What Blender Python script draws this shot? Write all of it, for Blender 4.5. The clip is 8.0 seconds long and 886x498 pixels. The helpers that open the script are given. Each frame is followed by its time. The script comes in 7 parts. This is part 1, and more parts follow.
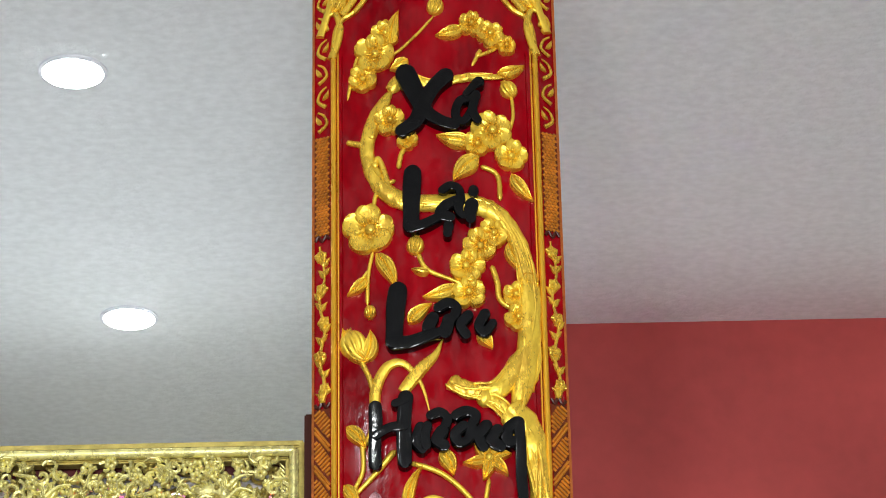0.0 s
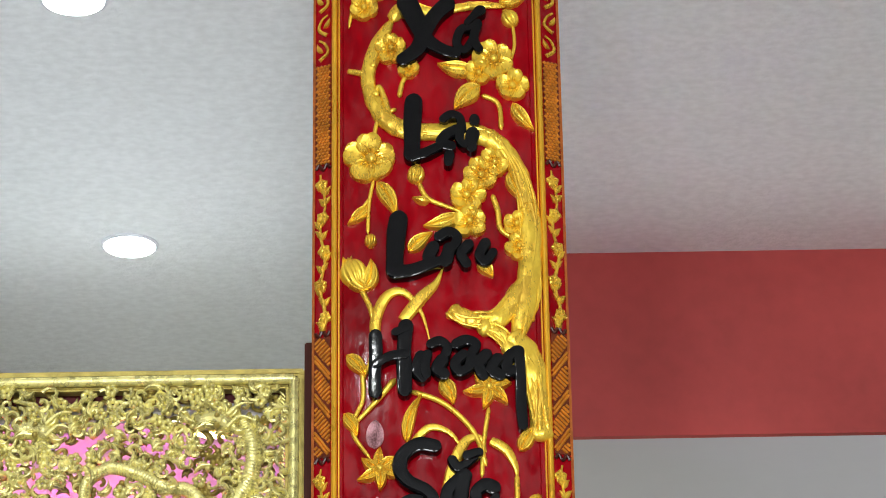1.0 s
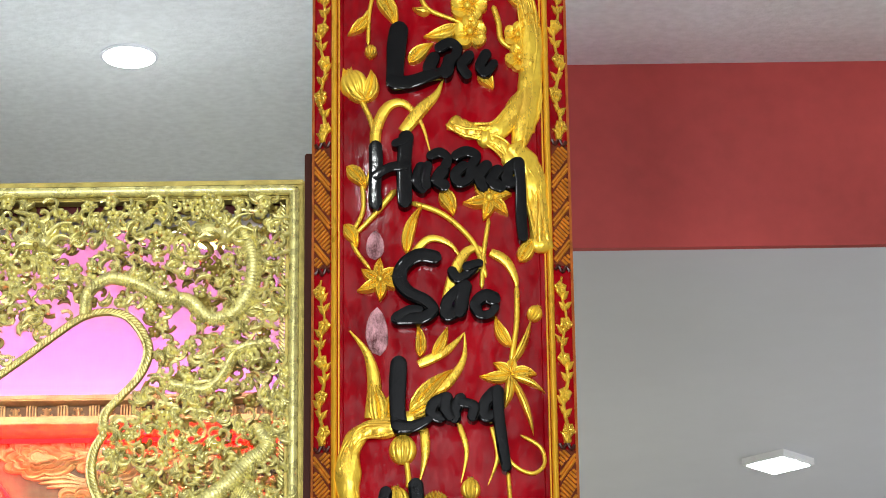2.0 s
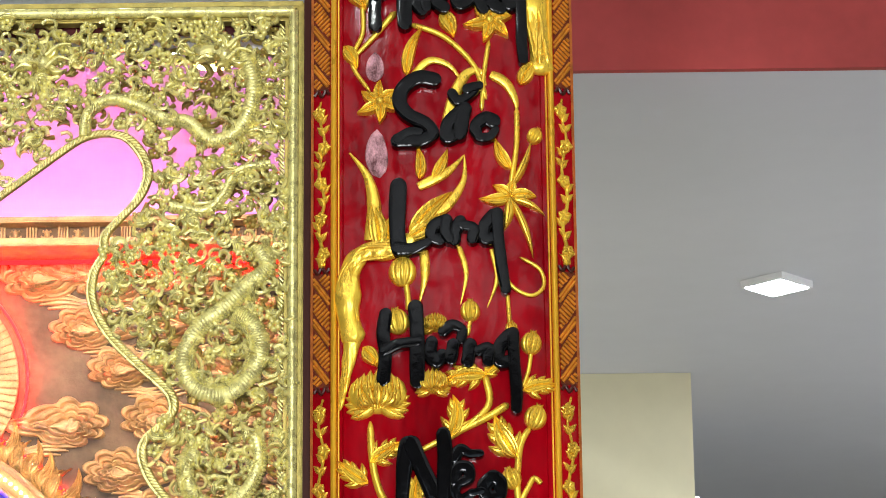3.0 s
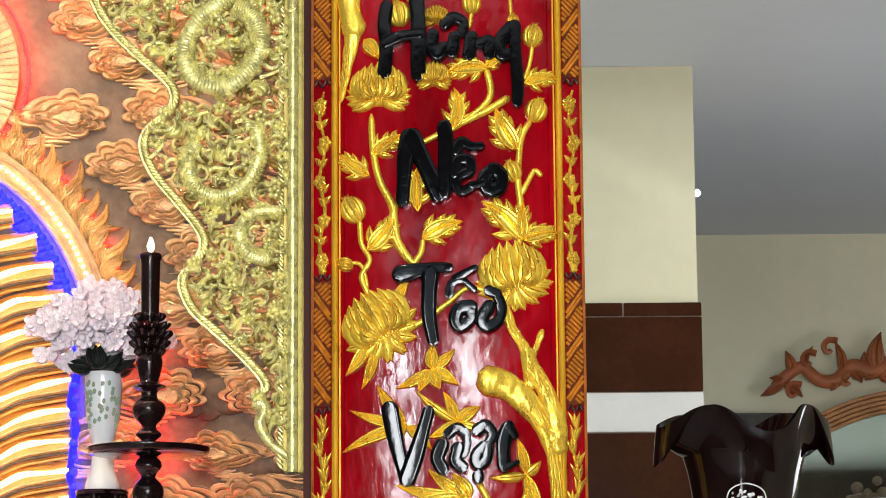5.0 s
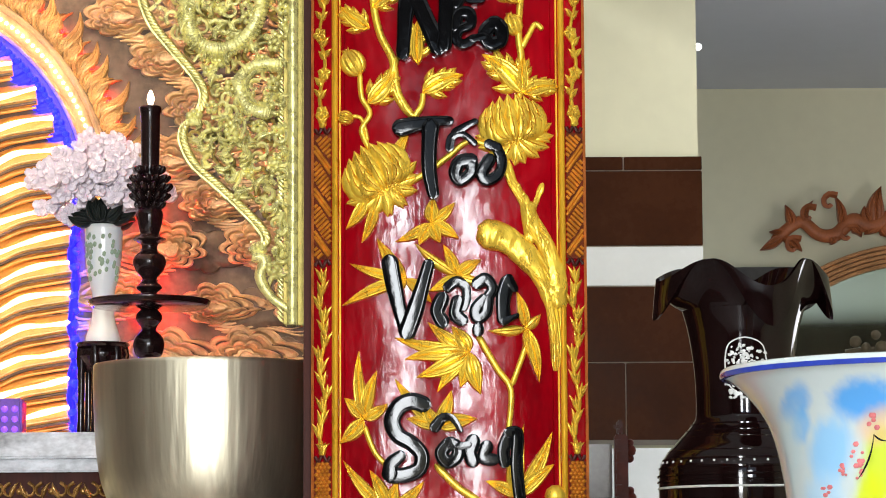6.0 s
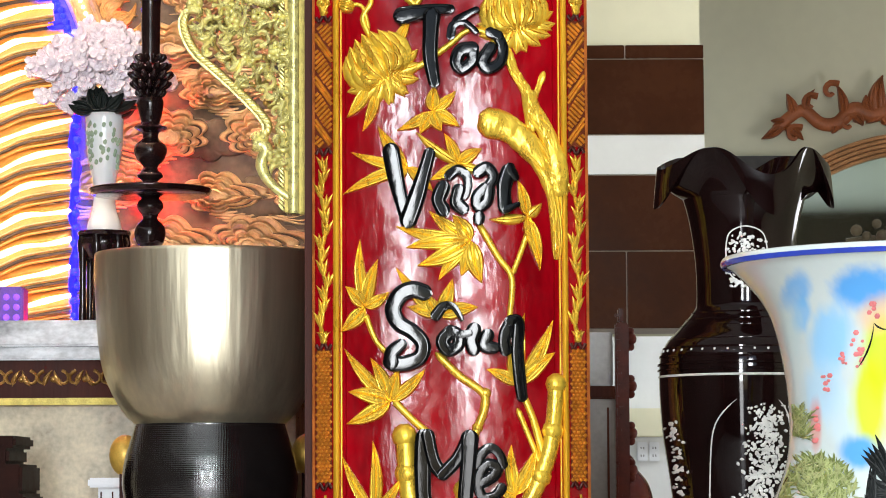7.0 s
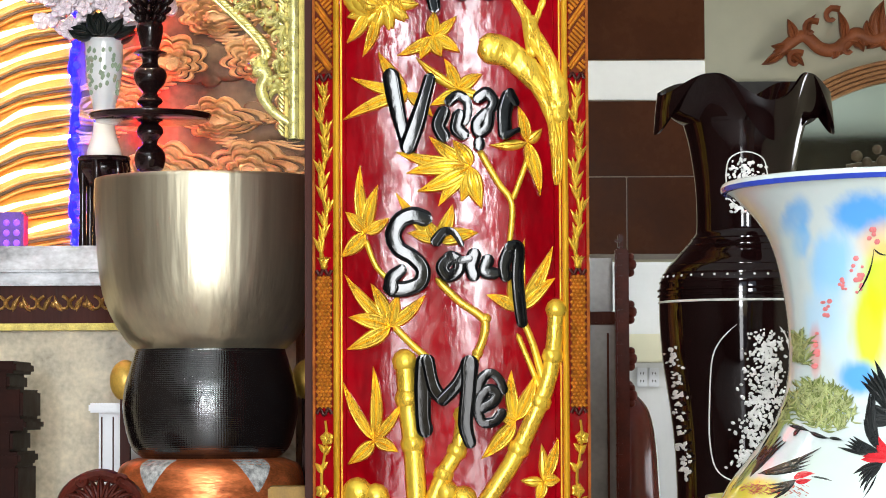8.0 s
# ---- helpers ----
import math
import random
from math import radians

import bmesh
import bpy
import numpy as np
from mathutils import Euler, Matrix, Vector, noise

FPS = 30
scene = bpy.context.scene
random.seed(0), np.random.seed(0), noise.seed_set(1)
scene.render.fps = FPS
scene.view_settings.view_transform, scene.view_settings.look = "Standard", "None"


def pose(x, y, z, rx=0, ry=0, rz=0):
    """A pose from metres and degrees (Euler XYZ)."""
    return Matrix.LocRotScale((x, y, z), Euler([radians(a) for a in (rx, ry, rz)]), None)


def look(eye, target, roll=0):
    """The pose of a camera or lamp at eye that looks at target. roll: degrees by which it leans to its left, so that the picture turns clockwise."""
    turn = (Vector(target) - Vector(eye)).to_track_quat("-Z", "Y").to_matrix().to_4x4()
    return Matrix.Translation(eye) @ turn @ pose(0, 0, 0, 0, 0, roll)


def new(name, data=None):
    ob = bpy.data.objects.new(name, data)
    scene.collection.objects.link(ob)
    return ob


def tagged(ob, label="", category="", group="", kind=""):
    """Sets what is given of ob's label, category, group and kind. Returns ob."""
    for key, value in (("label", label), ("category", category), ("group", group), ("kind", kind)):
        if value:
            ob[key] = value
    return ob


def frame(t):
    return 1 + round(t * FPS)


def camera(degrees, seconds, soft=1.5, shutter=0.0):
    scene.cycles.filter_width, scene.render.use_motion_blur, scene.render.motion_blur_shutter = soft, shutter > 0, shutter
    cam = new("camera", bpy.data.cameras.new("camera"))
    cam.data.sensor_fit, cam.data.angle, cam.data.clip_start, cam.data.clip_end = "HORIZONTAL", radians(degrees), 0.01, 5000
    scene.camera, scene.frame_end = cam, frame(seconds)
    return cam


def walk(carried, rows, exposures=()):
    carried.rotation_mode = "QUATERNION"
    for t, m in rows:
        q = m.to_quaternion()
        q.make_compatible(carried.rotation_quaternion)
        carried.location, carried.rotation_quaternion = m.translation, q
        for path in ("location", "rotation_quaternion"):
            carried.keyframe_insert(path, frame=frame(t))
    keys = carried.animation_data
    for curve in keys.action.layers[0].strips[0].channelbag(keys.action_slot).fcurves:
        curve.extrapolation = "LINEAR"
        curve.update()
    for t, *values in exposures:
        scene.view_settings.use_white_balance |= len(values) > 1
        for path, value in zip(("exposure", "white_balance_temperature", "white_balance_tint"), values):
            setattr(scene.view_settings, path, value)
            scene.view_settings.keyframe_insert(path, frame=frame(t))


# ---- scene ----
# Camera: it stands still in the hall and tilts down along the board.
EYE = 1.5
cam = camera(17.82, 8.0, soft=0.95)
ROWS = [
    (0.0, 25.039, -0.000, -1.112),
    (0.5, 24.801, -0.006, -1.029),
    (1.0, 23.598, 0.040, -0.865),
    (1.5, 21.853, 0.065, -0.810),
    (1.7, 21.015, 0.078, -0.753),
    (2.8, 16.832, 0.139, -0.653),
    (3.0, 16.173, 0.139, -0.593),
    (3.5, 14.456, 0.154, -0.541),
    (4.0, 13.050, 0.196, -0.528),
    (4.5, 11.496, 0.214, -0.413),
    (4.7, 10.865, 0.219, -0.433),
    (5.8, 7.575, 0.223, -0.343),
    (6.0, 6.979, 0.240, -0.302),
    (6.5, 5.648, 0.258, -0.271),
    (7.0, 4.720, 0.273, -0.264),
    (7.5, 3.695, 0.278, -0.244),
    (8.0, 3.212, 0.281, -0.244),
]
walk(cam, [(t, pose(0, 0, EYE, 90 + pitch, 0, yaw) @ pose(0, 0, 0, 0, 0, roll)) for t, pitch, yaw, roll in ROWS],
     exposures=[(0.0, 0.56), (4.5, 0.56), (6.5, 0.70), (8.0, 0.82)])

# ---- light ----
world = bpy.data.worlds.new("sky")
scene.world = world
world.use_nodes = True
wn = world.node_tree.nodes
sky = wn.new("ShaderNodeTexSky")
sky.sky_type = "NISHITA"
sky.sun_disc = False
sky.sun_elevation = radians(50)
sky.sun_rotation = radians(200)
wn["Background"].inputs[1].default_value = 0.12
world.node_tree.links.new(sky.outputs[0], wn["Background"].inputs[0])


def area_lamp(name, m, sx, sy, watts, color):
    d = bpy.data.lights.new(name, "AREA")
    d.shape, d.size, d.size_y, d.energy, d.color = "RECTANGLE", sx, sy, watts, color
    ob = new(name, d)
    ob.matrix_world = m
    return ob


# daylight of the open front door, two leaves wide, behind the camera
for xd, wd in ((-1.0, 0.5), (0.42, 0.58)):
    area_lamp("door_daylight", pose(xd, -2.45, 2.42, 90, 0, 0), wd, 1.28, 142 * wd, (0.93, 0.97, 1.0))
    area_lamp("door_yard_light", pose(xd, -2.45, 0.95, 90, 0, 0), wd, 1.6, 46 * wd, (0.95, 0.97, 1.0))


# ---- materials ----
def mat(name, color, rough=0.5, metal=0.0, var=0.15, scale=20.0, bump=0.0, bscale=200.0, coat=0.0, tint=None, stretch=(1, 1, 1), rvar=0.1, spec=0.3):
    m = bpy.data.materials.new(name)
    m.use_nodes = True
    n, l = m.node_tree.nodes, m.node_tree.links
    b = n["Principled BSDF"]
    tc = n.new("ShaderNodeTexCoord")
    mp = n.new("ShaderNodeMapping")
    mp.inputs["Scale"].default_value = stretch
    l.new(tc.outputs["Object"], mp.inputs[0])
    n1 = n.new("ShaderNodeTexNoise")
    n1.inputs["Scale"].default_value, n1.inputs["Detail"].default_value = scale, 5
    n2 = n.new("ShaderNodeTexNoise")
    n2.inputs["Scale"].default_value, n2.inputs["Detail"].default_value = scale * 9, 3
    l.new(mp.outputs[0], n1.inputs[0])
    l.new(mp.outputs[0], n2.inputs[0])
    mix = n.new("ShaderNodeMath")
    mix.operation = "MULTIPLY_ADD"
    l.new(n2.outputs[0], mix.inputs[0])
    mix.inputs[1].default_value = 0.4
    l.new(n1.outputs[0], mix.inputs[2])
    ramp = n.new("ShaderNodeValToRGB")
    c2 = tint if tint else tuple(min(1, c * (1 + var)) for c in color)
    c1 = tuple(c * (1 - var) for c in color)
    ramp.color_ramp.elements[0].position, ramp.color_ramp.elements[1].position = 0.5, 0.9
    ramp.color_ramp.elements[0].color, ramp.color_ramp.elements[1].color = (*c1, 1), (*c2, 1)
    l.new(mix.outputs[0], ramp.inputs[0])
    l.new(ramp.outputs[0], b.inputs["Base Color"])
    rr = n.new("ShaderNodeMapRange")
    rr.inputs["From Min"].default_value, rr.inputs["From Max"].default_value = 0.3, 1.0
    rr.inputs["To Min"].default_value, rr.inputs["To Max"].default_value = max(0.02, rough - rvar), min(1, rough + rvar)
    l.new(mix.outputs[0], rr.inputs[0])
    l.new(rr.outputs[0], b.inputs["Roughness"])
    b.inputs["Metallic"].default_value = metal
    b.inputs["Specular IOR Level"].default_value = spec if metal < 0.3 else 0.5
    b.inputs["Coat Weight"].default_value = coat
    b.inputs["Coat Roughness"].default_value = 0.08
    if bump:
        n3 = n.new("ShaderNodeTexNoise")
        n3.inputs["Scale"].default_value, n3.inputs["Detail"].default_value = bscale, 4
        l.new(mp.outputs[0], n3.inputs[0])
        bp = n.new("ShaderNodeBump")
        bp.inputs["Strength"].default_value, bp.inputs["Distance"].default_value = bump, 0.004
        l.new(n3.outputs[0], bp.inputs["Height"])
        l.new(bp.outputs[0], b.inputs["Normal"])
    return m


def glow(name, color, strength):
    m = bpy.data.materials.new(name)
    m.use_nodes = True
    b = m.node_tree.nodes["Principled BSDF"]
    b.inputs["Base Color"].default_value = (*color, 1)
    b.inputs["Emission Color"].default_value = (*color, 1)
    b.inputs["Emission Strength"].default_value = strength
    return m


RED = mat("red_lacquer", (0.26, 0.0008, 0.005), 0.09, var=0.35, scale=12, bump=0.055, bscale=130, rvar=0.05, stretch=(1, 1, 0.3))


def worn_gloss(material, scale, low, high):
    """Lacquer rubbed dull in fine flakes: gloss and smoothness differ from flake to flake."""
    n, l = material.node_tree.nodes, material.node_tree.links
    b = n["Principled BSDF"]
    tc = n.new("ShaderNodeTexCoord")
    mp = n.new("ShaderNodeMapping")
    mp.inputs["Scale"].default_value = (1, 1, 0.55)
    l.new(tc.outputs["Object"], mp.inputs[0])
    nz = n.new("ShaderNodeTexNoise")
    nz.inputs["Scale"].default_value, nz.inputs["Detail"].default_value, nz.inputs["Roughness"].default_value = scale, 8, 0.74
    l.new(mp.outputs[0], nz.inputs[0])
    mr = n.new("ShaderNodeMapRange")
    mr.inputs["From Min"].default_value, mr.inputs["From Max"].default_value = 0.44, 0.56
    mr.inputs["To Min"].default_value, mr.inputs["To Max"].default_value = low, high
    l.new(nz.outputs[0], mr.inputs[0])
    l.new(mr.outputs[0], b.inputs["Specular IOR Level"])


worn_gloss(RED, 42, 0.05, 0.35)
GOLD = mat("gilding", (0.95, 0.575, 0.06), 0.28, 0.62, var=0.22, scale=40, bump=0.22, bscale=170, stretch=(1, 1, 0.5))
GOLD_STRIP = mat("ochre_gilding", (0.80, 0.42, 0.025), 0.3, 0.4, var=0.2, scale=30, bump=0.12, stretch=(1, 1, 0.2))
ORANGE_GOLD = mat("orange_gilding", (0.42, 0.11, 0.015), 0.42, 0.3, var=0.3, scale=60, bump=0.2)
BLACK = mat("black_lacquer", (0.003, 0.003, 0.0035), 0.06, var=0.2, scale=50, bump=0.04, bscale=60, spec=0.20, rvar=0.04)
PALE_GOLD = mat("pale_gilding", (0.80, 0.71, 0.27), 0.27, 0.52, var=0.3, scale=60, bump=0.3, bscale=300)
# Olive gilding of the mouldings; also serves as recess shade on deep scrollwork.
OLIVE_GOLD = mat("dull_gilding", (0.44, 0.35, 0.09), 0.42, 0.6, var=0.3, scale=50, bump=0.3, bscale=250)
DARK_WOOD = mat("dark_brown_wood", (0.055, 0.016, 0.011), 0.4, spec=0.06, var=0.3, scale=14, stretch=(1, 1, 0.1), bump=0.1)
# Fine colour mottling puts the relief shading of the ripple into the plaster.
PLASTER = mat("white_plaster", (0.745, 0.77, 0.79), 0.85, var=0.07, scale=55, bump=0.8, bscale=95, stretch=(0.8, 1.0, 1))
CEIL_GREY = mat("matt_white_ceiling_paint", (0.64, 0.655, 0.71), 0.8, var=0.03, scale=1.2)
BEAM_RED = mat("red_paint", (0.42, 0.060, 0.055), 0.5, var=0.16, scale=2.5, bump=0.15, bscale=6)
CREAM = mat("cream_paint", (0.71, 0.67, 0.48), 0.7, var=0.04, scale=2)
TILE_BROWN = mat("brown_glazed_tile", (0.047, 0.015, 0.006), 0.25, var=0.2, scale=6, spec=0.03)
TILE_WHITE = mat("white_glazed_tile", (0.72, 0.72, 0.70), 0.2, var=0.03, scale=6)
GROUT = mat("grey_grout", (0.42, 0.36, 0.30), 0.9, var=0.1, scale=40)
FLOOR_M = mat("polished_floor_tile", (0.46, 0.44, 0.42), 0.25, var=0.2, scale=5)
# Finish of the unseen hall walls, dark so that gilding and lacquer reflect little.
WALL_M = mat("dark_unseen_wall", (0.10, 0.075, 0.06), 0.55, var=0.25, scale=6, stretch=(1, 1, 0.1))
BRONZE = mat("brushed_brass", (0.72, 0.65, 0.475), 0.34, 0.95, var=0.14, scale=12, bump=0.8, bscale=22, rvar=0.08, stretch=(1, 1, 0.05))
BLACK_POT = mat("black_ribbed_drum_skin", (0.007, 0.006, 0.006), 0.14, var=0.3, scale=40, bump=0.03, bscale=140, stretch=(1, 1, 3), spec=0.9, coat=0.4)
VASE_BLACK = mat("dark_brown_black_lacquer", (0.007, 0.0022, 0.0022), 0.06, var=0.3, scale=12, bump=0.06, bscale=9, rvar=0.02, spec=0.3)
PORCELAIN = mat("white_porcelain", (0.80, 0.84, 0.84), 0.12, var=0.03, scale=8, coat=0.4, rvar=0.03)
BROWN_RELIEF = mat("brown_gilded_relief", (0.30, 0.14, 0.05), 0.42, 0.35, var=0.3, scale=25, bump=0.3, bscale=120)
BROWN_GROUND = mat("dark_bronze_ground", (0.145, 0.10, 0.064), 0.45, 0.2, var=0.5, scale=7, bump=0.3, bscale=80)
MARBLE = mat("grey_white_marble", (0.52, 0.53, 0.55), 0.12, var=0.5, scale=14, stretch=(0.6, 1, 1), spec=0.5)
CREAM_STONE = mat("veined_beige_marble", (0.50, 0.43, 0.30), 0.3, var=0.4, scale=11, bump=0.2, bscale=25)


def weave(material, pitch, strength):
    """Fine woven relief: crossed ridges, a little uneven."""
    n, l = material.node_tree.nodes, material.node_tree.links
    tc = n.new("ShaderNodeTexCoord")
    waves = []
    for axis, sc in (("Z", 1.0), ("X", 0.8)):
        w = n.new("ShaderNodeTexWave")
        w.bands_direction = axis
        w.inputs["Scale"].default_value = 0.314 / pitch * sc
        w.inputs["Distortion"].default_value, w.inputs["Detail"].default_value, w.inputs["Detail Scale"].default_value = 2.5, 2, 0.5
        l.new(tc.outputs["Object"], w.inputs[0])
        waves.append(w)
    mu = n.new("ShaderNodeMath")
    mu.operation = "MULTIPLY_ADD"
    mu.inputs[1].default_value = 0.55
    l.new(waves[1].outputs["Fac"], mu.inputs[0])
    l.new(waves[0].outputs["Fac"], mu.inputs[2])
    bp = n.new("ShaderNodeBump")
    bp.inputs["Strength"].default_value, bp.inputs["Distance"].default_value = strength, 0.001
    l.new(mu.outputs[0], bp.inputs["Height"])
    l.new(bp.outputs[0], n["Principled BSDF"].inputs["Normal"])


weave(BLACK_POT, 0.0032, 0.20)


# ---- mesh helpers ----
def part(name, bm, material, parent=None, label="", smooth=True):
    me = bpy.data.meshes.new(name)
    bmesh.ops.recalc_face_normals(bm, faces=bm.faces)
    bm.to_mesh(me)
    bm.free()
    if smooth:
        me.polygons.foreach_set("use_smooth", [True] * len(me.polygons))
        me.set_sharp_from_angle(angle=radians(42))
    me.materials.append(material)
    ob = new(name, me)
    ob.parent = parent
    if label:
        ob["label"] = label
    return ob


def thing(name, label, category, group="", kind=""):
    ob = new(name)
    ob.empty_display_size = 0.05
    return tagged(ob, label, category, group, kind)


def box(x0, x1, y0, y1, z0, z1, bevel=0.0, bm=None):
    bm = bm or bmesh.new()
    r = bmesh.ops.create_cube(bm, size=1)
    vs = r["verts"]
    for v in vs:
        v.co = (x0 if v.co.x < 0 else x1, y0 if v.co.y < 0 else y1, z0 if v.co.z < 0 else z1)
    if bevel:
        es = list({e for v in vs for e in v.link_edges})
        bmesh.ops.bevel(bm, geom=es, offset=bevel, segments=2, affect="EDGES")
    return bm


def setting(name, bm, material, label, category, smooth=False):
    return tagged(part(name, bm, material, None, "", smooth), label, category, "", "structure")


def curve_points(pts, per=6):
    """A smooth way through the points."""
    p = [Vector(q) for q in pts]
    if len(p) < 3:
        return [p[0].lerp(p[-1], i / per) for i in range(per + 1)]
    out = []
    for i in range(len(p) - 1):
        a, b, c, d = p[max(i - 1, 0)], p[i], p[i + 1], p[min(i + 2, len(p) - 1)]
        for k in range(per):
            t = k / per
            out.append(0.5 * (2 * b + (c - a) * t + (2 * a - 5 * b + 4 * c - d) * t * t + (3 * b - a - 3 * c + d) * t ** 3))
    out.append(p[-1])
    return out


def sweep(pts, r, r_end=None, h=1.0, base=0.0, ring=8, per=6, bulge=None, bm=None, smooth_path=True, flat=1.0):
    """A rounded ridge along points (u, v): coordinates u, height, v. r to r_end: half width; h: height over half width."""
    bm = bm or bmesh.new()
    q = curve_points(pts, per) if smooth_path else [Vector(p) for p in pts]
    n = len(q)
    r_end = r if r_end is None else r_end
    rows = []
    for i, c in enumerate(q):
        d = q[min(i + 1, n - 1)] - q[max(i - 1, 0)]
        d = d.normalized() if d.length > 1e-9 else Vector((1, 0))
        s = i / (n - 1)
        w = r + (r_end - r) * s
        if bulge:
            w *= bulge(s)
        rows.append([bm.verts.new((c.x - d.y * w * math.cos(a), base + w * h * math.copysign(abs(math.sin(a)) ** flat, math.sin(a)), c.y + d.x * w * math.cos(a)))
                     for a in (2 * math.pi * k / ring for k in range(ring))])
    for a, b in zip(rows, rows[1:]):
        for k in range(ring):
            bm.faces.new((a[k], a[(k + 1) % ring], b[(k + 1) % ring], b[k]))
    for row in (rows[0], rows[-1]):
        bm.faces.new(row)
    return bm


def lathe(profile, seg=48, cx=0.0, cy=0.0, bm=None):
    bm = bm or bmesh.new()
    rows = []
    for r, z in profile:
        rows.append([bm.verts.new((cx + r * math.cos(2 * math.pi * k / seg), cy + r * math.sin(2 * math.pi * k / seg), z)) for k in range(seg)])
    for a, b in zip(rows, rows[1:]):
        for k in range(seg):
            bm.faces.new((a[k], a[(k + 1) % seg], b[(k + 1) % seg], b[k]))
    for row in (rows[0], rows[-1]):
        bm.faces.new(row)
    return bm


def smooth_profile(pts, per=6):
    return [(max(0.0008, p.x), p.y) for p in curve_points(pts, per)]


# ---- the hall ----
setting("floor", box(-4.2, 4.2, -2.6, 12.6, -0.2, 0), FLOOR_M, "polished brown stone tile floor of the hall", "floor")
Z_NEAR, Z_FAR = 4.105, 3.655
setting("ceiling_near", box(-4.2, 4.2, -2.6, 6.0, Z_NEAR, 4.3), PLASTER, "white ceiling with a fine rippled plaster texture", "ceiling")
setting("ceiling_altar", box(-4.2, 0.02, 6.0, 8.5, Z_NEAR, 4.3), PLASTER, "white rippled plaster ceiling behind the shrine", "ceiling")
setting("beam", box(0.02, 4.2, 6.0, 6.02, Z_FAR, 4.3), BEAM_RED, "red painted beam face across the ceiling", "beam")
setting("ceiling_far", box(0.02, 4.2, 6.02, 12.6, Z_FAR + 0.001, 4.3), CEIL_GREY, "plain matt white ceiling of the side room", "ceiling")
setting("wall_left", box(-4.4, -4.2, -2.6, 12.6, -0.2, 4.3), WALL_M, "unseen side wall, kept dark to limit reflections", "wall")
# Unseen; pale so that its reflection brightens the right side of the bowl.
setting("wall_right", box(4.2, 4.4, -2.6, 12.6, -0.2, 4.3), CREAM, "unseen cream side wall that brightens the right side", "wall")
# Unseen; white so that it throws lamp light up to the ceiling.
setting("wall_altar", box(-4.2, 0.02, 8.5, 8.7, -0.2, 4.3), PLASTER, "unseen white wall behind the shrine that bounces light up", "wall")
setting("wall_divider", box(-0.08, 0.02, 5.9, 8.5, 0, 3.6), CREAM, "plain cream dividing wall beside the shrine", "wall")
setting("wall_far", box(-4.2, 4.2, 12.0, 12.2, 0, 4.3), CREAM, "cream painted far wall of the side room", "wall")
# front wall with the wide open door, behind the camera
setting("wall_front_left", box(-4.2, -1.3, -2.6, -2.5, 0, 4.1), WALL_M, "unseen front wall beside the door, kept dark to limit reflections", "wall")
setting("wall_front_right", box(1.3, 4.2, -2.6, -2.5, 0, 4.1), WALL_M, "unseen front wall beside the door, kept dark to limit reflections", "wall")
setting("wall_front_top", box(-1.3, 1.3, -2.6, -2.5, 3.5, 4.1), WALL_M, "unseen front wall over the door, kept dark to limit reflections", "wall")
setting("ground", box(-40, 40, -60, -2.6, -0.3, -0.15), GROUT, "pale paved yard outside the front door", "ground")
setting("door_post", box(-0.12, 0.12, -2.58, -2.42, 0, 3.5, 0.01), DARK_WOOD, "dark wooden post in the middle of the front door", "post")

# ---- the side room's tiled block ----
YP = 8.9
TX = 0.776
setting("wall_block", box(0.02, TX, YP, YP + 0.6, 1.986, Z_FAR), CREAM, "cream painted wall block over brown and white tile bands", "wall")
block = bpy.data.objects["wall_block"]
ZT = [2.881, 2.835, 2.593, 2.465, 2.224, 1.978]
part("grout_bed", box(0.3, TX + 0.008, YP - 0.012, YP + 0.3, ZT[5] + 0.001, ZT[0] - 0.002), GROUT, block, "pale grout between the tiles", False)
JA, JB = 0.537, 0.536
for (za, zb, xs, m) in ((ZT[1], ZT[0], (0.3, JA, TX + 0.012), TILE_BROWN), (ZT[2], ZT[1], (0.3, TX + 0.012), TILE_BROWN), (ZT[3], ZT[2], (0.3, TX + 0.012), TILE_WHITE),
                        (ZT[4], ZT[3], (0.3, TX + 0.012), TILE_BROWN), (ZT[5], ZT[4], (0.3, JB, TX + 0.012), TILE_BROWN)):
    for xa, xb in zip(xs, xs[1:]):
        part("tile", box(xa + 0.002, xb - 0.002, YP - 0.02, YP + 0.1, za + 0.002, zb - 0.002, 0.002), m, block, "", False)

# ---- the board: base ----
UC = -0.0085
HALF = 0.1965
FIELD = 0.158


def board_y(u):
    a = abs(u - UC)
    if a < 0.168:
        return 4.0 + a * a / 2.2
    return 4.0 + 0.168 ** 2 / 2.2 + (a - 0.168) * 0.45


def on_board(bm):
    for v in bm.verts:
        v.co.y = board_y(v.co.x) - v.co.y
    return bm


def strip(u0, u1, z0, z1, h, n=12, depth=0.02):
    """A sheet that follows the board's bow, h proud of it."""
    bm = bmesh.new()
    rows = []
    for i in range(n + 1):
        u = u0 + (u1 - u0) * i / n
        rows.append([bm.verts.new((u, hh, z)) for hh, z in ((h, z0), (h, z1), (-depth, z1), (-depth, z0))])
    for a, b in zip(rows, rows[1:]):
        for k in range(4):
            bm.faces.new((a[k], a[(k + 1) % 4], b[(k + 1) % 4], b[k]))
    bm.faces.new(rows[0])
    bm.faces.new(rows[-1])
    return on_board(bm)


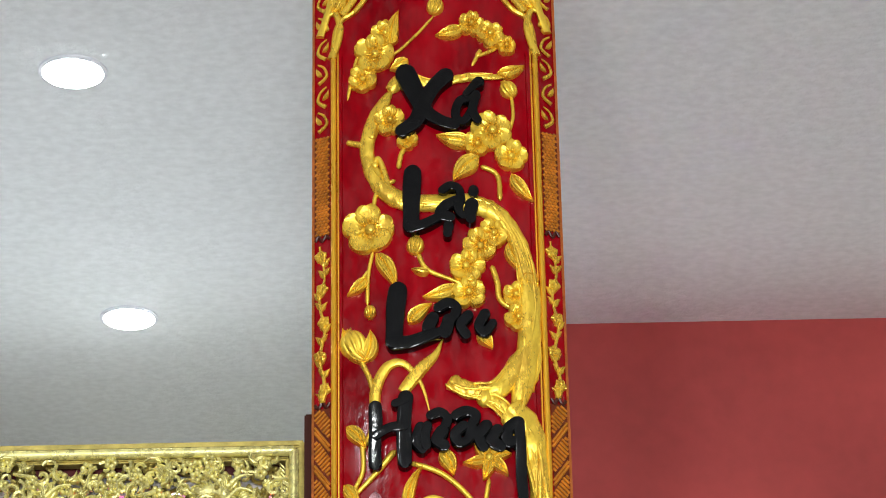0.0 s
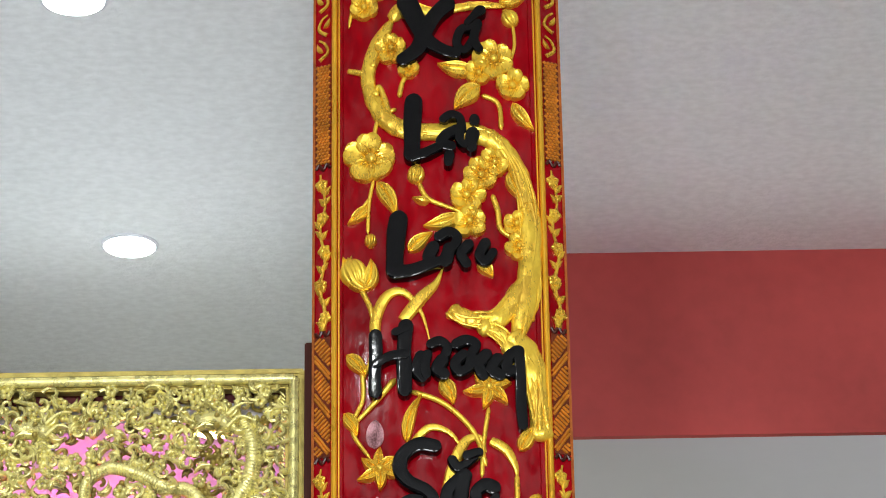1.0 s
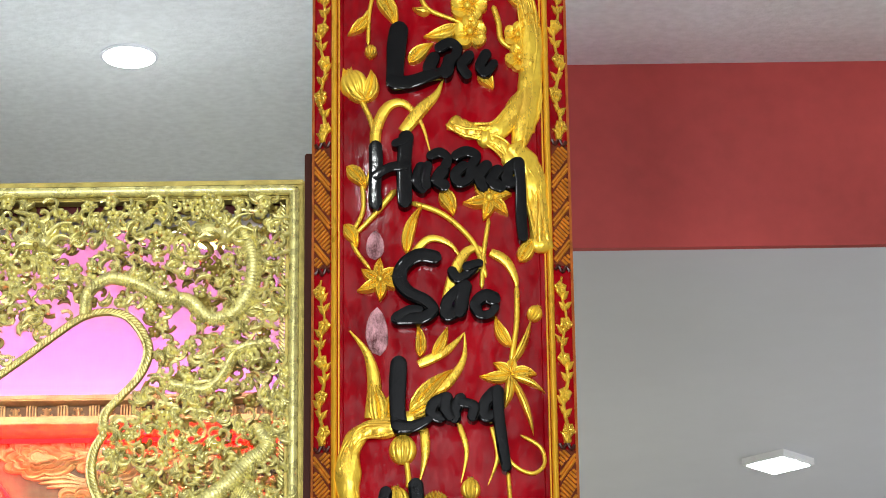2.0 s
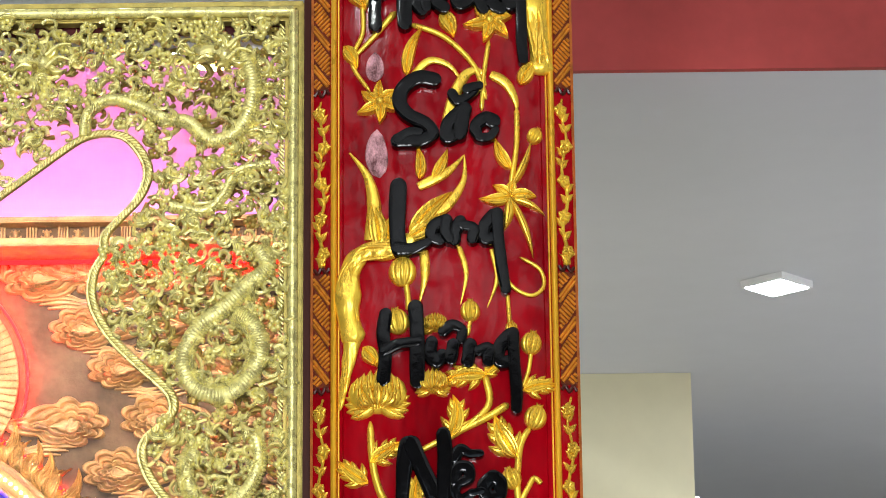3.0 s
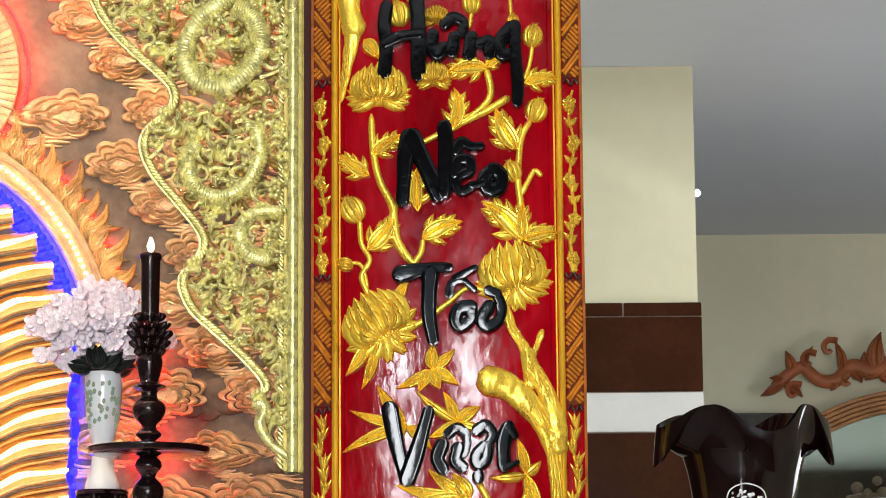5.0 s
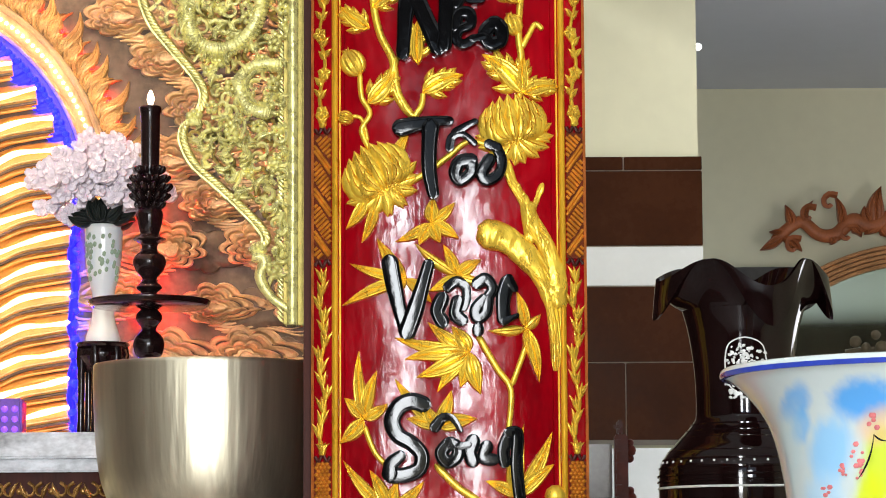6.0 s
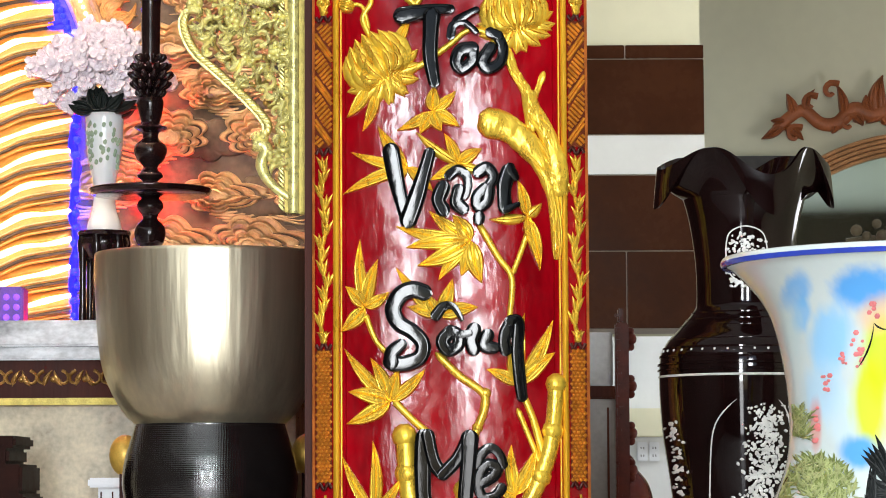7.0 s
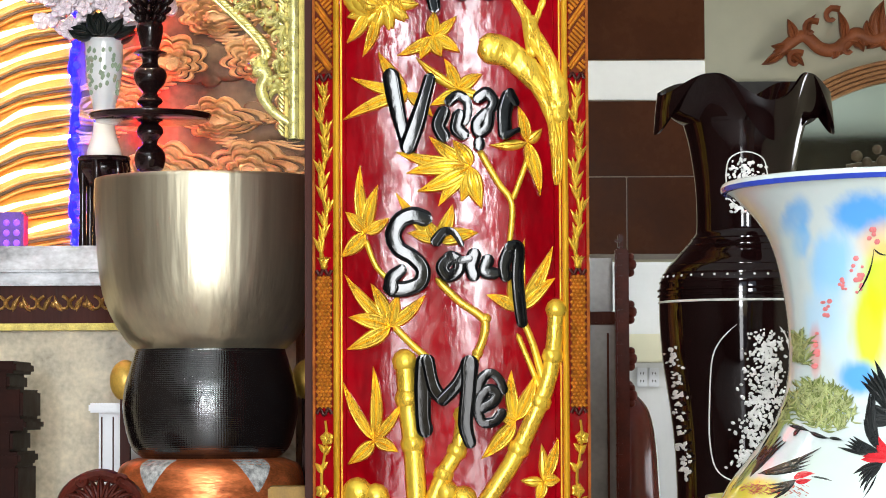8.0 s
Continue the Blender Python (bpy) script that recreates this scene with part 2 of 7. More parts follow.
board = thing("couplet_board", "tall bowed red lacquer board with gilded flower carving and black lettering", "sign board")
part("field", strip(UC - HALF, UC + HALF, 0.9, 4.0, 0.0, 48), RED, board, "deep red lacquered ground", True)
for side in (-1, 1):
    a, b = UC + side * 0.158, UC + side * 0.1675
    part("gold_strip", on_board(sweep([((a + b) / 2, 0.9 + 0.355 * k) for k in range(9)], 0.0048, None, 1.5, 0.001, 12, 1, smooth_path=False)), GOLD_STRIP, board, "narrow ochre gold moulding")
    part("fillet", on_board(sweep([(UC + side * 0.1555, 0.9 + 0.355 * k) for k in range(9)], 0.0016, None, 1.2, 0.0, 6, 1, smooth_path=False)), GOLD_STRIP, board)
    a, b = UC + side * 0.1935, UC + side * 0.1975
    part("edge_bead", strip(min(a, b), max(a, b), 0.9, 4.0, 0.003, 2), ORANGE_GOLD, board, "thin orange gold edge bead")
for u in (-0.149, 0.147):
    bm = bmesh.new()
    rows = [[bm.verts.new((UC + u + a, h, z)) for a, h in ((-0.001, 0.0), (0.0, 0.0013), (0.001, 0.0))] for z in (0.9, 2.0, 3.0, 3.72)]
    for p, q in zip(rows, rows[1:]):
        for k in range(2):
            bm.faces.new((p[k], p[k + 1], q[k + 1], q[k]))
    part("field_line", on_board(bm), RED, board, "thin raised line along the field")
post = thing("wood_post", "dark brown wooden post standing behind the board", "post")
part("shaft", box(-0.219, -0.15, 4.06, 4.16, 0, 3.120, 0.002), DARK_WOOD, post)


# ---- carved screen: frame ----
SY = 4.2
screen = thing("carved_screen", "pierced pale gold screen carved with a dragon and scrollwork", "carved screen")
SX1, SZ1 = -0.225, 3.127
SZ0 = 1.900
for k, (o, w, d, m) in enumerate(((0.0, 0.012, 0.012, OLIVE_GOLD), (0.012, 0.012, 0.014, OLIVE_GOLD), (0.024, 0.007, 0.006, OLIVE_GOLD))):
    part("frame_side", box(SX1 - o - w, SX1 - o, SY - d, SY + 0.02, SZ0, SZ1 - o, 0.003), m, screen, "ridged gold frame moulding")
    part("frame_top", box(-1.6, SX1 - o, SY - d - 0.001, SY + 0.02, SZ1 - o - w, SZ1 - o, 0.003), m, screen, "ridged gold frame moulding")

for a, b in (((SX1 - 0.017, SZ0), (SX1 - 0.017, SZ1 - 0.018)), ((-1.6, SZ1 - 0.018), (SX1 - 0.018, SZ1 - 0.018))):
    bead = sweep([(a[0] + (b[0] - a[0]) * k / 40, a[1] + (b[1] - a[1]) * k / 40) for k in range(41)], 0.0082, None, 1.1, 0.012, 12, 1, smooth_path=False)
    for v in bead.verts:
        v.co.y = SY - v.co.y - 0.0008 * noise.noise(Vector((v.co.x * 160, v.co.y * 160, v.co.z * 160)))
    part("frame_bead", bead, PALE_GOLD, screen, "rounded pale gold frame bead")

# ---- shrine back wall ----
WY = 5.6
Z_CORN = 3.116
setting("wall_shrine", box(-2.6, -0.05, WY, WY + 0.1, 0, Z_CORN, 0), BROWN_GROUND, "dark bronze wall behind the altar carved with clouds", "wall")

# ---- bowl and drum ----
bowl = thing("temple_bowl", "large brushed brass singing bowl on a black drum", "bowl")
BX, BY = -0.393, 4.5
BZ1, BZ0 = 1.865, 1.600
R = 0.184
prof = smooth_profile([(R * 0.62, BZ0 - 0.01), (R * 0.76, BZ0 + 0.015), (R * 0.91, BZ0 + 0.07), (R * 0.97, BZ0 + 0.13), (R, BZ1 - 0.05), (R * 1.003, BZ1 - 0.002)])
prof += [(R * 0.995, BZ1), (R * 0.97, BZ1), (R * 0.965, BZ1 - 0.03), (R * 0.85, BZ0 + 0.05), (R * 0.3, BZ0 + 0.02)]
part("wall", lathe(prof, 64, BX, BY), BRONZE, bowl, "brushed pale brass")
drum = thing("black_drum", "squat black ribbed drum pot under the brass bowl", "drum")
DZ0 = 1.420
r2 = 0.137
part("body", lathe(smooth_profile([(r2 * 0.76, DZ0), (r2 * 0.92, DZ0 + 0.02), (r2 * 1.01, DZ0 + 0.07), (r2 * 1.0, DZ0 + 0.11), (r2 * 0.92, BZ0 - 0.03), (r2 * 0.85, BZ0)]), 64, BX, BY), BLACK_POT, drum)
part("rim", lathe([(r2 * 0.82, BZ0 - 0.010), (r2 * 0.872, BZ0 - 0.009), (r2 * 0.862, BZ0 - 0.002), (r2 * 0.82, BZ0 - 0.001)], 64, BX, BY), BLACK_POT, drum, "plain black rim")

# ---- vases ----
vase = thing("lacquer_vase", "tall black lacquer floor vase with ruffled rim and shell inlay", "vase")
VX, VY = 0.409, 4.0
U = 4.0 / 5000
vz = lambda px: 1.723 + (440 - px) * U * 1.003
prof = smooth_profile([(0.10, 0.25), (0.085, 0.4), (0.085, 0.7), (0.11, 1.0), (125 * U, vz(860)), (150 * U, vz(620)), (153 * U, vz(515)), (143 * U, vz(480)), (118 * U, vz(450)), (92 * U, vz(420)), (86 * U, vz(400)), (88 * U, vz(330)), (98 * U, vz(260)), (110 * U, vz(215))])
bmv = lathe(prof, 72, VX, VY)
part("body", bmv, VASE_BLACK, vase)
wv = thing("porcelain_vase", "large white porcelain floor vase painted with cranes and clouds", "vase")
PX, PY = 0.500, 3.0
U3 = 3.0 / 5000
pz = lambda px: 1.667 + (440 - px) * U3 * 1.003
prof = smooth_profile([(0.14, 0.0), (0.15, 0.3), (0.2, 0.55), (0.2365, pz(990)), (382 * U3, pz(920)), (357 * U3, pz(858)), (316 * U3, pz(805)), (276 * U3, pz(750)), (253 * U3, pz(690)), (246 * U3, pz(630)), (250 * U3, pz(550)), (268 * U3, pz(455)), (293 * U3, pz(400)), (336 * U3, pz(352)), (362 * U3, pz(336)), (360 * U3, pz(325)), (350 * U3, pz(322))])
part("body", lathe(prof, 96, PX, PY), PORCELAIN, wv)

# ---- ceiling lamps ----
LAMP = glow("lamp_glow", (0.92, 1.0, 0.98), 22.0)


def disc_lamp(x, y):
    lamp = thing("downlight", "round white recessed ceiling downlight, switched on", "ceiling lamp", "ceiling downlights")
    part("rim", lathe([(0.066, Z_NEAR + 0.004), (0.066, Z_NEAR - 0.004), (0.06, Z_NEAR - 0.006)], 40, x, y), CEIL_GREY, lamp, "white rim")
    part("lens", lathe([(0.0585, Z_NEAR - 0.0065), (0.057, Z_NEAR - 0.008)], 40, x, y), LAMP, lamp, "glowing lens", False)
    area_lamp("downlight_light", pose(x, y, Z_NEAR - 0.03), 0.11, 0.11, 6.5, (0.95, 1.0, 1.0))


# first two are in view; the rest are added unseen to light the hall
for x, y in ((-0.70, 4.74), (-0.72, 5.91), (-0.74, 7.08), (-1.9, 7.08), (-1.9, 5.91), (-1.9, 4.74), (-0.7, 1.4), (-1.9, 1.4)):
    disc_lamp(x, y)


# ---- the board: carving ----
def leaf(u0, v0, u1, v1, w, bend=0.0, h=0.011, point=1.0, n=9, bm=None, base=0.0, rib=True):
    """A domed leaf or petal from its foot to its tip. w: half width; bend: sideways bow as a share of its length."""
    bm = bm or bmesh.new()
    a, b = Vector((u0, v0)), Vector((u1, v1))
    d = b - a
    side = Vector((-d.y, d.x))
    mid = (a + b) / 2 + side * bend
    rows = []
    cs = ((-1.0, -1), (-0.9, 0.55), (-0.5, 0.95), (-0.1, 1.0), (0.0, 0.62 if rib else 1.02), (0.1, 1.0), (0.5, 0.95), (0.9, 0.55), (1.0, -1))
    if rib and n >= 7 and w > 0.0085:
        half = ((1.0, -1), (0.95, 0.6), (0.80, 0.92), (0.64, 0.88), (0.50, 1.0), (0.34, 0.93), (0.17, 1.0))
        cs = tuple((-k, f) for k, f in half) + ((0.0, 0.78),) + tuple((k, f) for k, f in reversed(half))
    for i in range(n + 1):
        s = i / n
        c = a * (1 - s) ** 2 + mid * 2 * s * (1 - s) + b * s * s
        t = ((mid - a) * (1 - s) + (b - mid) * s).normalized()
        ww = w * max(0.03, math.sin(math.pi * s ** (0.85 if point < 1 else 0.72)) ** (0.55 if point < 1 else 0.9))
        lift = h * (0.55 + 0.45 * math.sin(math.pi * min(1, s * 0.85 + 0.1)))
        rows.append([bm.verts.new((c.x - t.y * ww * k, base + lift * f if f > 0 else max(base - 0.004, -0.001), c.y + t.x * ww * k)) for k, f in cs])
    for p, q in zip(rows, rows[1:]):
        for k in range(len(cs) - 1):
            bm.faces.new((p[k], p[k + 1], q[k + 1], q[k]))
    return bm


def dome(u, v, r, h, bm=None, base=0.0, rings=4, seg=12):
    bm = bm or bmesh.new()
    rows = []
    for i in range(rings):
        a = math.pi / 2 * i / rings
        rows.append([bm.verts.new((u + r * math.cos(a) * math.cos(2 * math.pi * k / seg), base + h * math.sin(a), v + r * math.cos(a) * math.sin(2 * math.pi * k / seg))) for k in range(seg)])
    top = bm.verts.new((u, base + h, v))
    for p, q in zip(rows, rows[1:]):
        for k in range(seg):
            bm.faces.new((p[k], p[(k + 1) % seg], q[(k + 1) % seg], q[k]))
    for k in range(seg):
        bm.faces.new((rows[-1][k], rows[-1][(k + 1) % seg], top))
    return bm


def gild(name, bm, label=""):
    return part(name, on_board(bm), GOLD, board, label)


def petal(u0, v0, u1, v1, w, h, bm, base):
    """A round cupped petal with a raised lip and lines cut towards its foot."""
    a, b = Vector((u0, v0)), Vector((u1, v1))
    d = b - a
    side = Vector((-d.y, d.x)).normalized()
    cols = ((-1.0, -1, 0), (-0.97, 0.75, 0), (-0.84, 1.0, 0), (-0.62, 0.84, 0), (-0.45, 0.74, -1), (-0.28, 0.72, 1), (-0.12, 0.66, -1), (0.0, 0.68, 1), (0.12, 0.66, -1), (0.28, 0.72, 1), (0.45, 0.74, -1), (0.62, 0.84, 0), (0.84, 1.0, 0), (0.97, 0.75, 0), (1.0, -1, 0))
    rows = []
    n = 9
    for i in range(n + 1):
        t = math.pi * i / n
        s = ((1 - math.cos(t)) / 2) ** 0.8
        ww = w * max(0.06, math.sin(t)) ** 0.8
        lip = 0.14 * math.exp(-((s - 0.93) / 0.07) ** 2)
        end = 0.72 if i in (0, n) else 1.0
        rows.append([bm.verts.new((a.x + d.x * s + side.x * ww * k, base + h * end * (f * (0.72 + 0.28 * s) + lip + 0.16 * g * max(0, 0.75 - s)) if f > 0 else max(base - 0.004, -0.001), a.y + d.y * s + side.y * ww * k)) for k, f, g in cols])
    for p, q in zip(rows, rows[1:]):
        for k in range(len(cols) - 1):
            bm.faces.new((p[k], p[k + 1], q[k + 1], q[k]))
    bm.faces.new(rows[-1])
    return bm


def blossom(u, v, r, turn=0.0, petals=5):
    bm = bmesh.new()
    r *= 1.02
    for k in range(petals):
        a = turn + 2 * math.pi * k / petals + 0.12 * math.sin(9 * k + 70 * u)
        ca, sa = math.cos(a), math.sin(a)
        q = r * (0.96 + 0.08 * math.sin(5 * k + 40 * v))
        petal(u + 0.10 * r * ca, v + 0.10 * r * sa, u + q * ca, v + q * sa, r * 0.50, 0.0095 + 0.0022 * (k % 2), bm, 0.002 + 0.0012 * (k % 3))
    dome(u, v, r * 0.22, 0.006, bm, 0.0095)
    for k in range(8):
        a = turn + 0.4 + 2 * math.pi * k / 8
        dome(u + 0.36 * r * math.cos(a), v + 0.36 * r * math.sin(a), r * 0.06, 0.003, bm, 0.0115, 2, 6)
    return gild("blossom", bm)


def lily(u, v, r, turn=0.0):
    bm = bmesh.new()
    for k in range(6):
        a = turn + math.pi * k / 3
        leaf(u, v, u + r * math.cos(a) * (1.15 if k % 2 else 0.95), v + r * math.sin(a), r * 0.27, 0.12, 0.012, 1, 8, bm, 0.004)
    dome(u, v, r * 0.22, 0.008, bm, 0.010)
    return gild("lily_flower", bm)


def mum(u, v, r, up=90, spread=110, squash=0.8):
    """A chrysanthemum seen from the side: a skirt of pointed petals under a closed cup; the petals are parts of it."""
    ca, sa = math.cos(radians(up)), math.sin(radians(up))

    def turn(x, y):
        return u + r * (x * sa + y * ca), v + r * (y * sa - x * ca) * (0.85 + 0.15 * squash)

    flower = gild("chrysanthemum", dome(*turn(0, 0), r * 0.6, 0.012, None, 0, 4, 14))
    for k in range(10):
        a = radians(90 + (1 if k < 5 else -1) * (58 + 17 * (k % 5)) * spread / 110)
        part("petal", on_board(leaf(*turn(0, -0.25), *turn(1.05 * math.cos(a), -0.25 + 0.82 * math.sin(a)), r * 0.20, 0.12 * (1 if k < 5 else -1), 0.010, 0.5, 6, None, 0.0)), GOLD, flower)
    for ring, (top, wide, n, base) in enumerate(((0.86, 0.25, 7, 0.005), (0.6, 0.21, 5, 0.010), (0.32, 0.17, 5, 0.014))):
        for k in range(n):
            x = 2 * k / (n - 1) - 1
            part("petal", on_board(leaf(*turn(0.22 * x, -0.48 + 0.05 * ring), *turn(0.62 * x * (1 - 0.12 * ring), top - 0.28 * x * x), r * wide, -0.5 * x, 0.010, 0.5, 6, None, base)), GOLD, flower)
    return flower


def bud(u, v, r, turn=90):
    """A round bud of curved gores with a small crown at its tip."""
    bm = bmesh.new()
    ca, sa = math.cos(radians(turn)), math.sin(radians(turn))
    rows = []
    for i in range(13):
        a = math.pi * i / 12
        t, w = -math.cos(a), max(0.05, math.sin(a))
        row = []
        for k in range(25):
            x = k / 12 - 1
            gore = 0.80 + 0.20 * abs(math.cos(math.pi * 2.5 * x))
            hgt = -0.001 if k in (0, 24) else 0.003 + 0.015 * w * gore * math.sqrt(max(0.08, 1 - x * x))
            row.append(bm.verts.new((u + r * (1.08 * t * ca - x * w * sa), hgt, v + r * (1.08 * t * sa + x * w * ca))))
        rows.append(row)
    for p, q in zip(rows, rows[1:]):
        for k in range(24):
            bm.faces.new((p[k], p[k + 1], q[k + 1], q[k]))
    for k in (-1, 0, 1):
        leaf(u + 0.75 * r * ca, v + 0.75 * r * sa, u + r * (1.28 * ca - 0.3 * k * sa), v + r * (1.28 * sa + 0.3 * k * ca), r * 0.16, 0, 0.010, 1, 5, bm)
    return gild("bud", bm)


def frond(u, v, w, *tips):
    """A fan of bamboo leaves from one foot; each leaf is a part."""
    for k, (a, b) in enumerate(tips):
        gild("bamboo_leaf", leaf(u, v, a, b, w * (0.9 + 0.25 * ((k * 7) % 3) / 2), 0.08 * (-1) ** k, 0.010 + 0.0015 * (k % 3), 1, 8))


def twig(pts, r, r_end=None, label=""):
    return gild("stem", sweep(pts, r * 1.05, r_end * 1.05 if r_end else None, 1.0, 0.003, 10, 6, lambda s: min(1, math.sqrt(0.05 + 14 * s), math.sqrt(0.05 + 14 * (1 - s)))), label)


def limb(pts, r, r_end, rough=0.16, seed=0.0, name="branch"):
    """An old branch: a core with ridges of bark that wander along it and end in knots."""
    fade = lambda s: min(1, math.sqrt(0.12 + 14 * s), math.sqrt(0.12 + 14 * (1 - s)))
    bm = sweep(pts, r * 0.98, r_end * 0.98, 0.62, 0.003, 24, 12, lambda s: fade(s) * (1 + rough * math.sin(19 * s + seed) * math.sin(7 * s + 1.3 * seed)))
    for v in bm.verts:
        k = noise.noise(Vector((v.co.x * 120, v.co.z * 36, seed))) + 0.6 * noise.noise(Vector((v.co.x * 260, v.co.z * 80, seed + 5)))
        v.co.y += 0.0026 * k
        v.co.x += 0.0014 * k
    q = curve_points(pts, 12)
    n = len(q)
    rnd = random.Random(int(seed * 13) + 5)
    for j in range(7):
        i0 = int(rnd.uniform(0, 0.45) * n)
        i1 = min(n - 1, i0 + int(rnd.uniform(0.35, 0.75) * n))
        if i1 - i0 < 4:
            continue
        o, ph = rnd.uniform(-0.75, 0.75), rnd.uniform(0, 6.28)
        line = []
        for i in range(i0, i1 + 1):
            d = (q[min(i + 1, n - 1)] - q[max(i - 1, 0)]).normalized()
            w = r + (r_end - r) * i / n
            k = max(-0.86, min(0.86, o + 0.3 * math.sin(0.16 * i + ph)))
            line.append((q[i].x - d.y * w * k, q[i].y + d.x * w * k))
        wd = 0.20 * (r + r_end) / 2
        sweep(line, wd, wd * 0.45, 1.0, 0.003 + 0.5 * (r + r_end) / 2 * math.sqrt(1 - 0.8 * o * o), 8, 1, fade, bm=bm, smooth_path=False)
    for j in range(3):
        c = q[int(rnd.uniform(0.1, 0.9) * n)]
        w = 0.35 * (r + r_end) / 2
        dome(c.x + rnd.uniform(-0.6, 0.6) * r_end, c.y, w, w * 0.5, bm, 0.002 + 0.5 * (r + r_end) / 2, 4, 10)
    return gild(name, bm)


def cut_leaf(u0, v0, u1, v1, w, bend=0.0):
    """A lobed leaf: a blade with side lobes."""
    w *= 1.5
    u1, v1 = u0 + (u1 - u0) * 1.15, v0 + (v1 - v0) * 1.15
    bm = leaf(u0, v0, u1, v1, w * 0.62, bend, 0.013)
    du, dv = u1 - u0, v1 - v0
    for s in (0.3, 0.55, 0.75):
        for k in (-1, 1):
            cu, cv = u0 + du * (s - 0.12) - dv * bend * s * (1 - s) * 2, v0 + dv * (s - 0.12) + du * bend * s * (1 - s) * 2
            leaf(cu, cv, cu + du * 0.30 - dv * 0.46 * k * (1.1 - s), cv + dv * 0.30 + du * 0.46 * k * (1.1 - s), w * 0.34, 0.15 * k, 0.010, 1, 6, bm)
    return gild("leaf", bm)


def plain_leaf(u0, v0, u1, v1, w, bend=0.0):
    return gild("leaf", leaf(u0, v0, u1, v1, w * 1.25, bend, 0.013))


def ribbon(pts, r):
    return gild("leaf", sweep(pts, r, r * 0.25, 0.7, 0.003, 8, 6, lambda s: 0.45 + 0.75 * math.sin(math.pi * min(1, 0.12 + s * 0.9))))


# old plum tree
limb([(0.1413, 2.9322), (0.1369, 3.0089), (0.1267, 3.0640), (0.0996, 3.1061)], 0.017, 0.022, 0.2, 1, "trunk")
limb([(0.1079, 3.0966), (0.1226, 3.1568), (0.1318, 3.2320), (0.1315, 3.3086), (0.1161, 3.3817), (0.0863, 3.4265), (0.0423, 3.4452), (-0.0111, 3.4464), (-0.0600, 3.4514), (-0.0927, 3.4749), (-0.1129, 3.5153), (-0.1172, 3.5556), (-0.1033, 3.6010), (-0.0803, 3.6465)], 0.0185, 0.0125, 0.14, 2, "trunk")
limb([(-0.0803, 3.6465), (-0.0574, 3.6738), (-0.0121, 3.6604), (0.0471, 3.6715), (0.0972, 3.6735), (0.1340, 3.6882)], 0.0105, 0.004, 0.2, 3)
limb([(0.0056, 3.1462), (0.0355, 3.1288), (0.0786, 3.1297), (0.1145, 3.1757), (0.1286, 3.2131)], 0.013, 0.017, 0.2, 4)
limb([(0.0482, 3.1211), (0.0780, 3.1065), (0.0988, 3.0784), (0.1145, 3.0276)], 0.014, 0.012, 0.25, 5)
limb([(0.1218, 3.1288), (0.1388, 3.1752), (0.1385, 3.2509)], 0.012, 0.006, 0.3, 6)
twig([(-0.1513, 3.5614), (-0.1307, 3.5559), (-0.1154, 3.5485)], 0.004, 0.006)
twig([(-0.0821, 3.4648), (-0.0924, 3.5098), (-0.1012, 3.5301), (-0.1085, 3.5102)], 0.006, 0.003)
twig([(-0.1484, 3.6377), (-0.1391, 3.6890), (-0.1253, 3.7199), (-0.0797, 3.7137), (-0.0382, 3.7493), (-0.0074, 3.7854)], 0.003, 0.0022)
twig([(0.0521, 3.6921), (0.0665, 3.7208), (0.0617, 3.7105), (0.0940, 3.7254)], 0.003)
twig([(0.1143, 3.6371), (0.1160, 3.6013), (0.1080, 3.5709)], 0.0028)
twig([(-0.1090, 3.4406), (-0.0998, 3.4751), (-0.0729, 3.4894)], 0.0035)
twig([(-0.0682, 3.5093), (-0.0616, 3.5393), (-0.0406, 3.5641)], 0.004)
twig([(0.0616, 3.5115), (0.0881, 3.4959), (0.0914, 3.4511)], 0.004)
twig([(-0.0390, 3.3606), (-0.0261, 3.3332), (0.0087, 3.3160), (0.0566, 3.2957)], 0.0042, 0.003)
twig([(0.0752, 3.3388), (0.0833, 3.3096), (0.0869, 3.2807), (0.1040, 3.2660)], 0.0045)
twig([(-0.1095, 3.3670), (-0.1168, 3.3283), (-0.1189, 3.2755)], 0.003)
twig([(-0.1168, 3.3351), (-0.1319, 3.3142), (-0.1451, 3.3000)], 0.0028)
for u, v, r, a in ((-0.1034, 3.7163, 0.034, 0.2), (-0.1237, 3.6711, 0.024, 0.9), (-0.0866, 3.7535, 0.024, 0.5), (0.0529, 3.7682, 0.022, 0.1), (0.0836, 3.7497, 0.024, 0.8), (0.1096, 3.7282, 0.016, 0.3),
                   (-0.0808, 3.5954, 0.026, 0.4), (-0.0524, 3.5593, 0.018, 1.0), (0.0829, 3.5745, 0.034, 0.7), (0.1113, 3.5275, 0.027, 0.2), (0.0580, 3.5488, 0.022, 0.0), (-0.1137, 3.4033, 0.042, 0.35),
                   (0.0583, 3.3702, 0.028, 0.6), (0.0355, 3.3357, 0.029, 0.1), (0.0801, 3.3923, 0.025, 0.9), (0.0390, 3.2913, 0.027, 0.4), (0.1125, 3.2878, 0.022, 0.2), (0.1149, 3.2495, 0.022, 0.8), (0.1324, 3.3085, 0.016, 0.5)):
    blossom(u, v, r, a)
for u, v, r, a in ((-0.0052, 3.8022, 0.0145, 70), (0.1101, 3.6495, 0.0145, 120), (-0.0432, 3.3734, 0.0145, 80), (-0.1146, 3.2639, 0.010, 270)):
    bud(u, v, r, a)
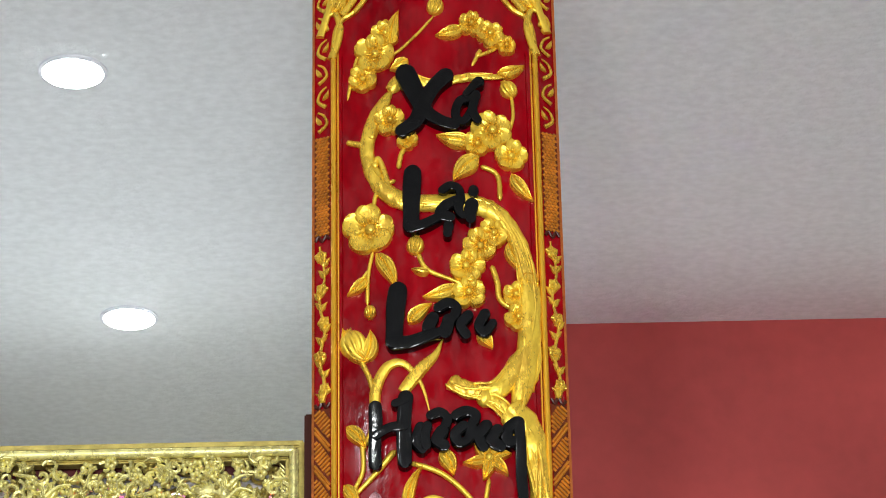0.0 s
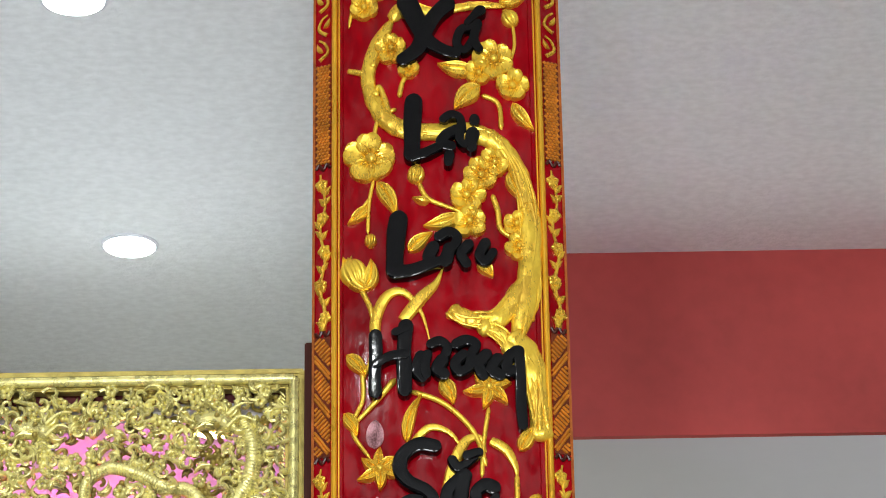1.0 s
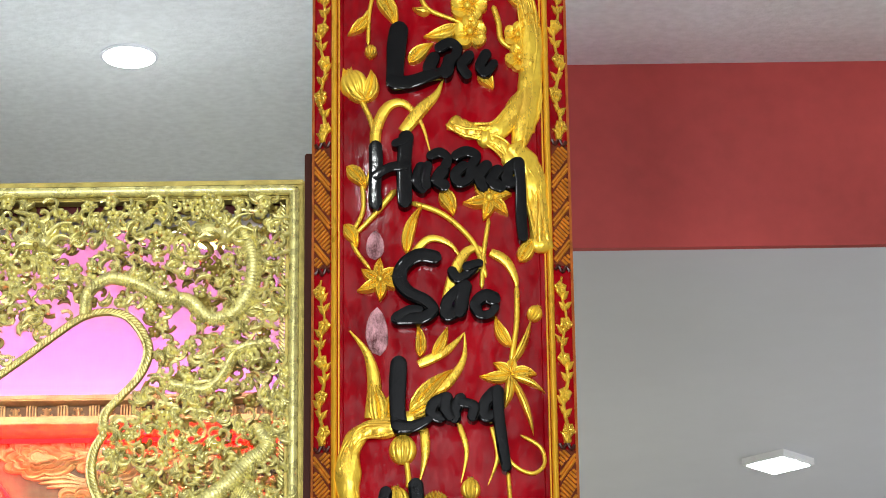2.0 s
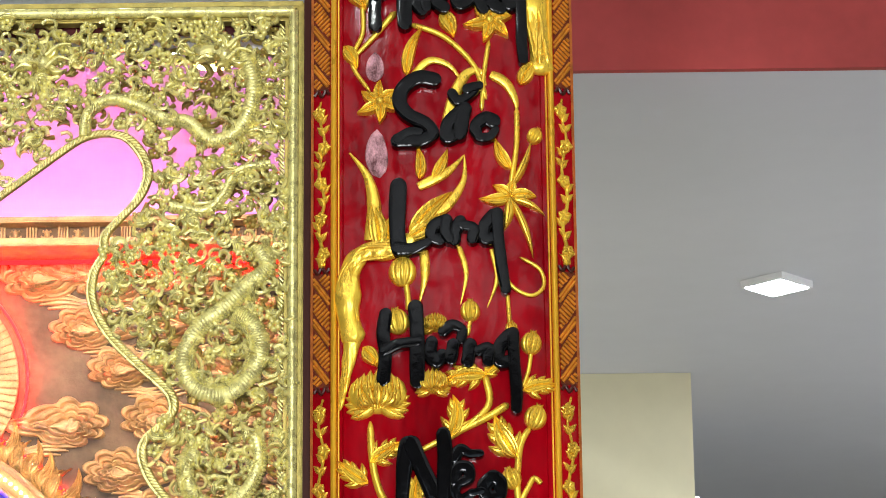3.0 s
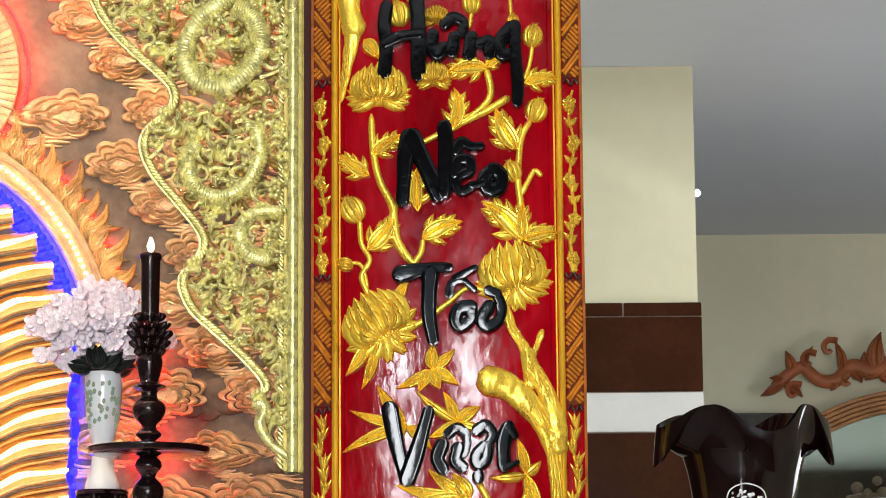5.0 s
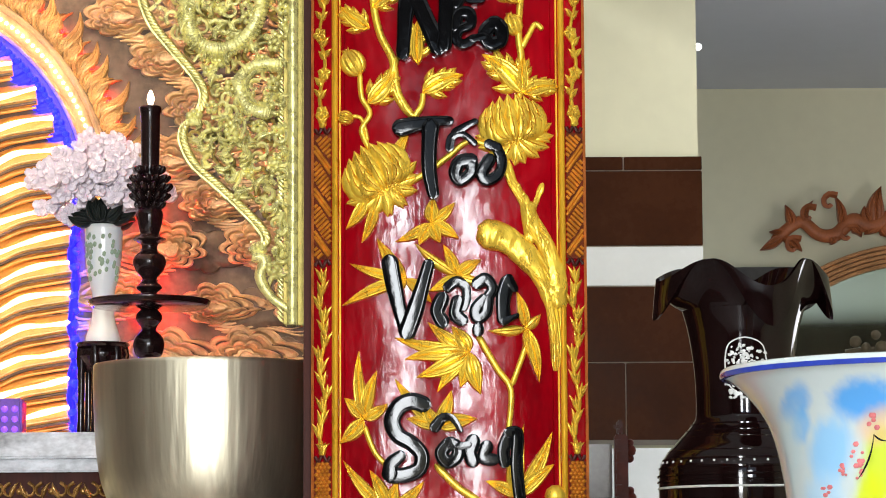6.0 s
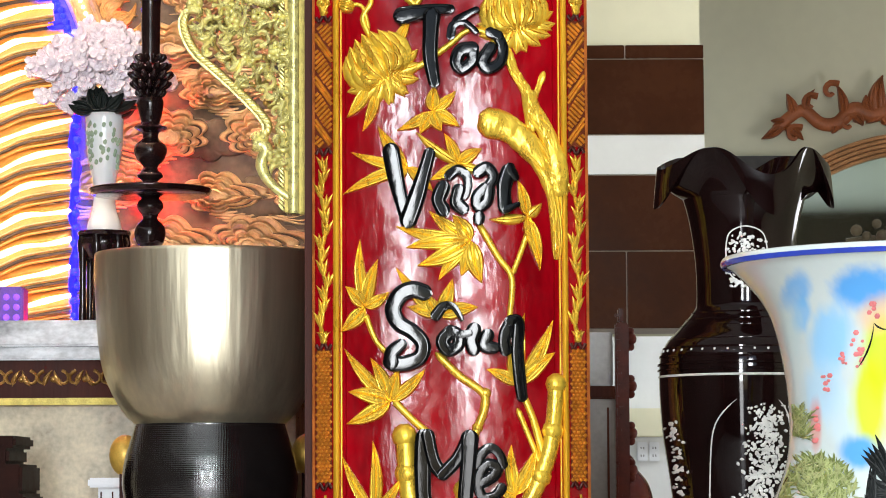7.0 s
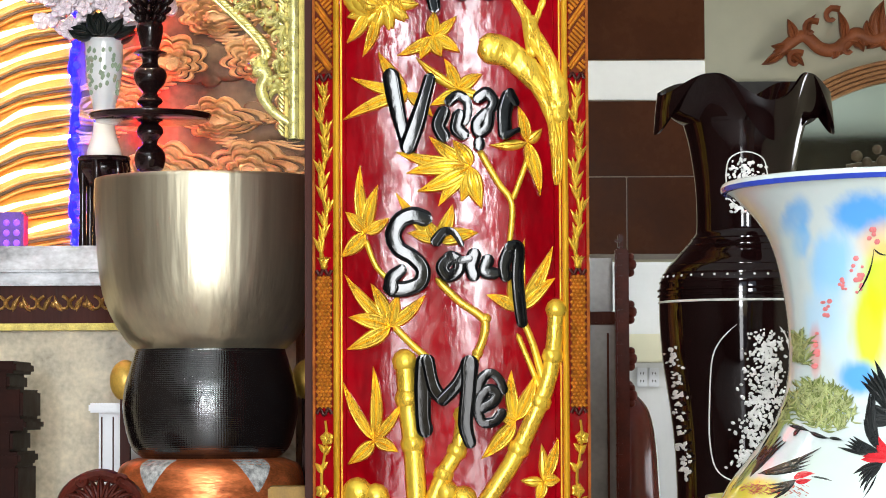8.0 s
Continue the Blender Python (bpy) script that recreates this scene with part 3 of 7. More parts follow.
for q in ((-0.0795, 3.7293, -0.0651, 3.7951, 0.010, 0.1), (-0.0506, 3.7047, -0.0799, 3.6877, 0.010, 0.1), (0.0399, 3.7612, -0.0061, 3.7475, 0.010, 0.1), (0.0500, 3.5550, -0.0073, 3.5664, 0.012, 0.12), (0.0602, 3.5266, 0.0181, 3.4855, 0.014, -0.15),
          (0.1104, 3.4974, 0.1439, 3.4510, 0.010, -0.1), (-0.1051, 3.3621, -0.0749, 3.3014, 0.011, 0.15), (-0.1204, 3.3217, -0.1504, 3.2934, 0.008, 0.1), (0.0234, 3.3032, -0.0330, 3.2851, 0.011, 0.15), (-0.0563, 3.2417, -0.0183, 3.2733, 0.010, 0.1),
          (0.0506, 3.2261, 0.0734, 3.1973, 0.010, 0.1), (-0.0218, 3.3273, -0.0499, 3.3337, 0.006, 0.1), (0.0928, 3.6787, 0.1368, 3.6933, 0.009, -0.2), (0.1027, 3.3771, 0.1233, 3.3281, 0.010, -0.1)):
    plain_leaf(*q)
# lily and tulip plants
bud(-0.1411, 3.2113, 0.022, 110)
for q in ((-0.1178, 3.1806, -0.1575, 3.2381, 0.012, 0.2), (-0.1239, 3.1807, -0.1148, 3.2325, 0.011, -0.2), (-0.1528, 3.0744, -0.1221, 3.0371, 0.010, 0.15), (-0.1563, 2.9804, -0.1359, 2.9438, 0.009, 0.15), (-0.0107, 3.0303, 0.0093, 2.9898, 0.011, 0.2),
          (0.1084, 2.9160, 0.1348, 2.9553, 0.010, 0.1), (0.0929, 2.7827, 0.0695, 2.8308, 0.008, 0.15), (0.0932, 2.7564, 0.1233, 2.8282, 0.005, -0.1), (-0.0612, 2.9292, -0.0366, 3.0069, 0.008, 0.2)):
    plain_leaf(*q)
twig([(-0.1325, 3.1884), (-0.1154, 3.1506), (-0.1097, 3.1058), (-0.1160, 3.0644), (-0.1290, 3.0327)], 0.0045, 0.003)
ribbon([(-0.1072, 3.0919), (-0.1069, 3.1336), (-0.0893, 3.1706), (-0.0632, 3.1748), (-0.0377, 3.1415), (-0.0254, 3.0966)], 0.010)
ribbon([(-0.0664, 3.1281), (-0.0374, 3.1648), (-0.0153, 3.1879), (-0.0045, 3.2112)], 0.012)
twig([(-0.1289, 3.0532), (-0.1273, 3.0028), (-0.1444, 2.9557), (-0.1164, 2.9075)], 0.004, 0.003)
twig([(-0.0775, 3.0341), (-0.1119, 2.9934), (-0.1376, 2.9665)], 0.0055, 0.003)
twig([(-0.0554, 3.0127), (-0.0052, 2.9919), (0.0393, 2.9458), (0.0571, 2.8916)], 0.0045, 0.004)
twig([(0.0630, 2.9863), (0.0544, 2.9321), (0.0500, 2.8738)], 0.0035)
ribbon([(-0.0544, 2.9273), (-0.0269, 2.9540), (0.0070, 2.9418), (0.0276, 2.9010)], 0.007)
ribbon([(-0.0026, 2.8567), (0.0107, 2.9012), (0.0281, 2.9325), (0.0494, 2.9367), (0.0575, 2.9140)], 0.010)
ribbon([(0.0646, 2.9319), (0.0873, 2.9181), (0.1011, 2.8909), (0.1023, 2.8686)], 0.009)
twig([(0.1026, 2.8802), (0.1013, 2.8197), (0.0916, 2.7582)], 0.004)
lily(-0.1021, 2.8894, 0.034, 0.5)
lily(0.0644, 3.0164, 0.036, 0.2)
bud(0.1286, 2.8353, 0.012, 60)
for q in ((0.0920, 2.7407, 0.0443, 2.7361, 0.010, 0.15), (0.0920, 2.7407, 0.0648, 2.7568, 0.009, -0.1), (0.0920, 2.7389, 0.1296, 2.7402, 0.011, 0.2), (0.0919, 2.7363, 0.1415, 2.7121, 0.006, 0.2), (0.0903, 2.7390, 0.0809, 2.6870, 0.008, 0.1),
          (0.0919, 2.7363, 0.1232, 2.6450, 0.006, 0.1), (0.0905, 2.7451, 0.0984, 2.7651, 0.009, 0.1), (-0.0440, 2.7671, -0.0469, 2.8183, 0.009, -0.15), (-0.0247, 2.7669, -0.0015, 2.8141, 0.009, -0.1)):
    gild("petal", leaf(*q))
ribbon([(-0.0457, 2.7558), (-0.0036, 2.7771), (0.0236, 2.8049)], 0.009)
ribbon([(-0.0421, 2.7008), (-0.0043, 2.7246), (0.0213, 2.7636), (0.0236, 2.8031)], 0.009)
ribbon([(-0.1171, 2.6742), (-0.1111, 2.7261), (-0.1210, 2.7744), (-0.1478, 2.8126)], 0.012)
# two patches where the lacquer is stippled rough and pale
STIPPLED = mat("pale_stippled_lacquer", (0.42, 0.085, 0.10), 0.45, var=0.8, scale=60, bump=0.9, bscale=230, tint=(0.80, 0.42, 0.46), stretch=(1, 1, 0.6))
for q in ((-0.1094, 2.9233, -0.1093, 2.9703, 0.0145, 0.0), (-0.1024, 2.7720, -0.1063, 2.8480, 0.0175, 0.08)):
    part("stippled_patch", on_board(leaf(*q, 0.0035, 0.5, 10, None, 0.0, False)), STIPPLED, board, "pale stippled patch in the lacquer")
# gnarled root with rising leaves
limb([(-0.0503, 2.6788), (-0.0879, 2.6601), (-0.1295, 2.6537), (-0.1479, 2.6236), (-0.1504, 2.5677), (-0.1397, 2.5163)], 0.012, 0.020, 0.18, 7, "trunk")
limb([(-0.1422, 2.5334), (-0.1529, 2.4740), (-0.1628, 2.4192)], 0.014, 0.003, 0.1, 8)
for q in ((-0.1029, 2.6577, -0.1168, 2.7362, 0.013, -0.1), (-0.0879, 2.6619, -0.0877, 2.7097, 0.010, 0.1), (-0.0586, 2.6789, 0.0046, 2.7463, 0.011, 0.12), (-0.0628, 2.6746, -0.0040, 2.7175, 0.011, -0.1), (-0.1282, 2.5120, -0.1068, 2.4820, 0.010, 0.1)):
    plain_leaf(*q)
ribbon([(-0.0379, 2.6570), (-0.0366, 2.6181), (-0.0452, 2.5769)], 0.008)
ribbon([(0.0137, 2.6625), (0.0241, 2.6217), (0.0153, 2.5745)], 0.005)
ribbon([(0.0620, 2.6585), (0.0697, 2.6152), (0.0542, 2.5698)], 0.005)
twig([(0.0742, 2.6385), (0.0903, 2.6038), (0.1191, 2.5889), (0.1376, 2.6033), (0.1322, 2.6292), (0.1034, 2.6468)], 0.003)
twig([(0.0843, 2.5910), (0.0856, 2.5652), (0.0875, 2.5310)], 0.003)
for u, v, r, a in ((-0.0698, 2.6253, 0.021, 90), (0.0292, 2.5641, 0.015, 90), (0.1178, 2.5162, 0.016, 80), (-0.0776, 2.5498, 0.018, 100), (0.0893, 2.5378, 0.010, 90), (0.1216, 2.4053, 0.017, 70), (0.0858, 2.3147, 0.015, 110), (-0.1449, 2.2608, 0.019, 120), (-0.1555, 2.1813, 0.011, 160)):
    bud(u, v, r, a)
twig([(-0.0649, 2.6098), (-0.0617, 2.5839), (-0.0618, 2.5668)], 0.004)
twig([(0.0291, 2.5530), (0.0255, 2.5274)], 0.003)
twig([(0.1176, 2.5051), (0.1130, 2.4754), (0.1043, 2.4502)], 0.003)
mum(-0.1070, 2.4397, 0.046)
mum(-0.0271, 2.4558, 0.026)
mum(-0.0222, 2.5450, 0.020)
for q in ((0.0512, 2.4676, -0.0024, 2.4597, 0.014, -0.15), (0.0495, 2.4677, 0.0720, 2.4844, 0.010, 0.1), (0.1043, 2.4443, 0.1479, 2.4522, 0.012, 0.15), (-0.0032, 2.3756, 0.0014, 2.4302, 0.013, -0.3), (0.0945, 2.3454, 0.0666, 2.4000, 0.017, 0.12),
          (-0.1204, 2.3102, -0.1587, 2.3397, 0.013, 0.1), (-0.1179, 2.3392, -0.0769, 2.3655, 0.012, 0.1), (-0.1239, 2.2006, -0.0881, 2.2437, 0.016, -0.1), (-0.0507, 2.2557, -0.0487, 2.3177, 0.012, 0.1), (-0.0453, 2.2145, 0.0059, 2.2370, 0.016, 0.15),
          (0.1004, 2.2130, 0.0485, 2.2629, 0.018, -0.15), (0.1004, 2.2130, 0.1452, 2.2224, 0.015, 0.2), (0.1004, 2.2130, 0.1012, 2.2624, 0.012, 0.1)):
    cut_leaf(*q)
twig([(0.0495, 2.4677), (0.0547, 2.4254), (0.0256, 2.3946), (-0.0115, 2.3699)], 0.0055, 0.004)
twig([(0.0834, 2.4251), (0.0503, 2.4044), (0.0009, 2.3798), (-0.0484, 2.3552)], 0.006, 0.004)
twig([(-0.1177, 2.4020), (-0.1154, 2.3476), (-0.1058, 2.3017), (-0.0880, 2.2643), (-0.0802, 2.2149), (-0.0577, 2.1778)], 0.005, 0.006)
twig([(0.1140, 2.3912), (0.0988, 2.3620), (0.0938, 2.3038), (0.0972, 2.2624), (0.0946, 2.2049)], 0.0045, 0.0055)
twig([(0.1289, 2.3076), (0.1184, 2.3160), (0.1101, 2.3036), (0.0975, 2.2789)], 0.004)
twig([(-0.1351, 2.2488), (-0.1327, 2.2116), (-0.1206, 2.1868), (-0.1328, 2.1622), (-0.1208, 2.1334)], 0.004)
twig([(-0.1490, 2.1829), (-0.1328, 2.1787), (-0.1232, 2.1457)], 0.003)
twig([(-0.0837, 2.2691), (-0.0880, 2.2278), (-0.0719, 2.1946), (-0.0557, 2.1797)], 0.006, 0.005)
mum(0.0845, 2.1670, 0.054, 100, 150, 1.0)
mum(-0.1103, 2.0965, 0.056, 120, 165, 1.15)
for q in ((-0.1250, 2.0640, -0.1557, 2.0196, 0.010, 0.1), (-0.1129, 2.0558, -0.1332, 1.9992, 0.009, 0.1), (-0.0926, 2.0801, -0.0725, 2.0636, 0.009, 0.1), (-0.0844, 2.1208, -0.0640, 2.1576, 0.009, 0.1), (0.1061, 2.1479, 0.1384, 2.1436, 0.008, 0.2), (0.0696, 2.1441, 0.0374, 2.1608, 0.008, 0.2)):
    gild("petal", leaf(*q))
twig([(-0.0846, 2.0784), (-0.0522, 2.0920), (-0.0116, 2.1202), (0.0210, 2.1445), (0.0533, 2.1361)], 0.005, 0.004)
limb([(0.0695, 2.1359), (0.0811, 2.0909), (0.1024, 2.0500), (0.1082, 1.9972)], 0.006, 0.010, 0.1, 9)
limb([(0.1271, 2.0848), (0.1154, 2.0539), (0.1069, 2.0215)], 0.004, 0.006, 0.1, 10)
frond(-0.0324, 2.0267, 0.010, (-0.0833, 2.0004), (-0.0511, 1.9945), (-0.0297, 2.0633), (0.0009, 2.0565), (0.0053, 2.0045), (-0.0205, 1.9983))
twig([(-0.0577, 2.1797), (-0.0470, 2.1960), (-0.0440, 2.2160)], 0.005, 0.004)
# bamboo with an old bent stem
limb([(0.0317, 2.0120), (0.0679, 2.0053), (0.1000, 1.9808), (0.1239, 1.9482), (0.1380, 1.9117), (0.1432, 1.8633), (0.1420, 1.8150)], 0.024, 0.006, 0.1, 11, "trunk")
limb([(0.1046, 2.0580), (0.1124, 2.0254), (0.1307, 1.9928), (0.1440, 1.9522), (0.1460, 1.9036)], 0.010, 0.016, 0.1, 12, "trunk")
frond(0.0202, 1.8413, 0.0125, (-0.0857, 1.8628), (-0.0713, 1.8321), (-0.0554, 1.8063), (-0.0258, 1.7853), (0.0063, 1.7915), (0.0359, 1.7817), (-0.0390, 1.8844), (-0.0053, 1.8786))
frond(-0.0693, 1.9468, 0.0095, (-0.1498, 1.9699), (-0.1611, 1.9093), (-0.1110, 2.0062), (-0.0935, 1.9210), (-0.0332, 1.9126))
frond(0.0032, 1.9513, 0.009, (-0.0571, 1.9978), (-0.0168, 1.9952), (0.0371, 1.9730), (0.0433, 1.9406), (-0.0372, 1.9288))
frond(0.1008, 1.8756, 0.009, (0.0469, 1.8718), (0.0875, 1.9282), (0.1186, 1.7990), (0.1218, 1.8957), (0.1052, 1.8312))
frond(-0.1301, 1.7480, 0.0105, (-0.1371, 1.8446), (-0.1581, 1.7779), (-0.1646, 1.7138), (-0.0956, 1.7695), (-0.1115, 1.8162))
frond(-0.0260, 1.7355, 0.011, (-0.0859, 1.8040), (-0.0057, 1.7876), (0.0301, 1.7472), (-0.0700, 1.7477), (-0.0443, 1.7677))
frond(-0.0944, 1.6144, 0.011, (-0.1598, 1.6897), (-0.1222, 1.6759), (-0.1567, 1.5828), (-0.0447, 1.6596), (-0.0823, 1.6598), (-0.1543, 1.6282))
frond(0.0878, 1.6374, 0.011, (0.0965, 1.7389), (0.1365, 1.7283), (0.1393, 1.6827), (0.0416, 1.6592), (0.0778, 1.6949))
twig([(0.0308, 1.8679), (0.0586, 1.8194), (0.0785, 1.7871), (0.0740, 1.7270)], 0.005, 0.004)
twig([(0.0785, 1.7912), (0.0990, 1.8474), (0.1032, 1.8756)], 0.004)
twig([(-0.1301, 1.7400), (-0.1142, 1.6999), (-0.0902, 1.6758)], 0.004)
twig([(-0.0302, 1.6835), (0.0016, 1.6514), (0.0350, 1.6273), (0.0397, 1.6073), (0.0251, 1.5676)], 0.0055)
twig([(-0.0904, 1.6159), (-0.0626, 1.5879), (-0.0387, 1.5679)], 0.005)
twig([(0.0878, 1.6350), (0.1050, 1.5951), (0.1167, 1.5553), (0.1244, 1.5275)], 0.0045, 0.006)


def culm(pts, r, joints):
    bm = sweep(pts, r, r * 1.1, 0.9, 0.003, 10, 6)
    q = curve_points(pts, 6)
    for j in joints:
        c = q[int(j * (len(q) - 1))]
        dome(c.x, c.y, r * 1.35, r * 1.25, bm, 0.002, 3, 10)
    return gild("bamboo_cane", bm)


culm([(-0.0747, 1.5653), (-0.0701, 1.5014), (-0.0623, 1.4377), (-0.0578, 1.3581)], 0.0135, (0.02, 0.33, 0.62))
culm([(0.0081, 1.4892), (0.0015, 1.4454), (-0.0202, 1.4057), (-0.0387, 1.3620)], 0.011, (0.02, 0.4, 0.7))
culm([(0.1409, 1.6380), (0.1365, 1.5804), (0.1266, 1.5325), (0.1055, 1.4808), (0.0756, 1.4212), (0.0394, 1.3657)], 0.012, (0.02, 0.25, 0.5, 0.75))
culm([(0.0408, 1.6288), (0.0366, 1.5968), (0.0245, 1.5649), (0.0147, 1.5170)], 0.006, (0.1, 0.6))
frond(-0.1182, 1.4538, 0.0095, (-0.1627, 1.5378), (-0.1195, 1.5591), (-0.1558, 1.4205), (-0.0781, 1.5079), (-0.0839, 1.4378))
frond(0.0816, 1.4809, 0.011, (0.0764, 1.5527), (0.1107, 1.5470), (0.0334, 1.4277), (0.0560, 1.4890))
frond(0.1209, 1.3955, 0.009, (0.0875, 1.3973), (0.1421, 1.4567), (0.1449, 1.3970), (0.1181, 1.4489), (0.1112, 1.3654))
twig([(0.0847, 1.6046), (0.1044, 1.5566), (0.1201, 1.5166)], 0.004)
for u, v, r in ((-0.1423, 1.3807, 0.022), (-0.1160, 1.3743, 0.02), (-0.0163, 1.3802, 0.018), (0.0076, 1.3706, 0.02)):
    gild("rock", dome(u, v, r, 0.018))

# arch over the field and carved spandrels
for side in (-1, 1):
    pts = [(UC + side * a, z) for a, z in ((0.1628, 3.72), (0.160, 3.76), (0.150, 3.785), (0.128, 3.80), (0.10, 3.835), (0.06, 3.865), (0.0, 3.875))]
    gild("arch_moulding", sweep(pts, 0.0048, 0.0048, 1.3, 0.002, 8, 5))
    for k, (a, z, ln, ang) in enumerate(((0.15, 3.80, 0.05, 60), (0.135, 3.82, 0.045, 20), (0.165, 3.80, 0.06, 100), (0.11, 3.85, 0.05, 30), (0.155, 3.85, 0.05, 140))):
        c = math.cos(radians(ang)) * side
        plain_leaf(UC + side * a, z, UC + side * a + ln * c, z + ln * math.sin(radians(ang)), 0.010, 0.3 * side)

for side in (-1, 1):
    for pts in (((0.166, 3.715), (0.152, 3.765), (0.160, 3.80), (0.176, 3.79), (0.172, 3.77)), ((0.150, 3.795), (0.130, 3.822), (0.118, 3.85), (0.130, 3.875), (0.146, 3.86)), ((0.185, 3.76), (0.168, 3.82), (0.178, 3.85), (0.190, 3.84)),
                ((0.165, 3.83), (0.150, 3.87), (0.160, 3.90), (0.178, 3.89)), ((0.11, 3.86), (0.09, 3.885), (0.07, 3.89), (0.06, 3.91))):
        gild("scroll", sweep([(UC + side * a, z) for a, z in pts], 0.0075, 0.003, 0.9, 0.003, 10, 6))

# ---- the board: borders of lattice and vine panels ----
STRIP_A, STRIP_B = 0.1690, 0.1930
LATTICE_GOLD = mat("lattice_gilding", (0.66, 0.24, 0.022), 0.34, 0.5, var=0.3, scale=60)
CUSP = mat("dark_brown_lacquer", (0.06, 0.011, 0.007), 0.3, var=0.3, scale=30)
LATTICE_GROUND = mat("dark_orange_ground", (0.13, 0.022, 0.006), 0.45, 0.2, var=0.3, scale=50)
LATTICE = ((3.403, 3.577), (2.915, 3.110), (2.456, 2.628), (1.977, 2.159), (1.500, 1.688), (0.95, 1.12))
for side in (-1, 1):
    for k, (za, zb) in enumerate(LATTICE):
        a, b = UC + side * STRIP_A, UC + side * STRIP_B
        part("lattice_ground", strip(min(a, b), max(a, b), za, zb, 0.002, 3), LATTICE_GROUND, board, "carved orange gold lattice panel")
        bm = bmesh.new()
        wide = STRIP_B - STRIP_A
        if k in (0, 4, 5):
            nz = int((zb - za) / 0.0052)
            for i in range(nz):
                for j in range(4 - i % 2):
                    u = STRIP_A + wide * (j + 0.5 + 0.5 * (i % 2)) / 4
                    dome(UC + side * u, za + (i + 0.5) * (zb - za) / nz, 0.0041, 0.0032, bm, 0.0015, 2, 4)
        else:
            period, slope = 0.062, 1.45
            z = za - period
            while z < zb:
                bars = [(z + o, slope, 0.0, 1.0) for o in (0.0, 0.0075)]
                for i in range(12):
                    o = i * 0.0078
                    reach = [x / 16 for x in range(17) if z + 0.0145 + slope * wide * x / 16 < z + o + 0.012 - 0.9 * wide * x / 16 < z + period - 0.007 + slope * wide * x / 16]
                    if len(reach) > 3:
                        bars.append((z + o + 0.012, -0.9, reach[0], min(reach[-1], reach[0] + 0.62)))
                for z00, sl, a0, a1 in bars:
                    p = [(STRIP_A + wide * x, z00 + sl * wide * x) for x in (a0 + (a1 - a0) * y / 8 for y in range(9))]
                    p = [(UC + side * x, y) for x, y in p if za + 0.002 < y < zb - 0.002]
                    if len(p) > 2:
                        sweep(p, 0.0024, None, 1.0, 0.002, 6, 1, bm=bm, smooth_path=False, flat=0.6)
                z += period
        part("lattice_ridge", on_board(bm), LATTICE_GOLD, board)
    for k, ((_, z0), (z1, _)) in enumerate(zip(LATTICE[1:], LATTICE)):
        bm = bmesh.new()
        mid = UC + side * (STRIP_A + STRIP_B) / 2
        n = 14
        pts = [(mid + 0.004 * math.sin(i * 1.25 + k), z0 + 0.012 + (z1 - z0 - 0.03) * i / n) for i in range(n + 1)]
        sweep(pts, 0.0032, 0.0018, 1.0, 0.002, 6, 4, bm=bm)
        for i in range(1, n):
            u, v = pts[i]
            s = (-1) ** i
            if k == 3:
                for j in (-1, 0, 1):
                    leaf(u, v, u + 0.009 * j + 0.004 * s, v + 0.026, 0.0038, 0.1 * j, 0.006, 1, 5, bm)
            elif i % 3 == 1:
                for j in range(5):
                    a = j * 1.257 + i
                    leaf(u, v, u + 0.0105 * math.cos(a), v + 0.0105 * math.sin(a), 0.0055, 0, 0.006, 0.5, 4, bm, 0.003)
            else:
                leaf(u, v, u + 0.0105 * s, v + 0.015, 0.005, 0.2 * s, 0.006, 1, 5, bm)
                leaf(u, v + 0.004, u - 0.0095 * s, v + 0.017, 0.0045, -0.2 * s, 0.006, 1, 5, bm)
        gild("vine", bm, "small gilded vine in a red panel")
        for z, s in ((z0, 1), (z1, -1)):
            pts = [(UC + side * (STRIP_A + 0.001), z + 0.008 * s), (UC + side * (STRIP_A + 0.006), z + 0.001 * s), (mid, z + 0.010 * s), (UC + side * (STRIP_B - 0.006), z + 0.001 * s), (UC + side * (STRIP_B - 0.001), z + 0.008 * s)]
            part("panel_cusp", on_board(sweep(pts, 0.0027, None, 1.3, 0.002, 8, 4)), CUSP, board, "dark brown cusped panel end")
        bm = bmesh.new()
        for j in (-2, -1, 0, 1, 2):
            leaf(mid + 0.0012 * j, z0 + 0.010, mid + 0.0052 * j, z0 + 0.030 - 0.002 * abs(j), 0.0036, 0.2 * j, 0.008, 1, 6, bm)
        dome(mid, z0 + 0.013, 0.0055, 0.009, bm, 0.0, 3, 10)
        gild("calyx", bm)
    bm = bmesh.new()
    mid = UC + side * 0.181
    z1, z0 = 3.98, LATTICE[0][1] + 0.01
    for i in range(9):
        z, s = z0 + (z1 - z0) * i / 9, (-1) ** i
        sweep([(mid - 0.006 * s, z), (mid + 0.007 * s, z + 0.012), (mid + 0.003 * s, z + 0.028), (mid - 0.007 * s, z + 0.036)], 0.0035, 0.0015, 1.2, 0.002, 6, 4, bm=bm)
        leaf(mid, z + 0.014, mid - 0.010 * s, z + 0.030, 0.004, 0.25 * s, 0.007, 1, 5, bm)
    gild("scroll_vine", bm)

# ---- the board: brush lettering ----
LETTER_H = 0.0185


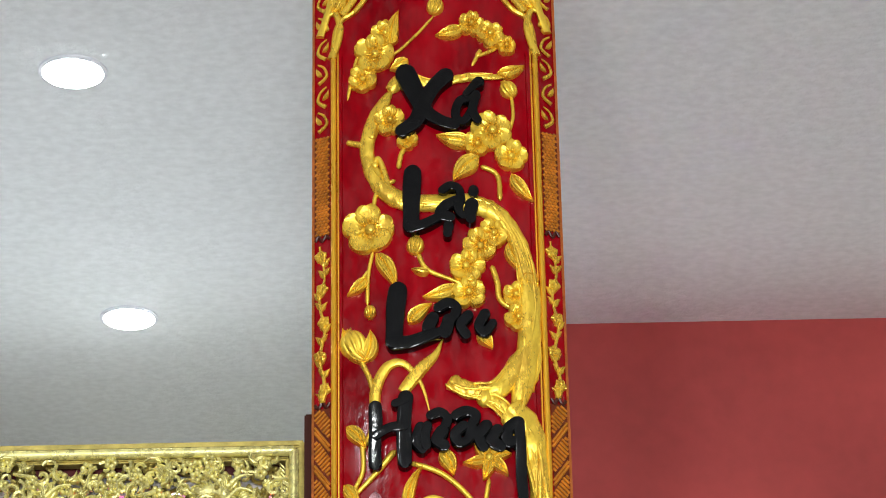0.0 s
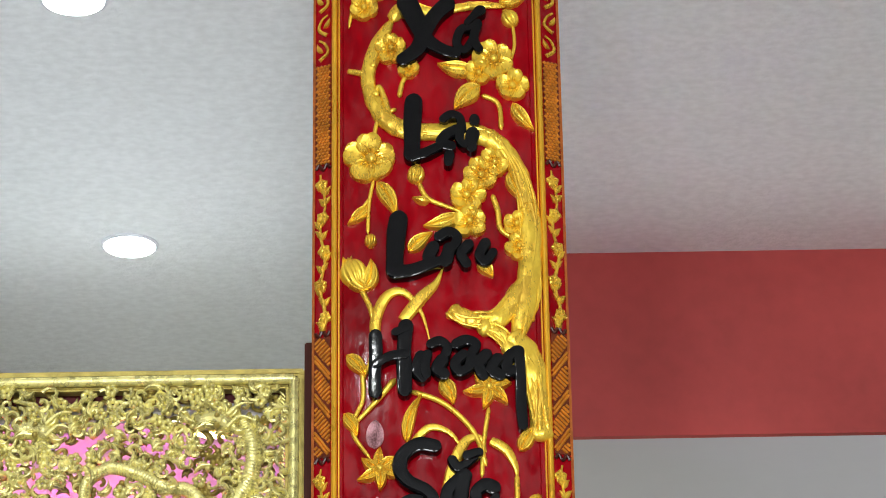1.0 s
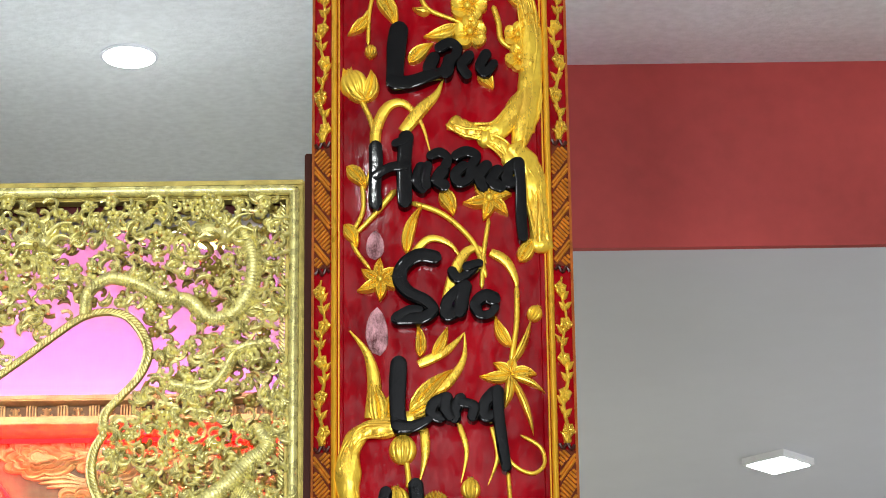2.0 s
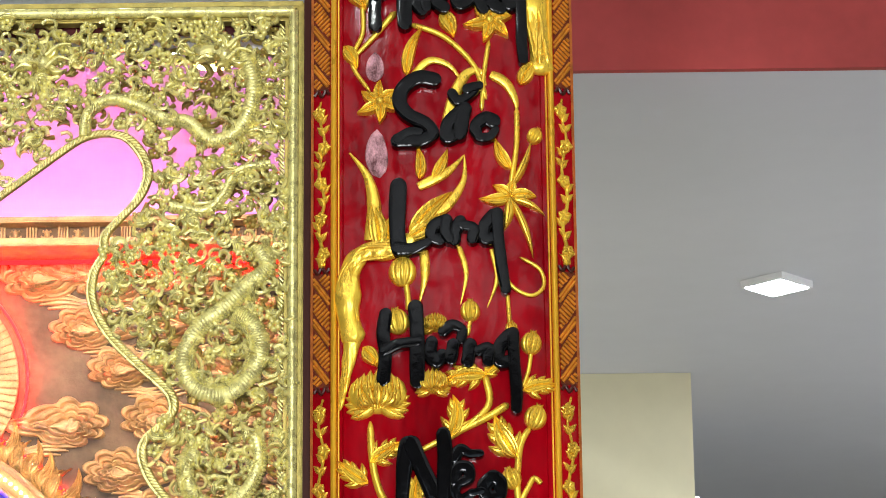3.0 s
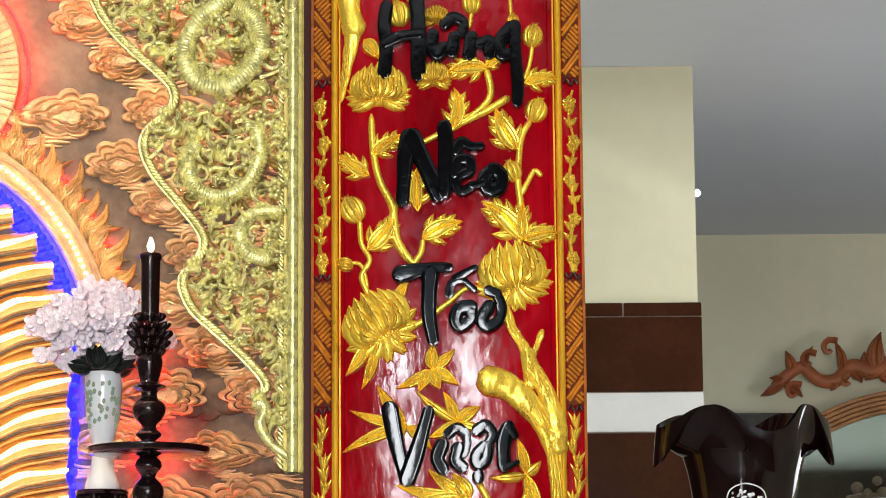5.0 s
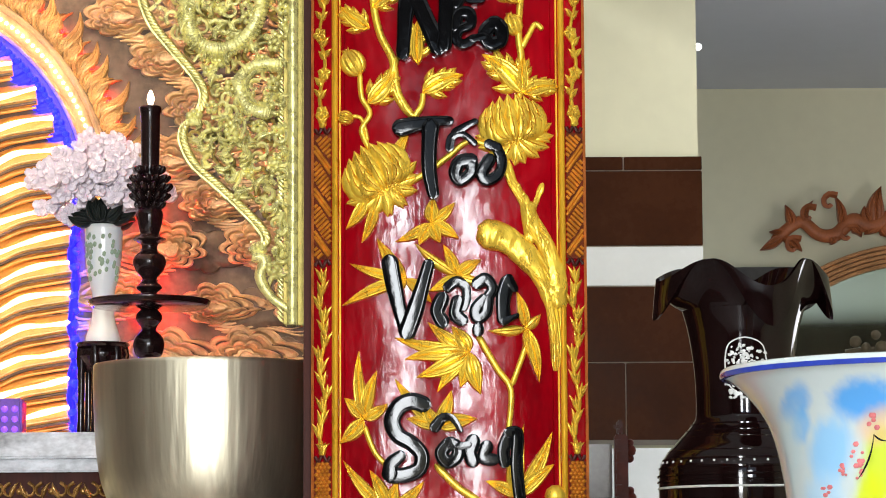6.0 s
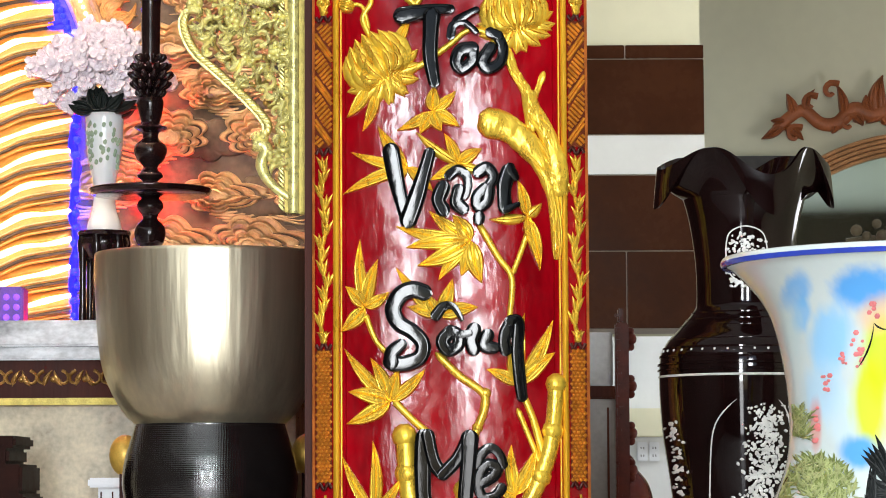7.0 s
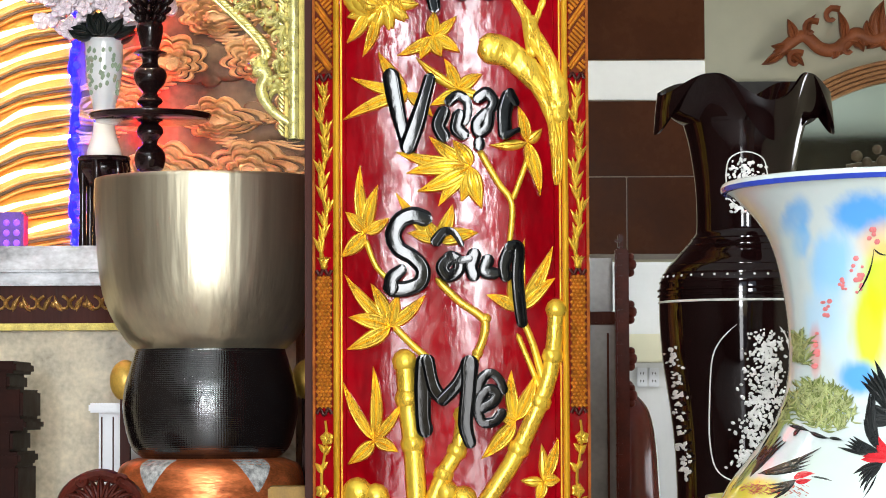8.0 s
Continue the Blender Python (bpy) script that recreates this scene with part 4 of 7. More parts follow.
def letter(*strokes):
    """One brushed letter: each stroke is its half width at the start and at the end, and the points it runs through."""
    bm = bmesh.new()
    section = ((-1.0, 0.0), (-1.0, 0.88), (-0.96, 0.965), (-0.88, 0.995), (-0.5, 1.0), (0.0, 1.002), (0.5, 1.0), (0.88, 0.995), (0.96, 0.965), (1.0, 0.88), (1.0, 0.0))
    for j, (r0, r1, *pts) in enumerate(strokes):
        swell = 1.0 + 0.16 * min(1, max(0, (0.0100 - min(r0, r1)) / 0.003))
        r0, r1 = r0 * swell, r1 * swell
        q = curve_points(pts, 8)
        first, last = (q[1] - q[0]).normalized(), (q[-1] - q[-2]).normalized()
        ends = [math.cos(a) for a in (0.0, 0.5, 0.9, 1.2, 1.45)]
        way = [(q[0] - first * r0 * c, r0 * math.sqrt(max(0.004, 1 - c * c)), first) for c in ends]
        for i in range(1, len(q) - 1):
            k = i / (len(q) - 1)
            way.append((q[i], (r0 + (r1 - r0) * k) * (1 + 0.05 * math.sin(7 * k + 3 * j)), (q[i + 1] - q[i - 1]).normalized()))
        way += [(q[-1] + last * r1 * c, r1 * math.sqrt(max(0.004, 1 - c * c)), last) for c in reversed(ends)]
        top = LETTER_H + 0.0006 * j
        rows = [[bm.verts.new((c.x - d.y * w * a, top * b, c.y + d.x * w * a)) for a, b in section] for c, w, d in way]
        for a, b in zip(rows, rows[1:]):
            for k in range(len(section) - 1):
                bm.faces.new((a[k], a[k + 1], b[k + 1], b[k]))
    part("letter", on_board(bm), BLACK, board, "thick black brushed letter")


letter((0.0154, 0.0081, (-0.0543, 3.6726), (-0.0385, 3.6350), (-0.0245, 3.6050), (-0.0014, 3.5872), (0.0218, 3.5788)), (0.0136, 0.0118, (0.0090, 3.6667), (-0.0103, 3.6465), (-0.0270, 3.6163), (-0.0391, 3.5872), (-0.0609, 3.5699)))
letter((0.0063, 0.0063, (0.0534, 3.6276), (0.0316, 3.6214), (0.0239, 3.5960), (0.0363, 3.5848), (0.0511, 3.6052)), (0.0072, 0.0063, (0.0571, 3.6317), (0.0511, 3.6042), (0.0588, 3.5870)), (0.0081, 0.0045, (0.0622, 3.6553), (0.0539, 3.6481), (0.0409, 3.6337)))
letter((0.0142, 0.0134, (-0.0457, 3.4941), (-0.0480, 3.4555), (-0.0485, 3.4211), (-0.0487, 3.4024)), (0.0088, 0.0062, (-0.0487, 3.3995), (-0.0275, 3.4047), (-0.0007, 3.4187)))
letter((0.0062, 0.0062, (0.0009, 3.4630), (0.0135, 3.4708), (0.0267, 3.4647), (0.0298, 3.4449)), (0.0089, 0.0080, (0.0209, 3.4430), (0.0049, 3.4353), (-0.0025, 3.4217), (0.0116, 3.4156)), (0.0071, 0.0053, (0.0263, 3.4469), (0.0259, 3.4272), (0.0328, 3.4174)))
letter((0.0097, 0.0080, (0.0465, 3.4380), (0.0436, 3.4232), (0.0442, 3.4134)))
letter((0.0071, 0.0071, (0.0497, 3.4627), (0.0497, 3.4587)))
letter((0.0071, 0.0062, (0.0095, 3.4009), (0.0075, 3.3873)))
letter((0.0148, 0.0140, (-0.0711, 3.2921), (-0.0749, 3.2627), (-0.0770, 3.2296), (-0.0772, 3.2069)), (0.0113, 0.0069, (-0.0772, 3.2050), (-0.0538, 3.2050), (-0.0277, 3.2135), (-0.0059, 3.2205)))
letter((0.0096, 0.0104, (-0.0177, 3.2444), (-0.0249, 3.2276), (-0.0181, 3.2180)), (0.0104, 0.0104, (0.0066, 3.2402), (0.0010, 3.2194)))
letter((0.0078, 0.0070, (-0.0078, 3.2613), (0.0071, 3.2687), (0.0191, 3.2600), (0.0145, 3.2458)))
letter((0.0078, 0.0078, (0.0363, 3.2475), (0.0255, 3.2314), (0.0321, 3.2163)), (0.0078, 0.0061, (0.0624, 3.2494), (0.0533, 3.2304), (0.0617, 3.2182), (0.0742, 3.2344)))
letter((0.0103, 0.0103, (-0.1077, 3.1001), (-0.1069, 3.0706), (-0.1088, 3.0339), (-0.1080, 3.0083)), (0.0120, 0.0112, (-0.0611, 3.1130), (-0.0640, 3.0779), (-0.0642, 3.0412), (-0.0636, 3.0101)), (0.0060, 0.0052, (-0.0767, 3.1043), (-0.0611, 3.1093)), (0.0068, 0.0068, (-0.1061, 3.0540), (-0.0855, 3.0650), (-0.0640, 3.0669)))
letter((0.0077, 0.0077, (-0.0392, 3.0643), (-0.0454, 3.0425), (-0.0378, 3.0295)), (0.0068, 0.0068, (-0.0289, 3.0659), (-0.0325, 3.0495), (-0.0310, 3.0348)), (0.0103, 0.0103, (-0.0068, 3.0563), (-0.0138, 3.0418), (-0.0054, 3.0343)))
letter((0.0069, 0.0069, (-0.0228, 3.0833), (-0.0099, 3.0877), (0.0012, 3.0783), (-0.0016, 3.0654)))
letter((0.0077, 0.0069, (0.0158, 3.0828), (0.0305, 3.0892), (0.0449, 3.0828), (0.0396, 3.0689)))
letter((0.0077, 0.0077, (0.0258, 3.0652), (0.0137, 3.0524), (0.0186, 3.0378), (0.0341, 3.0450), (0.0378, 3.0634)))
letter((0.0094, 0.0094, (0.0601, 3.0654), (0.0495, 3.0488), (0.0544, 3.0332)), (0.0094, 0.0094, (0.0771, 3.0582), (0.0682, 3.0416), (0.0800, 3.0326)))
letter((0.0086, 0.0077, (0.1065, 3.0717), (0.0925, 3.0585), (0.0929, 3.0383), (0.1067, 3.0423)), (0.0077, 0.0069, (0.1099, 3.0718), (0.1116, 3.0315), (0.1115, 2.9859), (0.1133, 2.9524)))
letter((0.0110, 0.0101, (-0.0203, 2.9195), (-0.0439, 2.9227), (-0.0661, 2.9073), (-0.0721, 2.8851), (-0.0596, 2.8651), (-0.0345, 2.8511), (-0.0237, 2.8359), (-0.0381, 2.8247), (-0.0658, 2.8237), (-0.0759, 2.8240)), (0.0067, 0.0050, (-0.0759, 2.8275), (-0.0582, 2.8376), (-0.0430, 2.8372)))
letter((0.0101, 0.0093, (0.0161, 2.8664), (-0.0001, 2.8488), (-0.0029, 2.8276), (0.0089, 2.8310)), (0.0109, 0.0093, (0.0246, 2.8717), (0.0201, 2.8504), (0.0173, 2.8327)))
letter((0.0067, 0.0067, (0.0064, 2.8968), (0.0130, 2.8860), (0.0266, 2.8904), (0.0386, 2.9020)), (0.0076, 0.0059, (0.0302, 2.9038), (0.0463, 2.9092)))
letter((0.0101, 0.0050, (0.0664, 2.8540), (0.0547, 2.8575), (0.0410, 2.8450), (0.0458, 2.8291), (0.0609, 2.8292), (0.0704, 2.8399)))
letter((0.0125, 0.0125, (-0.0746, 2.7535), (-0.0764, 2.7178), (-0.0766, 2.6831), (-0.0743, 2.6605)), (0.0100, 0.0058, (-0.0743, 2.6570), (-0.0544, 2.6565), (-0.0327, 2.6656)))
letter((0.0091, 0.0083, (-0.0058, 2.6990), (-0.0225, 2.6905), (-0.0268, 2.6750), (-0.0144, 2.6696)), (0.0083, 0.0075, (-0.0042, 2.6990), (-0.0060, 2.6817), (-0.0011, 2.6712)))
letter((0.0091, 0.0091, (0.0158, 2.6971), (0.0089, 2.6815), (0.0072, 2.6694)), (0.0075, 0.0075, (0.0207, 2.6919), (0.0356, 2.6867), (0.0337, 2.6711)))
letter((0.0092, 0.0083, (0.0658, 2.7076), (0.0523, 2.6902), (0.0512, 2.6711), (0.0653, 2.6729)), (0.0083, 0.0067, (0.0708, 2.7094), (0.0720, 2.6730), (0.0763, 2.6299), (0.0816, 2.5939)))
letter((0.0091, 0.0099, (-0.0946, 2.5581), (-0.0981, 2.5292), (-0.0949, 2.4952), (-0.0983, 2.4607)), (0.0115, 0.0107, (-0.0508, 2.5672), (-0.0486, 2.5280), (-0.0489, 2.4856), (-0.0492, 2.4561)), (0.0074, 0.0074, (-0.0949, 2.5037), (-0.0759, 2.5125), (-0.0512, 2.5153)))
letter((0.0082, 0.0082, (-0.0274, 2.5148), (-0.0292, 2.4954), (-0.0203, 2.4834), (-0.0128, 2.4952)), (0.0090, 0.0090, (0.0038, 2.5102), (0.0003, 2.4900)))
letter((0.0074, 0.0066, (-0.0100, 2.5307), (0.0025, 2.5400), (0.0164, 2.5331), (0.0154, 2.5186)))
letter((0.0099, 0.0099, (0.0285, 2.5101), (0.0249, 2.4864)), (0.0082, 0.0082, (0.0431, 2.5016), (0.0547, 2.5050), (0.0544, 2.4864)))
letter((0.0091, 0.0082, (0.0863, 2.5256), (0.0711, 2.5068), (0.0708, 2.4848), (0.0856, 2.4866)), (0.0082, 0.0074, (0.0912, 2.5274), (0.0922, 2.4850), (0.0948, 2.4429), (0.0943, 2.4161)))
letter((0.0122, 0.0090, (-0.0634, 2.3629), (-0.0684, 2.3322), (-0.0710, 2.2990), (-0.0728, 2.2709)), (0.0130, 0.0122, (-0.0577, 2.3636), (-0.0424, 2.3276), (-0.0280, 2.2942), (-0.0224, 2.2792)), (0.0106, 0.0114, (-0.0119, 2.3771), (-0.0097, 2.3480), (-0.0116, 2.3106), (-0.0135, 2.2833)))
letter((0.0081, 0.0057, (0.0030, 2.3113), (0.0080, 2.3279), (0.0227, 2.3287), (0.0241, 2.3129), (0.0094, 2.3046), (0.0045, 2.2914), (0.0141, 2.2831), (0.0288, 2.2913)))
letter((0.0081, 0.0049, (0.0049, 2.3445), (0.0131, 2.3553), (0.0261, 2.3494), (0.0408, 2.3494)))
letter((0.0106, 0.0106, (0.0583, 2.3146), (0.0460, 2.3013), (0.0515, 2.2855), (0.0670, 2.2881), (0.0688, 2.3063), (0.0599, 2.3146)), (0.0049, 0.0049, (0.0288, 2.2913), (0.0419, 2.2946)))
letter((0.0113, 0.0057, (-0.0757, 2.1632), (-0.0555, 2.1670), (-0.0288, 2.1715), (-0.0070, 2.1722)), (0.0121, 0.0081, (-0.0337, 2.1618), (-0.0355, 2.1340), (-0.0357, 2.1015), (-0.0303, 2.0681)))
letter((0.0056, 0.0040, (-0.0065, 2.1337), (-0.0032, 2.1484), (0.0114, 2.1532), (0.0290, 2.1401)))
letter((0.0056, 0.0040, (0.0017, 2.1549), (0.0171, 2.1646), (0.0301, 2.1711)))
letter((0.0089, 0.0081, (0.0239, 2.1156), (0.0078, 2.1125), (0.0012, 2.0962), (0.0092, 2.0864), (0.0238, 2.0977), (0.0247, 2.1124)))
letter((0.0081, 0.0064, (0.0497, 2.1156), (0.0399, 2.0977), (0.0462, 2.0863), (0.0624, 2.0944), (0.0682, 2.1140), (0.0612, 2.1319)), (0.0065, 0.0065, (0.0500, 2.1384), (0.0612, 2.1335)))
letter((0.0112, 0.0080, (-0.0922, 1.9687), (-0.0867, 1.9372), (-0.0804, 1.9090), (-0.0725, 1.8784), (-0.0693, 1.8687)), (0.0080, 0.0120, (-0.0377, 1.9649), (-0.0458, 1.9368), (-0.0556, 1.9047), (-0.0677, 1.8719)))
letter((0.0104, 0.0104, (-0.0187, 1.9165), (-0.0252, 1.8989), (-0.0188, 1.8852)), (0.0096, 0.0088, (0.0037, 1.9116), (0.0004, 1.8955), (0.0091, 1.8867)))
letter((0.0064, 0.0056, (-0.0098, 1.9333), (0.0022, 1.9413), (0.0142, 1.9340), (0.0165, 1.9180), (0.0116, 1.9051)))
letter((0.0080, 0.0064, (0.0326, 1.9388), (0.0438, 1.9445), (0.0534, 1.9324), (0.0469, 1.9195)))
letter((0.0080, 0.0080, (0.0405, 1.9147), (0.0300, 1.9019), (0.0323, 1.8890), (0.0436, 1.8971), (0.0461, 1.9147)))
letter((0.0072, 0.0072, (0.0323, 1.8746), (0.0322, 1.8706)))
letter((0.0112, 0.0104, (0.0742, 1.9389), (0.0685, 1.9164), (0.0691, 1.8890)), (0.0064, 0.0048, (0.0767, 1.9445), (0.0846, 1.9309)), (0.0048, 0.0032, (0.0699, 1.8842), (0.0876, 1.8923)))
letter((0.0120, 0.0112, (-0.0465, 1.7676), (-0.0624, 1.7717), (-0.0801, 1.7639), (-0.0897, 1.7439), (-0.0818, 1.7247), (-0.0627, 1.7126), (-0.0484, 1.6957), (-0.0516, 1.6766), (-0.0708, 1.6679), (-0.0900, 1.6672)), (0.0104, 0.0072, (-0.0932, 1.6705), (-0.0915, 1.6832), (-0.0787, 1.6943)))
letter((0.0072, 0.0032, (-0.0291, 1.7355), (-0.0186, 1.7474), (-0.0051, 1.7474), (0.0068, 1.7305)))
letter((0.0088, 0.0088, (-0.0100, 1.7114), (-0.0204, 1.6987), (-0.0125, 1.6859), (0.0011, 1.6922), (0.0019, 1.7066), (-0.0084, 1.7122)))
letter((0.0104, 0.0096, (0.0243, 1.7145), (0.0202, 1.7001), (0.0234, 1.6874)), (0.0088, 0.0080, (0.0434, 1.7065), (0.0393, 1.6921), (0.0521, 1.6889)), (0.0048, 0.0048, (0.0043, 1.7074), (0.0171, 1.7097)))
letter((0.0088, 0.0080, (0.0762, 1.7240), (0.0673, 1.7032), (0.0688, 1.6857)), (0.0080, 0.0072, (0.0770, 1.7264), (0.0874, 1.7240), (0.0856, 1.6841), (0.0886, 1.6442), (0.0916, 1.6202)))
letter((0.0119, 0.0119, (-0.0473, 1.5634), (-0.0490, 1.5253), (-0.0484, 1.4855), (-0.0460, 1.4697)), (0.0096, 0.0088, (-0.0417, 1.5650), (-0.0331, 1.5284), (-0.0204, 1.5116)), (0.0087, 0.0087, (-0.0204, 1.5116), (-0.0013, 1.5314), (0.0132, 1.5584)), (0.0119, 0.0080, (0.0172, 1.5607), (0.0154, 1.5250), (0.0112, 1.4774), (0.0174, 1.4512)))
letter((0.0072, 0.0064, (0.0352, 1.4995), (0.0511, 1.5089), (0.0560, 1.5200), (0.0433, 1.5249), (0.0321, 1.5122), (0.0296, 1.4932), (0.0367, 1.4788), (0.0526, 1.4804), (0.0622, 1.4914)))
letter((0.0064, 0.0056, (0.0289, 1.5265), (0.0362, 1.5424), (0.0482, 1.5479), (0.0593, 1.5391), (0.0648, 1.5248)))


# ---- carved screen: rope edge, dragon and scrollwork ----
def at_depth(bm, y):
    for v in bm.verts:
        v.co.y = y - v.co.y
    return bm


ROPE = [
    [(-0.751, 2.769), (-0.699, 2.809), (-0.648, 2.848), (-0.604, 2.882), (-0.570, 2.904), (-0.534, 2.911), (-0.500, 2.902), (-0.475, 2.873), (-0.467, 2.842), (-0.481, 2.805), (-0.510, 2.772), (-0.532, 2.745), (-0.532, 2.718)],
    [(-0.532, 2.714), (-0.547, 2.687), (-0.551, 2.651), (-0.540, 2.615), (-0.515, 2.578), (-0.480, 2.542), (-0.446, 2.512), (-0.425, 2.489), (-0.422, 2.466), (-0.436, 2.448)],
    [(-0.435, 2.447), (-0.461, 2.425), (-0.468, 2.397), (-0.453, 2.358), (-0.422, 2.319), (-0.391, 2.282), (-0.376, 2.256), (-0.378, 2.234), (-0.391, 2.216)],
    [(-0.391, 2.213), (-0.404, 2.203), (-0.406, 2.179), (-0.389, 2.144), (-0.353, 2.111), (-0.318, 2.078), (-0.289, 2.047), (-0.281, 2.029), (-0.294, 2.013)],
]


def twist(way, pitch, half, base):
    """Slanting strands laid side by side along a line."""
    bm = bmesh.new()
    left = 0.0
    for a, b in zip(way, way[1:]):
        a, b = Vector(a), Vector(b)
        d = b - a
        ln = d.length
        if ln < 1e-6:
            continue
        d = d / ln
        side = Vector((-d.y, d.x))
        while left < ln:
            c = a + d * left
            e = side * half + d * pitch * 0.75
            sweep([c - e, c, c + e], pitch * 0.36, None, 1.5, base, 6, 2, lambda s: 0.55 + 0.45 * math.sin(math.pi * s), bm=bm)
            left += pitch
        left -= ln
    return bm


tagged(part("rope_border", at_depth(twist([(SX1 - 0.036, SZ0 + 0.01), (SX1 - 0.036, SZ1 - 0.04)], 0.0068, 0.0042, 0.002), SY), PALE_GOLD, screen, "thin twisted border"), kind="stuff")
for pts in ROPE:
    part("rope_edge", at_depth(sweep(pts, 0.0066, None, 0.9, 0.004, 8, 8), SY), OLIVE_GOLD, screen, "rounded moulding under the rope")
    part("outer_fillet", at_depth(sweep([(x - 0.0072, z - 0.002) for x, z in pts], 0.0026, None, 1.3, 0.006, 6, 6), SY), PALE_GOLD, screen)
    bm = twist(curve_points(pts, 16), 0.0062, 0.0040, 0.008)
    tagged(part("rope_strand", at_depth(bm, SY), PALE_GOLD, screen, "twisted rope strands"), kind="stuff")
    u, v = pts[-1]
    bm = bmesh.new()
    for a in (0.3, 1.6, 2.9, 4.2):
        dome(u + 0.007 * math.cos(a), v + 0.007 * math.sin(a), 0.007, 0.012, bm, 0.004, 3, 8)
    part("knot", at_depth(bm, SY), PALE_GOLD, screen)
bm = sweep([(-0.301, 2.007), (-0.284, 1.998), (-0.291, 1.973), (-0.276, 1.945), (-0.249, 1.924), (-0.221, 1.899)], 0.012, 0.004, 1.0, 0.003, 10, 6)
sweep([(-0.305, 2.011), (-0.297, 2.021), (-0.284, 2.015), (-0.288, 2.003)], 0.006, 0.003, 1.2, 0.005, 8, 5, bm=bm)
part("leaf_end", at_depth(bm, SY), PALE_GOLD, screen, "curled leaf at the foot of the rope edge")
OUTLINE = [p for pts in ROPE for p in pts] + [(SX1 - 0.02, SZ0 + 0.05), (SX1 - 0.025, SZ1 - 0.03), (-0.75, SZ1 - 0.03)]


def inside(x, z):
    hit = False
    for (x0, z0), (x1, z1) in zip(OUTLINE, OUTLINE[1:] + OUTLINE[:1]):
        if (z0 > z) != (z1 > z) and x < x0 + (z - z0) / (z1 - z0) * (x1 - x0):
            hit = not hit
    return hit


def curl(bm, u, v, s, a, d, r, base):
    pts = [(u + s * (1 - 0.8 * t) * math.cos(a + d * 4.6 * t), v + s * (1 - 0.8 * t) * math.sin(a + d * 4.6 * t)) for t in (0, 0.2, 0.4, 0.6, 0.8, 1)]
    sweep(pts, r, r * 0.7, 1.3, base, 5, 2, bm=bm)


ROPE_WAY = [p for pts in ROPE for p in curve_points(pts, 4)]
rng = random.Random(7)
STEP = 0.0118
patches = {}
z = 1.75
while z < SZ1 - 0.02:
    x = -0.72
    while x < SX1 - 0.02:
        u, v = x + rng.uniform(-0.006, 0.006), z + rng.uniform(-0.006, 0.006)
        keep = rng.random()
        if inside(u, v) and keep < 0.86 and noise.noise(Vector((u * 18, v * 18, 3.1))) > -0.33 and all((u - a) ** 2 + (v - b) ** 2 > 0.0145 ** 2 for a, b in ROPE_WAY):
            # deep pieces take the darker gilding, which puts recess shade into their colour
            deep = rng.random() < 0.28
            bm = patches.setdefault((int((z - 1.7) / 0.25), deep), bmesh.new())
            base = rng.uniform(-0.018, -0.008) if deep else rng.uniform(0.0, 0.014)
            a = rng.uniform(0, 6.28)
            if keep < 0.42:
                curl(bm, u, v, rng.uniform(0.010, 0.016), a, rng.choice((-1, 1)), rng.uniform(0.0032, 0.0046), base)
            elif keep < 0.66:
                turn = rng.choice((-0.45, 0.45))
                for k in range(rng.choice((2, 3, 4))):
                    b = a + (k - 1) * 0.42
                    ln = rng.uniform(0.014, 0.026)
                    leaf(u + 0.004 * k * math.sin(a), v - 0.004 * k * math.cos(a), u + ln * math.cos(b), v + ln * math.sin(b), rng.uniform(0.0032, 0.005), turn, 0.008, 1, 4, bm, base + 0.002 * k)
            elif keep < 0.80:
                for k in range(5):
                    b = a + k * 1.257
                    dome(u + 0.0065 * math.cos(b), v + 0.0065 * math.sin(b), 0.0055, 0.008, bm, base, 2, 7)
            else:
                sweep([(u - 0.016 * math.cos(a), v - 0.016 * math.sin(a)), (u + 0.004 * math.sin(a), v), (u + 0.016 * math.cos(a), v + 0.016 * math.sin(a))], 0.0042, 0.0025, 1.2, base, 5, 3, bm=bm)
        x += STEP
    z += STEP
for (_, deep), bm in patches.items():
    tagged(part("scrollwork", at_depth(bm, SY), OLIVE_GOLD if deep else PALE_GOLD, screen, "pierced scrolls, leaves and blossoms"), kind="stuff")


def dragon(pts, r, r_end, name="dragon_body"):
    ln = sum((Vector(a) - Vector(b)).length for a, b in zip(pts, pts[1:]))
    r, r_end = r * 0.74, r_end * 0.74
    bm = sweep(pts, r, r_end, 0.7, 0.012, 14, 48, lambda s: 1 + 0.13 * abs(math.sin(s * ln / 0.0046 * math.pi)))
    body = part(name, at_depth(bm, SY), PALE_GOLD, screen, "scaly gilded dragon coil")
    bm = bmesh.new()
    q = curve_points(pts, 9)
    for i in range(1, len(q) - 1):
        d = (q[i + 1] - q[i - 1]).normalized()
        w = r + (r_end - r) * i / len(q)
        c = q[i] + Vector((-d.y, d.x)) * w * 0.8
        e = c + Vector((-d.y, d.x)) * 0.008 - d * 0.004
        leaf(c.x, c.y, e.x, e.y, 0.004, 0, 0.008, 1, 3, bm, 0.012)
    tagged(part("fin", at_depth(bm, SY), PALE_GOLD, body), kind="stuff")
    return body


